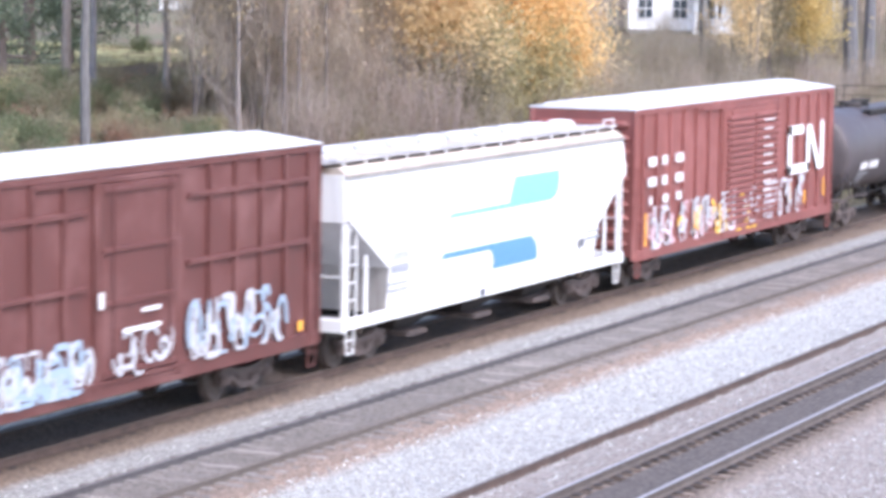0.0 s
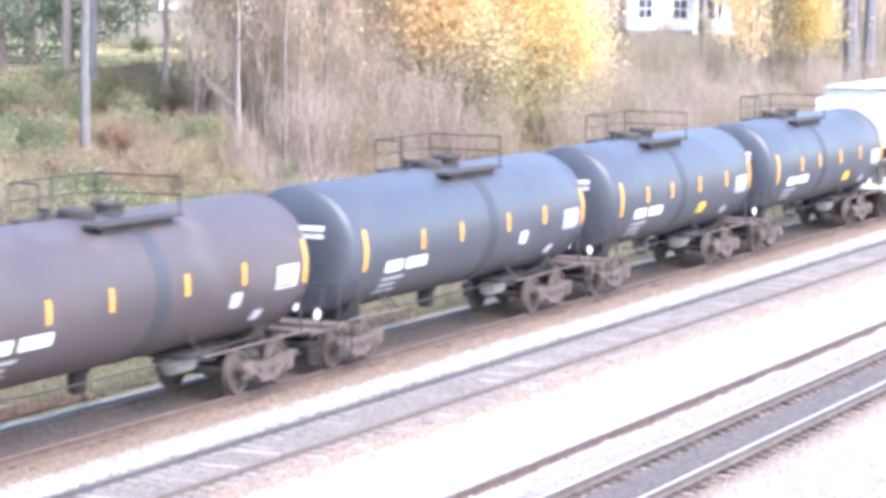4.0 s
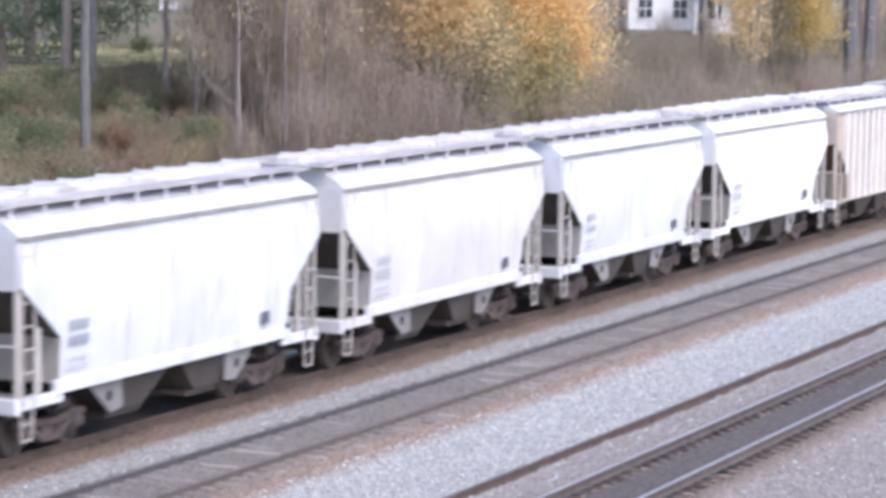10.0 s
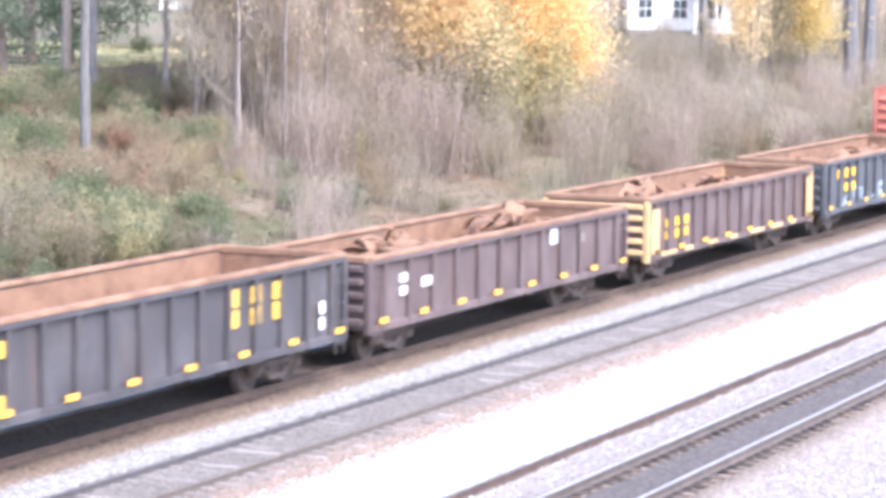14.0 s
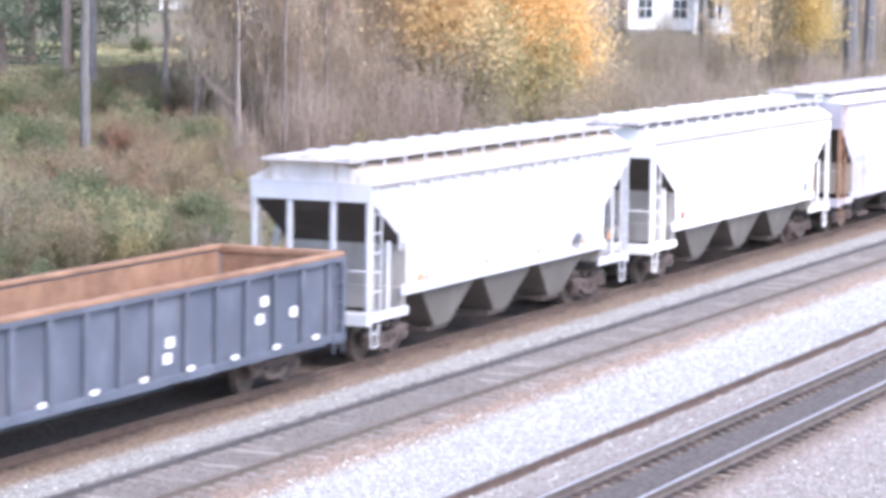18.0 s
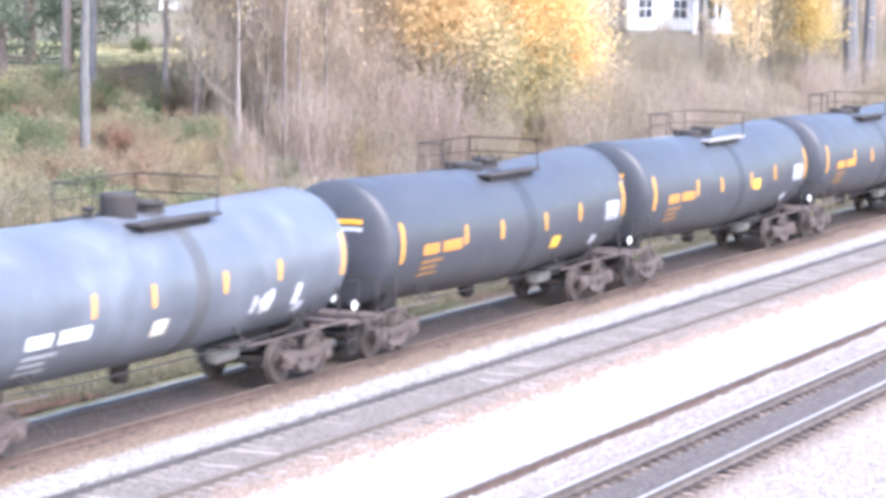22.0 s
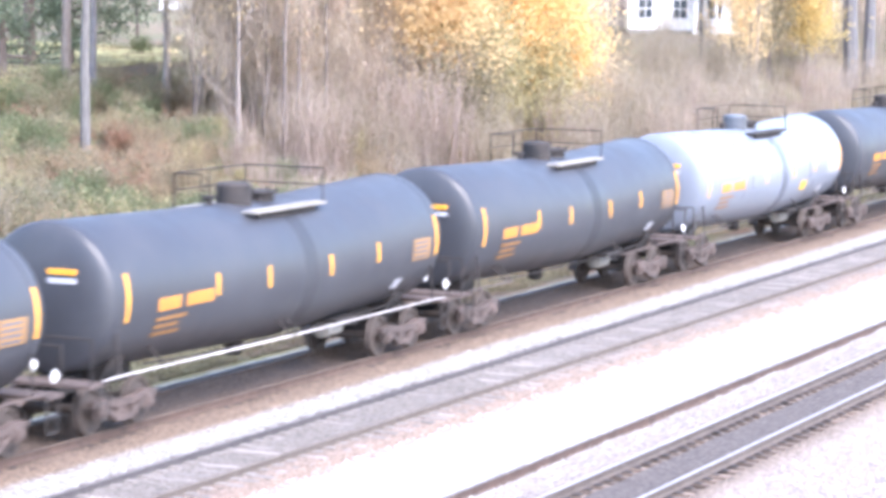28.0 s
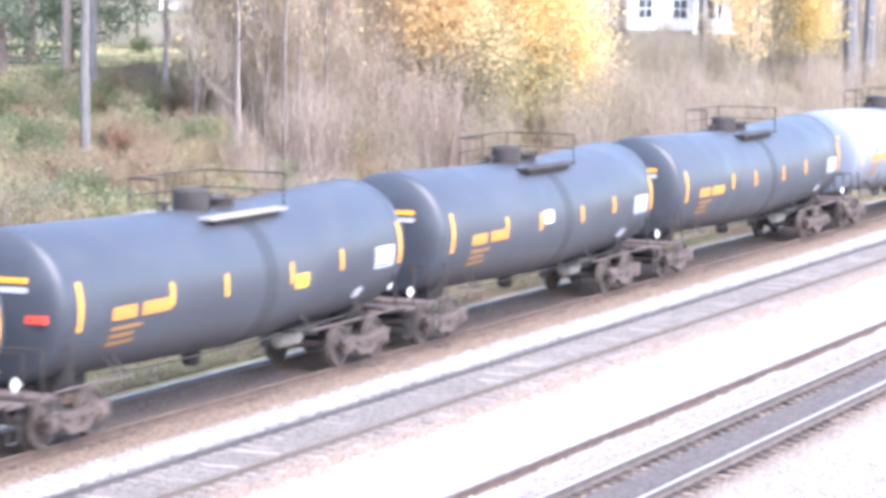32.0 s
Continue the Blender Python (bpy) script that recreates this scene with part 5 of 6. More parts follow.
def ballast_material():
    """Crushed stone; its colour runs in stripes along the tracks: fresh grey between them, rust, oil and brake dust on
    them, with shade painted in under the train and in the near track's cribs.
    """
    m, nd, ln, b = shader("ballast")
    vec = coords(nd, ln, spread=False)
    sep, wob = nd.new("ShaderNodeSeparateXYZ"), nd.new("ShaderNodeMath")
    ln.new(vec, sep.inputs[0])
    wob.operation = "MULTIPLY_ADD"
    ln.new(noise_tex(nd, ln, vec, 1.4, 5.0, 0.7), wob.inputs[0])
    wob.inputs[1].default_value = 0.3
    add = nd.new("ShaderNodeMath")
    add.operation, add.inputs[1].default_value = "SUBTRACT", 0.15
    ln.new(sep.outputs["Y"], wob.inputs[2])
    ln.new(wob.outputs[0], add.inputs[0])
    rng_ = nd.new("ShaderNodeMapRange")
    rng_.inputs["From Min"].default_value, rng_.inputs["From Max"].default_value = 8.0, 34.0
    ln.new(add.outputs[0], rng_.inputs["Value"])
    q = lambda y: (y - 8.0) / 26.0
    # near-black stops around y 16.1 and 17.6 paint the cribs' shadow beside the rails
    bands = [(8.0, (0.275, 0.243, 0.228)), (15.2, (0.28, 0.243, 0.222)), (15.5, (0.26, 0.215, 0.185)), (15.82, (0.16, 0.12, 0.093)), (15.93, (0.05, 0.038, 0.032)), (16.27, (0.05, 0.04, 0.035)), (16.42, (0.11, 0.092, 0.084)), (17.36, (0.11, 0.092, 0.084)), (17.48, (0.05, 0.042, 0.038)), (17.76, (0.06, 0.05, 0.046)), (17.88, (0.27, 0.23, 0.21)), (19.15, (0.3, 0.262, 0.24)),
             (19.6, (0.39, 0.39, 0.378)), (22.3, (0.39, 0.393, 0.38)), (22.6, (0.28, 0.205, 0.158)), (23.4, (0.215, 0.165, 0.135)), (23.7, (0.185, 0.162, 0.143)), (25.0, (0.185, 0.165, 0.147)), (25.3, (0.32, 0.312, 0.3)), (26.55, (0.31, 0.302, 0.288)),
             # brown dirt, darkened from y 27.75 to 29.9 for shade under the train
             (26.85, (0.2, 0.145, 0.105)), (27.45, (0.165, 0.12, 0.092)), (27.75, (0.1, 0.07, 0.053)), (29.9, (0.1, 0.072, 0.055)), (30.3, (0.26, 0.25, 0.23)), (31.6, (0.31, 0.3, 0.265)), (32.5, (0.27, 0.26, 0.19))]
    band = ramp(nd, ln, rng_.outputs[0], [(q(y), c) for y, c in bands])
    vor = nd.new("ShaderNodeTexVoronoi")
    vor.inputs["Scale"].default_value = 17.0
    ln.new(vec, vor.inputs["Vector"])
    bw = nd.new("ShaderNodeRGBToBW")
    ln.new(vor.outputs["Color"], bw.inputs[0])
    stone = ramp(nd, ln, bw.outputs[0], [(0.2, 0.62), (0.5, 0.97), (0.8, 1.34)])
    col = blend(nd, ln, 1.0, band, stone, "MULTIPLY")
    dark = ramp(nd, ln, vor.outputs["Distance"], [(0.35, 1.0), (0.75, 0.6)])
    col = blend(nd, ln, 0.8, col, dark, "MULTIPLY")
    ln.new(col, b.inputs["Base Color"])
    b.inputs["Roughness"].default_value = 0.9
    inv = nd.new("ShaderNodeMath")
    inv.operation, inv.inputs[0].default_value = "SUBTRACT", 1.0
    ln.new(vor.outputs["Distance"], inv.inputs[1])
    relief(nd, ln, b, inv.outputs[0], 0.7, 0.04)
    return m


SOIL, BALLAST = soil_material(), ballast_material()
xs = [-1500, -900, -500, -200, -60] + list(range(0, 330, 5)) + [360, 420, 520, 700, 1000, 1600, 3000]
ys = [-700, -300, -100, -30, 6, 20, 31.5, 33, 34.5] + [36 + 1.6 * k for k in range(24)] + [76, 80, 86, 94, 105, 120, 150, 200, 300, 500, 900, 1600, 3000]
tagged(sheet("ground", xs, ys, ground_z, SOIL), "leaf-strewn grassy bank rising behind the tracks", "ground", kind="structure")

BED = [(4, -0.85), (9, -0.45), (12, -0.34), (14.8, -0.27), (15.6, -0.2), (15.84, -0.15), (15.92, -0.26), (16.25, -0.27), (16.4, -0.14), (17.39, -0.13), (17.47, -0.25), (17.8, -0.25), (17.95, -0.15), (18.5, -0.165), (18.9, -0.24), (19.4, -0.26), (21.0, -0.33), (22.2, -0.3), (22.9, -0.16),
       (23.3, -0.145), (25.3, -0.145), (25.7, -0.19), (26.3, -0.26), (26.9, -0.19), (27.5, -0.165), (28.85, -0.13), (29.1, -0.04), (29.4, -0.03), (30.0, -0.16), (31.0, -0.45), (32.2, -0.8)]


def bed_z(x, y):
    for (y0, z0), (y1, z1) in zip(BED, BED[1:]):
        if y <= y1:
            z = z0 + (z1 - z0) * (y - y0) / (y1 - y0)
            break
    else:
        z = BED[-1][1]
    return z + 0.035 * noise.noise(Vector((x * 0.8, y * 0.8, 2.0))) + 0.02 * noise.noise(Vector((x * 3.1, y * 3.1, 7.0)))


xs = [-900, -500, -200, -50, 0] + [20 + 0.5 * k for k in range(241)] + [150, 180, 220, 280, 380, 600, 1000]
ys = sorted([4, 6, 8, 10] + [11 + 0.25 * k for k in range(85)] + [15.84, 15.92, 16.06, 16.3, 16.4, 17.39, 17.47, 17.62, 17.86, 17.95, 29.1] + [32.4])
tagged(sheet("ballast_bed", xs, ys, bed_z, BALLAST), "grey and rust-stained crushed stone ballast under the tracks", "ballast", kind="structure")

# loose stones on the bed, the uncountable rest of the gravel
def gravel_material():
    m, nd, ln, b = shader("loose_stone")
    geo = nd.new("ShaderNodeNewGeometry")
    ln.new(ramp(nd, ln, geo.outputs["Random Per Island"], [(0.0, (0.24, 0.225, 0.21)), (0.4, (0.36, 0.352, 0.337)), (0.85, (0.44, 0.44, 0.424)), (1.0, (0.75, 0.74, 0.71))]), b.inputs["Base Color"])
    b.inputs["Roughness"].default_value = 0.9
    return m


def stones(name, count, y0, y1, seed, label):
    r = random.Random(seed)
    s = Shape()
    for k in range(count):
        y = r.uniform(y0, y1)
        x = y / math.tan(radians(r.uniform(14.0, 34.0)))
        d = r.uniform(0.018, 0.045)
        z = bed_z(x, y)
        v = [(x + d * r.uniform(0.7, 1.3) * dx, y + d * r.uniform(0.7, 1.3) * dy, z + d * r.uniform(0.5, 1.0) * dz) for dx, dy, dz in ((1, 0, 0), (-0.3, 0.9, 0), (-0.4, -0.9, 0), (0.1, 0.1, 1), (0, 0, -0.6))]
        s.add(v, [(0, 1, 3), (1, 2, 3), (2, 0, 3), (1, 0, 4), (2, 1, 4), (0, 2, 4)])
    tagged(part(name, s, GRAVEL), label, "gravel", kind="stuff")


GRAVEL = gravel_material()
stones("gravel", 16000, 19.6, 22.7, 5, "loose pale grey crushed stones between the tracks")
stones("gravel", 1500, 25.6, 26.7, 6, "loose pale grey crushed stones beside the train")
stones("gravel", 5000, 12.5, 15.4, 7, "loose pinkish-grey crushed stones beside the near track")
stones("gravel", 2500, 18.3, 19.4, 8, "loose pinkish-grey crushed stones beside the old rail")


def tie_material(name, a, c):
    m, nd, ln, b = shader(name)
    grain = noise_tex(nd, ln, coords(nd, ln, (6, 0.5, 6)), 5.0, 5.0)
    oi = nd.new("ShaderNodeObjectInfo")
    col = ramp(nd, ln, grain, [(0.3, a), (0.7, c)])
    col = blend(nd, ln, 1.0, col, ramp(nd, ln, oi.outputs["Random"], [(0.0, 0.65), (1.0, 1.35)]), "MULTIPLY")
    ln.new(col, b.inputs["Base Color"])
    b.inputs["Roughness"].default_value = 0.9
    relief(nd, ln, b, grain, 0.5, 0.01)
    return m


TIE_MID = tie_material("weathered_tie", (0.13, 0.113, 0.102), (0.27, 0.245, 0.228))
TIE_NEAR = tie_material("dusty_brown_tie", (0.115, 0.085, 0.068), (0.19, 0.145, 0.118))
TIE_FAR = tie_material("dark_tie", (0.07, 0.05, 0.04), (0.15, 0.11, 0.085))


def rail_shapes(y):
    head = [(y - 0.036, -0.02), (y + 0.036, -0.02), (y + 0.036, -0.01), (y + 0.026, 0.0), (y - 0.026, 0.0), (y - 0.036, -0.01)]
    web = [(y - 0.07, -0.172), (y + 0.07, -0.172), (y + 0.07, -0.16), (y + 0.012, -0.14), (y + 0.012, -0.05), (y + 0.036, -0.042), (y + 0.036, -0.02), (y - 0.036, -0.02), (y - 0.036, -0.042),
           (y - 0.012, -0.05), (y - 0.012, -0.14), (y - 0.07, -0.16)]
    return Shape().prism(web, -800, 950), Shape().prism(head, -800, 950)


def track(label, y0, tie_mat, tie_z, polished, seed, x_from, x_to, step=0.53):
    r = random.Random(seed)
    tr = thing("railway_track", label, "railway track", "parallel railway tracks", pose(0, y0, 0))
    for e in (-1, 1):
        web, head = rail_shapes(e * 0.754)
        rail = part("rail", web, RAIL_PALE if y0 < 20 else RAIL_SIDE if polished else RAIL_TAN if e < 0 else RAIL_DULL, tr)
        part("rail_head", head, RAIL_WORN if y0 > 28 else RAIL_BRIGHT if polished else RAIL_TAN if e < 0 else RAIL_DULL, rail, "polished running surface" if polished else "")
    tie = Shape().cham(-0.115, 0.115, -1.3, 1.3, -0.18, 0.0, 0.015).mesh("tie", tie_mat)
    tp = Shape().cham(-0.09, 0.09, -0.17, 0.17, 0.0, 0.018, 0.004).mesh("tie_plate", RAIL_SIDE)
    x, rest = x_from, Shape()
    while x < x_to:
        t = part("tie", tie, tie_mat, tr, at=pose(x + r.uniform(-0.03, 0.03), r.uniform(-0.05, 0.05), tie_z + r.uniform(-0.012, 0.008), 0, r.uniform(-0.6, 0.6), r.uniform(-1.2, 1.2)))
        x += step
    for a, b in ((-80, x_from), (x, 420)):
        while a < b:
            rest.box(a - 0.115, a + 0.115, -1.3, 1.3, tie_z - 0.18, tie_z)
            a += step
    tagged(part("tie_rows", rest, tie_mat, tr), kind="stuff")
    plates = Shape()
    xx = x_from
    while xx < x_to:
        for e in (-1, 1):
            plates.cham(xx - 0.1, xx + 0.1, e * 0.754 - 0.2, e * 0.754 + 0.2, tie_z - 0.005, tie_z + 0.02, 0.004)
        xx += step
    tagged(part("rail_fastening", plates, UNDER if polished else TIE_MID, tr), kind="stuff")
    return tr


track("dirt-covered railway track under the passing freight train", TRAIN_Y, TIE_FAR, -0.185, True, 1, 42, 118)
track("empty railway track with dull rails and weathered grey ties", MID_Y, TIE_MID, -0.142, False, 2, 30, 120)
track("empty railway track with polished rails and brown ties in oily ballast", NEAR_Y, TIE_NEAR, -0.185, True, 3, 26, 80, 0.5)
old = Shape()
for ring in ([(-0.07, 0.0), (0.07, 0.0), (0.07, 0.014), (0.014, 0.035), (0.014, 0.13), (0.036, 0.135), (0.036, 0.17), (-0.036, 0.17), (-0.036, 0.135), (-0.014, 0.13), (-0.014, 0.035), (-0.07, 0.014)],):
    old.prism(ring, -100, 300)
spare = tagged(part("spare_rail", old.moved(Matrix.Translation((0, 19.42, -0.28))), RAIL_SIDE), "rusty spare rail lying on the gravel beside the track", "rail")
part("rail_crown", Shape().cham(-100, 300, 19.42 - 0.03, 19.42 + 0.03, -0.112, -0.104, 0.003), RAIL_DULL, spare, "worn upper face")

# ---- trees and brush on the bank ----
def leaf_material(name, stops, patchy=0.0, other=None, thin=0.5, own=None):
    m, nd, ln, b = shader(name)
    geo = nd.new("ShaderNodeNewGeometry")
    col = ramp(nd, ln, geo.outputs["Random Per Island"], stops)
    if other:
        vec = coords(nd, ln, spread=False)
        for k, (scale, tint) in enumerate(other):
            shift = nd.new("ShaderNodeMapping")
            shift.inputs["Location"].default_value = (17.0 * k, 5.0 * k, 0)
            ln.new(vec, shift.inputs["Vector"])
            mask = ramp(nd, ln, noise_tex(nd, ln, shift.outputs[0], scale, 4.0), [(0.48, 0.0), (0.62, float(patchy))])
            col = blend(nd, ln, mask, col, ramp(nd, ln, geo.outputs["Random Per Island"], tint))
    if own:
        # each plant its own tint
        oi = nd.new("ShaderNodeObjectInfo")
        lo, hi = own
        tint = ramp(nd, ln, oi.outputs["Random"], [(0.0, lo), (0.35, (0.96, 0.97, 0.86)), (0.7, (1.05, 1.0, 0.98)), (1.0, hi)])
        col = blend(nd, ln, 1.0, col, tint, "MULTIPLY")
    ln.new(col, b.inputs["Base Color"])
    b.inputs["Roughness"].default_value = 0.75
    if thin:
        glow, mix = nd.new("ShaderNodeBsdfTranslucent"), nd.new("ShaderNodeMixShader")
        out = [n for n in nd if n.type == "OUTPUT_MATERIAL"][0]
        ln.new(col, glow.inputs["Color"])
        mix.inputs[0].default_value = thin
        ln.new(b.outputs[0], mix.inputs[1])
        ln.new(glow.outputs[0], mix.inputs[2])
        ln.new(mix.outputs[0], out.inputs["Surface"])
    return m


def bark_material(name, a, c):
    m, nd, ln, b = shader(name)
    n = noise_tex(nd, ln, coords(nd, ln, (5, 5, 0.8)), 3.0, 5.0)
    ln.new(ramp(nd, ln, n, [(0.3, a), (0.7, c)]), b.inputs["Base Color"])
    b.inputs["Roughness"].default_value = 0.9
    relief(nd, ln, b, n, 0.6, 0.03)
    return m


def tones(colour, swing=0.25):
    """Three near shades of one leaf colour."""
    return [(0.0, tuple(c * (1 - swing) for c in colour)), (0.5, colour), (1.0, tuple(min(0.95, c * (1 + swing) + 0.02) for c in colour))]


BARK_GREY = bark_material("grey_bark", (0.1, 0.096, 0.095), (0.2, 0.19, 0.186))
BARK_SLATE = bark_material("slate_bark", (0.09, 0.09, 0.098), (0.19, 0.188, 0.2))
BARK_DARK = bark_material("dark_bark", (0.11, 0.09, 0.084), (0.21, 0.176, 0.162))
BARK_HAZE = bark_material("brown_bark", (0.19, 0.16, 0.148), (0.33, 0.285, 0.262))
TWIG = leaf_material("bare_twigs", tones((0.56, 0.475, 0.405), 0.12), thin=0.5, own=((0.82, 0.82, 0.8), (1.03, 1.0, 1.02)))
TWIG_DUSK = leaf_material("grey_brown_twigs", tones((0.44, 0.375, 0.33), 0.12), thin=0.5, own=((0.8, 0.8, 0.72), (1.06, 1.0, 1.0)))
SHRUB_TWIG = leaf_material("brown_twigs", tones((0.31, 0.255, 0.185), 0.16), thin=0.45)
GOLD_LEAF = leaf_material("golden_leaves", tones((0.82, 0.585, 0.28), 0.12))
PALE_GOLD_LEAF = leaf_material("pale_golden_leaves", tones((0.76, 0.59, 0.34), 0.12))
YELLOW_LEAF = leaf_material("yellow_leaves", tones((0.68, 0.54, 0.25), 0.2))
LIME_LEAF = leaf_material("yellow_green_leaves", tones((0.44, 0.395, 0.22), 0.16))
OLIVE_LEAF = leaf_material("olive_brown_leaves", tones((0.265, 0.235, 0.15), 0.18))
OCHRE_LEAF = leaf_material("ochre_leaves", tones((0.37, 0.28, 0.175), 0.18))
RUST_LEAF = leaf_material("rust_red_leaves", tones((0.33, 0.2, 0.135), 0.16))
PINE_LEAF = leaf_material("pine_needles", tones((0.19, 0.235, 0.16), 0.25))
GREEN_LEAF = leaf_material("green_leaves", tones((0.18, 0.21, 0.11), 0.16))
DRY_GRASS = leaf_material("dry_grass", tones((0.3, 0.275, 0.17), 0.25))
BRUSH = leaf_material("autumn_brush", tones((0.21, 0.168, 0.12), 0.1), 0.9, [(0.12, tones((0.155, 0.17, 0.085), 0.1)), (0.17, tones((0.3, 0.18, 0.12), 0.1)), (0.35, tones((0.22, 0.21, 0.12), 0.1))])


def leaf(s, p, size, r):
    a, b = Vector((r.gauss(0, 1), r.gauss(0, 1), r.gauss(0, 1))).normalized(), Vector((r.gauss(0, 1), r.gauss(0, 1), r.gauss(0, 1)))
    b = a.cross(b).normalized()
    k = size * r.uniform(0.6, 1.4)
    s.add([tuple(p - k * a), tuple(p + 0.45 * k * b), tuple(p + k * a), tuple(p - 0.45 * k * b)], [(0, 1, 2, 3)])


def blade(s, a, b, w, r):
    """A fine twig: one thin spike."""
    t = r.uniform(0, math.pi)
    d = Vector((w * math.cos(t), w * math.sin(t), 0))
    s.add([tuple(a - d), tuple(a + d), tuple(b)], [(0, 1, 2)])


def tree(name, label, height, trunk_r, bark, foliage, leaves, seed, crown=(0.35, 1.0), spread=0.35, leaf_size=0.07, lean=0.03, twigs=140, whorl=False, category="tree", loose=0.22, clump=12):
    """Tapered trunk, limbs that fork twice, twigs, and leaves in loose clumps on them."""
    r = random.Random(seed)
    tr = thing(name, label, category)
    wood, crown_s, tips = Shape(), Shape(), []
    pts = [Vector((0, 0, -0.3))]
    n = 9
    for k in range(1, n + 1):
        z = height * k / n
        sway = height * (0.003 if crown[0] >= 0.45 else 0.006)
        pts.append(Vector((lean * z + r.uniform(-sway, sway), r.uniform(-sway, sway), z)))
    rad = lambda k: trunk_r * (1 - 0.88 * k / n)
    for k in range(n):
        wood.tube(pts[k], pts[k + 1], rad(k), 8, rad(k + 1))
    count = max(8, int(height * (1.5 if not whorl else 2.6)))
    for j in range(count):
        u = crown[0] + (crown[1] - crown[0]) * (j + r.random()) / count
        k = min(n - 1, int(u * n))
        base = pts[k].lerp(pts[k + 1], u * n - k)
        a = r.uniform(0, math.tau)
        L = height * spread * (1.15 - u) * r.uniform(0.6, 1.1) if whorl else height * spread * (1.2 - 0.75 * u) * r.uniform(0.5, 1.05)
        way = Vector((math.cos(a), math.sin(a), r.uniform(-0.15, 0.2) if whorl else r.uniform(0.6, 1.7))).normalized()
        p, q, thick = base, None, rad(k) * 0.36
        for g in range(4):
            q = p + way * (L / 4)
            crown_s.tube(p, q, thick, 5, thick * 0.65)
            tips.append(q)
            for _ in range(2):
                w2 = (way + Vector((r.gauss(0, 0.5), r.gauss(0, 0.5), r.gauss(0.15, 0.4)))).normalized()
                e = q + w2 * L * r.uniform(0.18, 0.4)
                blade(crown_s, q, e, thick * 0.45, r)
                tips += [e, q.lerp(e, 0.5)]
            way = (way + Vector((r.gauss(0, 0.18), r.gauss(0, 0.18), r.gauss(0.12, 0.12)))).normalized()
            p, thick = q, thick * 0.65
    cr = Shape()
    for _ in range(twigs):
        t = r.choice(tips) + Vector((r.gauss(0, 0.25), r.gauss(0, 0.25), r.gauss(0, 0.35)))
        e = t + Vector((r.gauss(0, 0.3), r.gauss(0, 0.3), r.gauss(0.35, 0.35)))
        blade(cr, t, e, r.uniform(0.007, 0.011), r)
    spikes = len(cr.f)
    for _ in range(leaves // clump):
        t = r.choice(tips) + Vector((r.gauss(0, loose), r.gauss(0, loose), r.gauss(0, loose)))
        for _ in range(clump):
            leaf(cr, t + Vector((r.gauss(0, 0.22), r.gauss(0, 0.22), r.gauss(0, 0.18))), leaf_size, r)
    wood.add(*crown_s.parts())
    part("trunk", wood, bark, tr, smooth=True)
    cm = cr.mesh("crown", TWIG)
    cm.materials.append(foliage)
    cm.polygons.foreach_set("material_index", np.array([0] * spikes + [1] * (len(cr.f) - spikes), dtype=np.int32))
    part("crown", cm, TWIG, tr)
    return tr


def stand(ob, x, y, size=1.0, turn=0.0, tilt=0.0):
    return Matrix.Translation((x, y, ground_z(x, y))) @ Euler((radians(tilt), 0, radians(turn))).to_matrix().to_4x4() @ Matrix.Scale(size, 4)


def place(ob, x, y, size=1.0, turn=0.0):
    ob.matrix_basis = stand(ob, x, y, size, turn)
    return ob


# the straight trunks that stand free on the bank: place, height, radius, lean
TRUNKS = [("tall grey-barked tree with a bare straight trunk", 81.9, 49.6, 17, 0.19, BARK_GREY, 0.0), ("dark slender trunk close behind a pale one", 93.0, 56.0, 15, 0.15, BARK_SLATE, 0.0),
          ("slender grey-barked tree with a bare trunk", 94.1, 53.5, 15, 0.17, BARK_HAZE, 0.0), ("grey trunk below the pine boughs", 97.9, 60.2, 16, 0.22, BARK_HAZE, 0.0),
          ("thin dark trunk among leafless brush", 91.7, 47.2, 12, 0.1, BARK_DARK, 0.0), ("thin dark trunk among leafless brush", 93.5, 47.6, 11, 0.09, BARK_DARK, 0.01),
          ("thin dark trunk among leafless brush", 97.9, 49.4, 12, 0.1, BARK_DARK, -0.01), ("thin dark trunk among leafless brush", 95.1, 47.3, 11, 0.08, BARK_DARK, 0.01),
          ("grey trunk among leafless brush", 103.8, 55.1, 14, 0.13, BARK_DARK, 0.01), ("thick slate-grey trunk of an old tree on the bank", 167.6, 48.1, 17, 0.55, BARK_SLATE, 0.0),
          ("slate-grey trunk beside an older one", 172.0, 48.2, 16, 0.45, BARK_SLATE, 0.01), ("slim grey trunk before the white house", 162.2, 55.7, 13, 0.16, BARK_GREY, 0.0)]
for k, (text, x, y, hgt, rr, bark, lean) in enumerate(TRUNKS):
    place(tree("tree", text, hgt, rr, bark, OLIVE_LEAF, 600, 60 + k, (0.52, 1.0), 0.22, lean=lean, twigs=500), x, y)

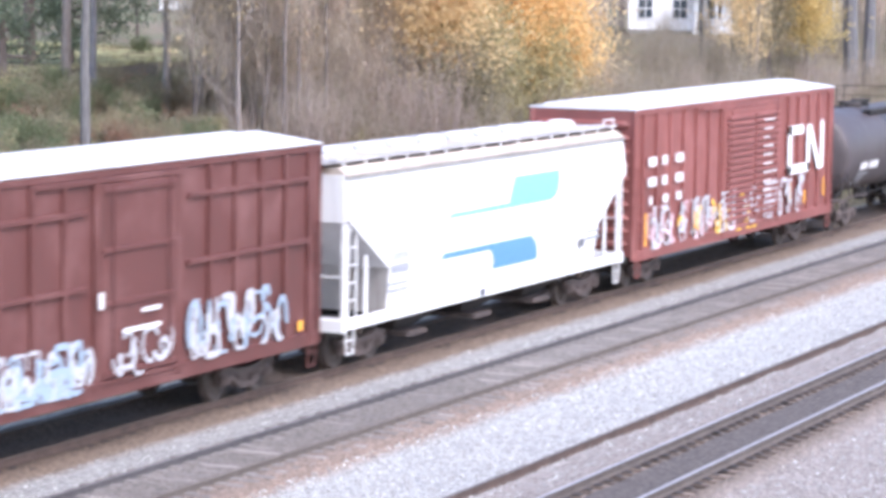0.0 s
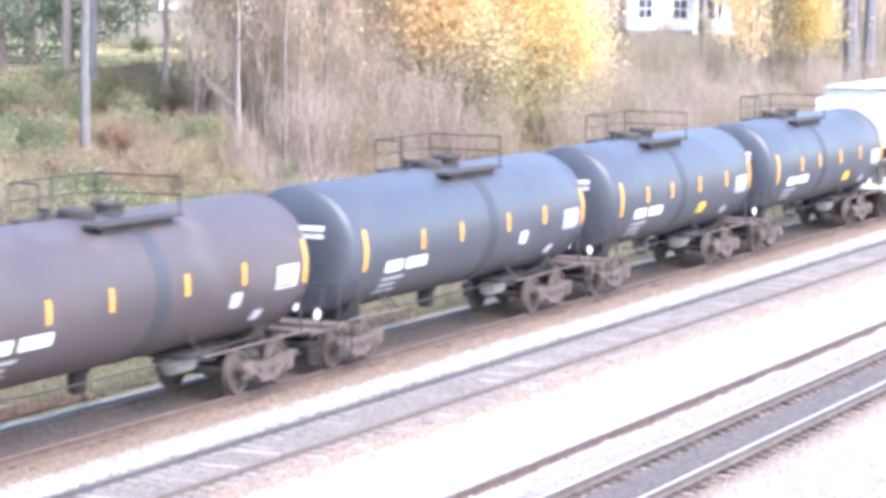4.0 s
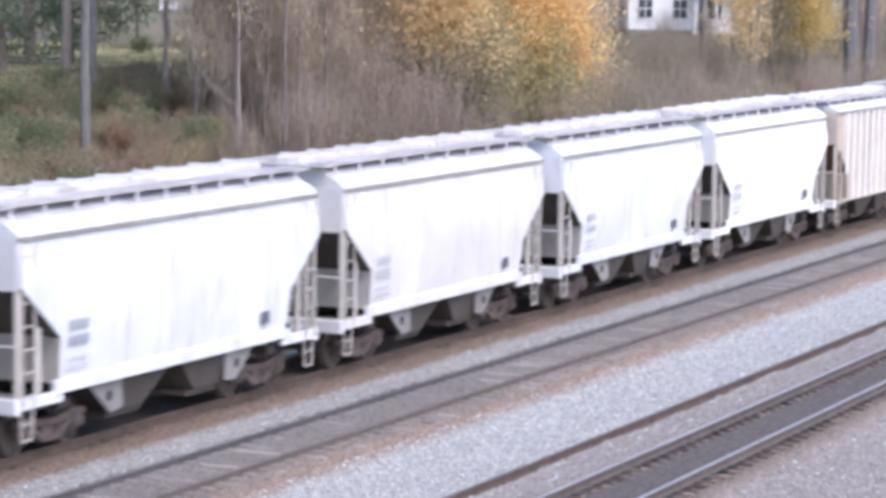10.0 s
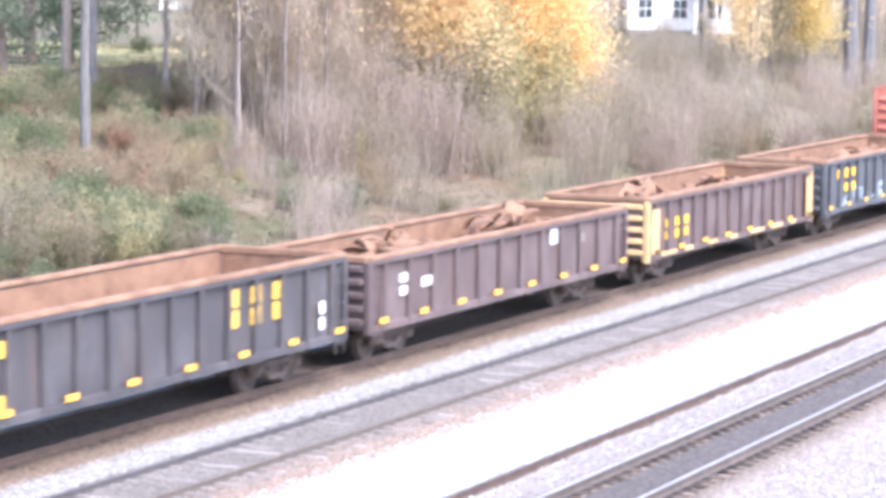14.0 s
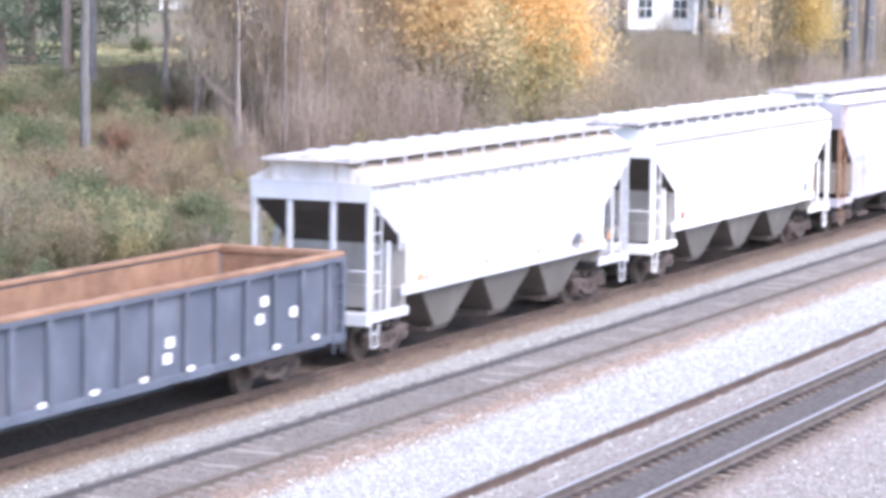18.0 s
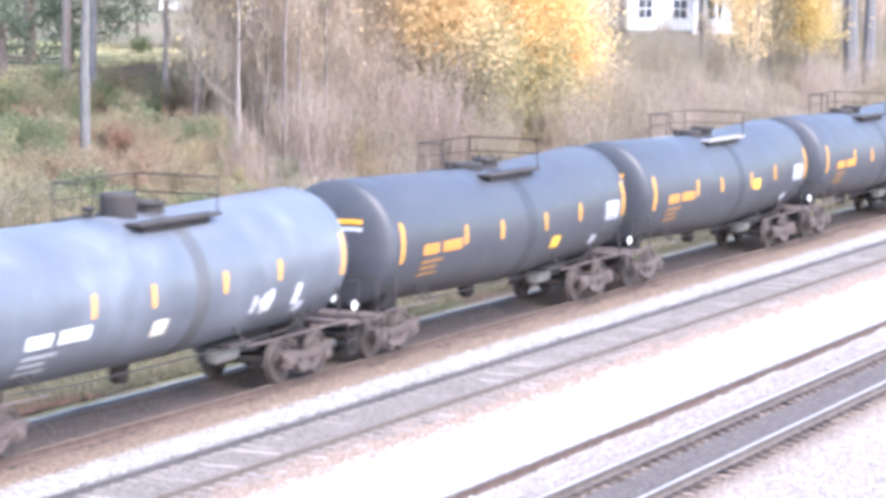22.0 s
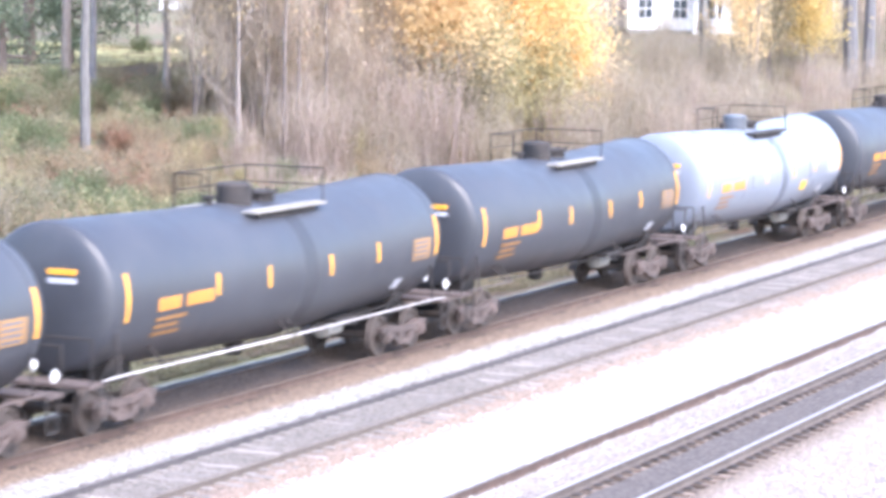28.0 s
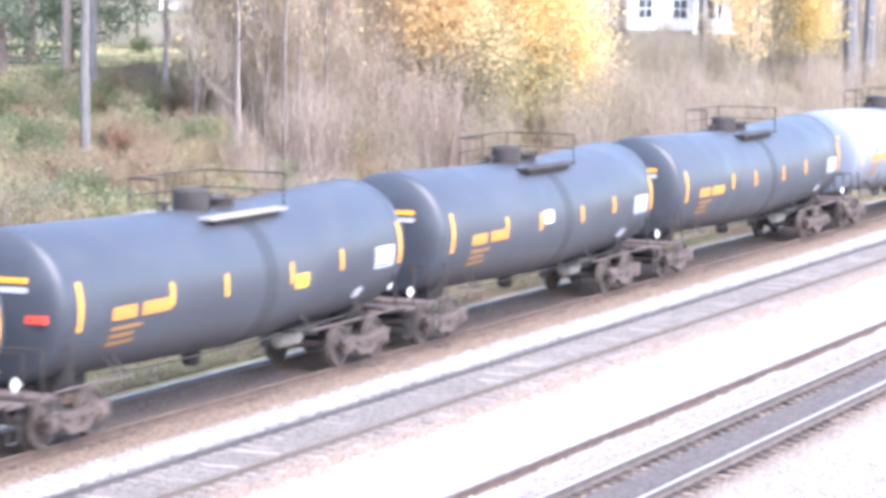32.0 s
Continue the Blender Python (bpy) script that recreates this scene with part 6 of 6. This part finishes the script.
# golden maples with yellow-green saplings below them
MAPLES = [("broad maple in golden autumn leaf", 105.0, 47.0, 8.2, PALE_GOLD_LEAF, 15000, 0.3, 0.34), ("golden maple on a dark forking trunk", 111.1, 46.6, 8.6, GOLD_LEAF, 17000, 0.3, 0.38), ("maple with thinning pale gold leaves", 115.4, 46.2, 7.4, GOLD_LEAF, 13000, 0.25, 0.32),
          ("maple in pale gold leaf behind the others", 116.0, 49.6, 9.0, PALE_GOLD_LEAF, 13000, 0.2, 0.36), ("maple in pale gold leaf behind the others", 109.6, 49.8, 9.0, PALE_GOLD_LEAF, 13000, 0.25, 0.34),
          ("young tree with yellow-green leaves", 107.7, 46.2, 4.6, LIME_LEAF, 9000, 0.12, 0.36), ("young tree with yellow-green leaves", 112.6, 45.7, 4.2, LIME_LEAF, 8000, 0.12, 0.36),
          ("half-bare young tree with pale gold leaves", 119.6, 46.2, 5.2, PALE_GOLD_LEAF, 2500, 0.15, 0.3), ("young tree with olive leaves", 104.0, 45.6, 3.4, OLIVE_LEAF, 6000, 0.1, 0.4),
          ("young tree with pale yellow autumn leaves", 163.0, 49.4, 6.6, YELLOW_LEAF, 10000, 0.3, 0.26), ("half-bare tree with pale gold leaves", 154.0, 50.0, 8.0, PALE_GOLD_LEAF, 5500, 0.2, 0.28),
          ("half-bare tree with olive leaves", 160.6, 51.0, 8.0, OLIVE_LEAF, 7000, 0.15, 0.28)]
for k, (text, x, y, hgt, mat, n, low, wide) in enumerate(MAPLES):
    place(tree("tree", text, hgt, 0.075, BARK_DARK, mat, n, 3 + 10 * k, (low, 1.0), wide, 0.09, 0.01, 300, loose=0.7, clump=6), x, y)
PINES = [("green pine with drooping boughs on a slanting trunk", 104.9, 66.3, 15, 0.29, -0.07, 0.06), ("green pine with drooping boughs", 97.0, 62.6, 14, 0.26, 0.0, 0.06), ("green pine standing behind the others", 108.6, 66.6, 14, 0.22, 0.0, 0.06)]
for k, (text, x, y, hgt, rr, lean, low) in enumerate(PINES):
    place(tree("pine_tree", text, hgt, rr, BARK_DARK, PINE_LEAF, 24000, 7 + k, (low, 1.0), 0.27, 0.085, lean, 60, True, "pine tree"), x, y)

base_trees = [tree("tree", "leafless grey-brown tree with fine twigs", 9 + 1.5 * k, 0.06 + 0.013 * k, BARK_HAZE if k % 2 else BARK_DARK, (OLIVE_LEAF, OCHRE_LEAF, OLIVE_LEAF, PALE_GOLD_LEAF, RUST_LEAF)[k], (0, 900, 2200, 500, 700)[k], 20 + k, (0.06, 1.0), 0.27, 0.07, 0.02, 5400)
              for k in range(5)]
r = random.Random(77)
spots = [(98.5, 50.7), (99.7, 50.9), (100.2, 49.8), (111.9, 49.4), (118.4, 48.8), (162.6, 52.1), (150.0, 58.0)]
for _ in range(30):
    y = r.uniform(48, 58)
    spots.append((y / math.tan(radians(r.uniform(24.0, 28.3))), y))
for _ in range(10):
    y = r.uniform(60, 74)
    spots.append((y / math.tan(radians(r.uniform(25.6, 28.0))), y))
for _ in range(14):
    y = r.uniform(73, 96)
    spots.append((y / r.uniform(0.373, 0.39), y))
for _ in range(9):
    y = r.uniform(51.5, 58)
    spots.append((y / math.tan(radians(r.uniform(27.8, 29.0))), y))
for _ in range(12):
    y = r.uniform(48.5, 52)
    spots.append((y / math.tan(radians(r.uniform(25.4, 27.9))), y))
for _ in range(20):
    y = r.uniform(50, 57)
    spots.append((y / r.choice((r.uniform(0.27, 0.33), r.uniform(0.392, 0.405))), y))
while len(spots) < 205:
    y = 50 + 60 * r.random() ** 1.5
    x = y / math.tan(radians(r.uniform(13.5, 34.5)))
    # the lawn behind the first trunks and the views of the white houses stay open
    if (x < 122 and 58 < y < 90) or (y / x > 0.56 and y < 60) or 0.335 < y / x < 0.372 and y > 47 or 0.372 <= y / x < 0.392 and 47 < y < 72 or 0.535 < y / x < 0.572 and y > 62:
        continue
    spots.append((x, y))
for i, (x, y) in enumerate(spots):
    b = base_trees[i % 5]
    m = stand(b, x, y, r.uniform(0.75, 1.25), r.uniform(0, 360))
    if i < 5:
        b.matrix_basis = m
    else:
        copy_thing(b, m)


def shrub(label, height, material, leaves, stems, seed, leaf_size=0.06, spread=0.55, twig=None):
    r = random.Random(seed)
    sh = thing("shrub", label, "shrub", "shrubs on the bank")
    st, lv = Shape(), Shape()
    for k in range(stems):
        a, L = r.uniform(0, math.tau), height * r.uniform(0.55, 1.05)
        tip = Vector((math.cos(a) * L * spread * r.random(), math.sin(a) * L * spread * r.random(), L))
        mid = tip * 0.5 + Vector((r.gauss(0, 0.1), r.gauss(0, 0.1), 0.1))
        foot = Vector((r.gauss(0, 0.28), r.gauss(0, 0.28), 0)) * height * 0.6
        tip, mid = tip + foot, mid + foot
        st.tube((foot.x, foot.y, -0.1), mid, 0.013, 3, 0.009)
        blade(st, mid, tip, 0.009, r)
        for _ in range(9):
            q = mid.lerp(tip, r.uniform(-0.6, 1.0))
            blade(st, q, q + Vector((r.gauss(0, 0.28), r.gauss(0, 0.28), r.uniform(0.05, 0.6))) * height * 0.35, 0.006, r)
        for _ in range(leaves // stems):
            q = mid.lerp(tip, r.uniform(-0.7, 1.05))
            leaf(lv, q + Vector((r.gauss(0, 0.2), r.gauss(0, 0.2), r.gauss(0, 0.15))) * height * 0.45, leaf_size, r)
    part("twig_frame", st, twig or (TWIG_DUSK if stems > 40 else SHRUB_TWIG), sh)
    part("foliage", lv, material, sh)
    return sh


kinds = [shrub("green leafy shrub on the bank", 1.5, GREEN_LEAF, 2600, 26, 1, 0.05), shrub("brown-grey leafless shrub with dense twigs", 2.8, OLIVE_LEAF, 300, 60, 2, 0.05),
         shrub("olive and brown autumn shrub", 1.9, OLIVE_LEAF, 1600, 30, 3, 0.055), shrub("ochre autumn shrub on the bank", 2.2, OCHRE_LEAF, 1100, 36, 4, 0.05), shrub("bare twiggy shrub with a few leaves", 3.4, OLIVE_LEAF, 200, 64, 5, 0.05),
         shrub("low rust-red autumn shrub on the bank", 1.3, RUST_LEAF, 1800, 26, 6, 0.05), shrub("yellow-green shrub on the bank", 1.7, LIME_LEAF, 2000, 28, 7, 0.05)]
used = set()
# kind, x, y
fixed = [(6, 93.6, 54.6), (0, 95.2, 55.4), (2, 96.6, 56.6), (6, 94.8, 57.0), (0, 92.4, 55.2), (2, 97.4, 55.2), (0, 98.4, 56.2), (6, 96.2, 54.2), (2, 94.2, 56.2), (0, 91.6, 54.0), (3, 95.6, 53.4), (2, 90.2, 52.6), (0, 88.6, 52.2), (6, 87.2, 51.8), (2, 85.2, 50.2),
         (0, 83.4, 50.4), (2, 80.0, 50.2), (6, 78.6, 48.4), (0, 80.6, 46.6), (2, 82.2, 45.2), (5, 84.8, 49.0), (3, 86.4, 47.8), (0, 68.6, 42.6), (0, 69.4, 41.6), (0, 74.6, 42.2), (0, 75.4, 41.2), (0, 72.6, 41.4), (0, 70.8, 43.4), (0, 67.1, 41.9), (0, 71.5, 42.4), (0, 70.2, 40.6), (0, 85.4, 41.5), (0, 83.0, 42.5), (0, 66.0, 41.0), (0, 72.3, 43.0), (0, 73.8, 40.6), (5, 86.4, 56.2), (5, 88.4, 56.7), (5, 85.6, 54.6), (5, 84.4, 53.6), (5, 87.4, 55.2), (5, 76.4, 47.4), (5, 77.6, 47.2),
         (5, 99.4, 52.0), (5, 102.0, 53.4), (0, 92.6, 58.0), (0, 94.2, 58.4), (0, 96.4, 58.6), (0, 91.0, 57.6), (0, 95.4, 57.6), (6, 97.8, 50.6), (6, 100.6, 48.6), (6, 99.0, 49.4), (6, 87.0, 50.4), (6, 84.6, 47.6), (0, 89.6, 49.8), (6, 83.6, 46.0),
         (0, 74.6, 49.0), (0, 72.8, 48.8), (6, 86.0, 46.0), (0, 87.4, 45.0), (3, 112.4, 47.4), (3, 121.0, 46.4), (5, 128.0, 44.4), (5, 131.0, 44.0)]
for _ in range(95):
    y = r.uniform(39, 56)
    fixed.append((r.choice((1, 4, 4, 1, 2)), y / math.tan(radians(r.uniform(15.2, 21.8))), y))
for _ in range(44):
    y = r.uniform(46, 53)
    fixed.append((r.choice((1, 4, 1, 3, 6, 2)), y / math.tan(radians(r.uniform(25.6, 29.2))), y))
for _ in range(30):
    y = r.uniform(42, 51)
    fixed.append((r.choice((1, 1, 4, 2)), y / r.uniform(0.33, 0.395), y))
for _ in range(34):
    y = r.uniform(47, 64)
    fixed.append((7, y / r.uniform(0.335, 0.392), y))
for _ in range(60):
    y = r.uniform(43, 50)
    fixed.append((r.choice((1, 4, 4, 1, 3, 6)), y / math.tan(radians(r.uniform(22.5, 27.6))), y))
while len(fixed) < 440:
    y = 36.5 + 34 * r.random() ** 1.3
    x = y / math.tan(radians(r.uniform(13.8, 34.2)))
    left = y / x > 0.52
    if x < 122 and 58 < y < 90 and r.random() < 0.9 or left and r.random() < 0.15:
        continue
    golden = 0.395 < y / x < 0.47 and y > 42
    k = r.choices(range(7), (0.2, 0.6, 1, 2, 0.3, 0.3, 4) if golden else (1.6, 0.8, 3.0, 1.2, 0.2, 0.9, 1.0) if left else (0.1, 4, 1.6, 1.6, 4, 0.3, 0.6))[0]
    fixed.append((k, x, y))
rest = []
for k, x, y in fixed:
    if 0.335 < y / x < 0.392 and y > 52 and k != 7:
        continue
    low, bush = k == 7 or y / x > 0.52, k == 0 and y < 44 and x < 78
    k = 1 if k == 7 else k
    m = stand(kinds[k], x, y, r.uniform(0.75, 1.05) if bush else r.uniform(0.45, 0.8) if low else r.uniform(0.6, 1.25) if k else r.uniform(0.7, 1.0), r.uniform(0, 360))
    if k not in used:
        kinds[k].matrix_basis = m
        used.add(k)
    elif y > 50.5 or len(rest) > 170:
        rest.append((k, m)) if y > 50.5 else copy_thing(kinds[k], m)
    else:
        copy_thing(kinds[k], m)


def joined(items):
    """Many shrubs as one mesh, each keeping its own materials."""
    me, slots, co, faces, idx, n = bpy.data.meshes.new("brushwood"), [], [], [], [], 0
    for k, m in items:
        for ob in kinds[k].children:
            src = ob.data
            if src.materials[0] not in slots:
                slots.append(src.materials[0])
                me.materials.append(src.materials[0])
            v = np.empty(len(src.vertices) * 3, dtype=np.float32)
            src.vertices.foreach_get("co", v)
            w = np.array(m, dtype=np.float32)
            co.append(v.reshape(-1, 3) @ w[:3, :3].T + w[:3, 3])
            faces += [tuple(i + n for i in p.vertices) for p in src.polygons]
            idx += [slots.index(src.materials[0])] * len(src.polygons)
            n += len(src.vertices)
    me.from_pydata(np.concatenate(co).tolist(), [], faces)
    me.polygons.foreach_set("material_index", np.array(idx, dtype=np.int32))
    return me


# the open slope before the first trunks is covered knee-high in green, olive and rust
slope = random.Random(41)
for _ in range(240):
    y = slope.uniform(40, 57)
    x = y / math.tan(radians(slope.uniform(28.6, 34.2)))
    patch = noise.noise(Vector((x * 0.16, y * 0.16, 3.0)))
    k = slope.choice((5, 3, 2) if patch > 0.2 else (0, 0, 6, 2) if patch < 0.02 else (2, 2, 6, 0, 3))
    rest.append((k, stand(kinds[k], x, y, slope.uniform(0.5, 0.95), slope.uniform(0, 360))))
tagged(new("brushwood", joined(rest)), "tangled green, rust and grey-brown brushwood on the bank", "brushwood", kind="stuff")

# low growth: weeds, fallen leaves and grass over the whole bank
lv = Shape()
for _ in range(170000):
    y = 32.5 + 44 * r.random() ** 1.25
    x = y / math.tan(radians(r.uniform(13.8, 34.4)))
    a, d, tilt = r.uniform(0, math.tau), r.uniform(0.05, 0.11), r.uniform(-0.35, 0.35)
    p = Vector((x, y, ground_z(x, y) + r.uniform(0.03, 0.09)))
    u, w = Vector((math.cos(a), math.sin(a), tilt)) * d, Vector((-math.sin(a), math.cos(a), r.uniform(-0.35, 0.35))) * d * 0.5
    lv.add([tuple(p - u), tuple(p + w), tuple(p + u), tuple(p - w)], [(0, 1, 2, 3)])
tagged(part("undergrowth", lv, BRUSH), "brown, ochre and green autumn undergrowth covering the bank", "undergrowth", kind="stuff")
gr = Shape()
for _ in range(26000):
    y = 32.9 + 7.0 * r.random() ** 1.4
    x = y / math.tan(radians(r.uniform(13.8, 34.6)))
    z, hgt, a = ground_z(x, y), r.uniform(0.12, 0.4), r.uniform(0, 6.28)
    dx, dy = 0.02 * math.cos(a), 0.02 * math.sin(a)
    gr.add([(x - dx, y - dy, z - 0.05), (x + dx, y + dy, z - 0.05), (x + r.gauss(0, 0.12), y + r.gauss(0, 0.12), z + hgt)], [(0, 1, 2)])
tagged(part("grass", gr, DRY_GRASS), "rough green and straw-coloured grass beside the track", "grass", kind="stuff")

# mown lawn behind the first trunks
lawn, ln_, ll_, lb_ = shader("lawn_grass")
ll_.new(ramp(ln_, ll_, noise_tex(ln_, ll_, coords(ln_, ll_, spread=False), 1.2, 5.0), [(0.3, (0.27, 0.27, 0.11)), (0.7, (0.43, 0.4, 0.2))]), lb_.inputs["Base Color"])
lb_.inputs["Roughness"].default_value = 0.95
tagged(sheet("lawn", [92 + 2 * k for k in range(19)], [63 + 1.5 * k for k in range(15)], lambda x, y: ground_z(x, y) + 0.05, lawn), "yellow-green mown lawn at the top of the bank", "lawn", kind="structure")

# ---- houses behind the trees ----
SIDING = paint("white_siding", (0.8, 0.81, 0.83), (0.5, 0.5, 0.5), 0.2, 0.6, fade=0.03)
SHINGLE = paint("grey_shingles", (0.16, 0.16, 0.17), (0.1, 0.1, 0.1), 0.4, 0.9)
PANE, _n, _l, _b = shader("window_glass")
_b.inputs["Base Color"].default_value, _b.inputs["Roughness"].default_value, _b.inputs["IOR"].default_value = (0.06, 0.08, 0.1, 1), 0.08, 1.5


def house(label, x, y, turn, width, depth, eave, cols):
    hs = thing("house", label, "house", m=Matrix.Translation((x, y, bank_z(y) - 0.1)) @ Euler((0, 0, radians(turn))).to_matrix().to_4x4())
    w, d = width / 2, depth / 2
    part("foundation", Shape().box(-w - 0.05, w + 0.05, -d - 0.05, d + 0.05, -0.6, 0.4), GREY_DIRT, hs)
    for nm, bx in (("front_wall", (-w, w, -d, -d + 0.2)), ("back_wall", (-w, w, d - 0.2, d)), ("side_wall", (-w, -w + 0.2, -d + 0.2, d - 0.2)), ("side_wall", (w - 0.2, w, -d + 0.2, d - 0.2))):
        wl = part(nm, Shape().box(*bx, 0.4, eave), SIDING, hs)
        if nm == "front_wall":
            for k in range(int((eave - 0.4) / 0.22)):
                part("clapboard", Shape().slab([(-w, 0.42 + k * 0.22), (w, 0.42 + k * 0.22), (w, 0.6 + k * 0.22), (-w, 0.6 + k * 0.22)], -d - 0.02, -d), SIDING, wl)
    ring = [(-d - 0.4, eave), (d + 0.4, eave), (0.0, eave + depth * 0.42)]
    part("roof", Shape().prism(ring, -w - 0.3, w + 0.3), SHINGLE, hs)
    for c in range(cols):
        for z in (1.1, 3.9):
            if z + 1.5 > eave:
                continue
            cx = -w + width * (c + 0.5) / cols
            wn_ = part("window", Shape().cham(cx - 0.55, cx + 0.55, -d - 0.07, -d + 0.02, z, z + 1.45, 0.02), SIDING, hs)
            for a in (-0.46, 0.03):
                for zz in (z + 0.1, z + 0.76):
                    part("pane", Shape().box(cx + a, cx + a + 0.43, -d - 0.09, -d - 0.065, zz, zz + 0.58), PANE, wn_)
    part("porch_deck", Shape().box(w * 0.25, w + 0.8, -d - 2.0, -d - 0.06, 0.2, 0.35), SIDING, hs)
    for px in (w * 0.3, w * 0.7, w + 0.7):
        part("porch_post", Shape().box(px - 0.07, px + 0.07, -d - 1.95, -d - 1.8, 0.35, 2.7), SIDING, hs)
    part("porch_roof", Shape().add([(w * 0.2, -d - 2.2, 2.7), (w + 0.9, -d - 2.2, 2.7), (w + 0.9, -d - 0.02, 3.2), (w * 0.2, -d - 0.02, 3.2), (w * 0.2, -d - 2.2, 2.82), (w + 0.9, -d - 2.2, 2.82), (w + 0.9, -d - 0.02, 3.32), (w * 0.2, -d - 0.02, 3.32)],
                                   [(0, 3, 2, 1), (4, 5, 6, 7), (0, 1, 5, 4), (2, 3, 7, 6), (1, 2, 6, 5), (3, 0, 4, 7)]), SHINGLE, hs)
    return hs


house("white clapboard house with grey roof behind the trees", 188.0, 66.2, -70, 7.0, 8.0, 6.2, 3)
house("white house half hidden behind bare trees", 212.0, 116.0, -60, 9.0, 8.0, 6.0, 4)
house("small white house behind yellow trees", 208.0, 64.0, -72, 4.0, 5.0, 3.2, 2)

# ---- motion: the train runs by at about 21 m/s, its wheelsets turning ----
def run(t):
    """How far the train has come after t seconds."""
    return 21.2 * t + 0.01 * t * t


def motions():
    for ob, c in WAGONS:
        walk(ob, [(float(t), pose(c - run(t), TRAIN_Y, 0)) for t in range(0, 33, 2)])
    centre = {id(ob): c for ob, c in WAGONS}
    for ax, x, car in WHEELSETS:
        c = centre[id(car)] + x
        t0, t1 = max(0.0, (c - 125.0) / 21.5), min(32.0, (c - 32.0) / 21.3)
        if t1 < t0:
            continue
        rows, a, f0, f1 = [], 0.0, int(t0 * 30), int(t1 * 30)
        for k in range(f0, f1 + 1):
            rows.append((k / 30, pose(x, 0, WHEEL_R, 0, a, 0)))
            a -= 87.0
        if f0 > 0:
            rows.insert(0, (0.0, rows[0][1]))
        if f1 < 960:
            rows.append((32.0, rows[-1][1]))
        walk(ax, rows)


motions()
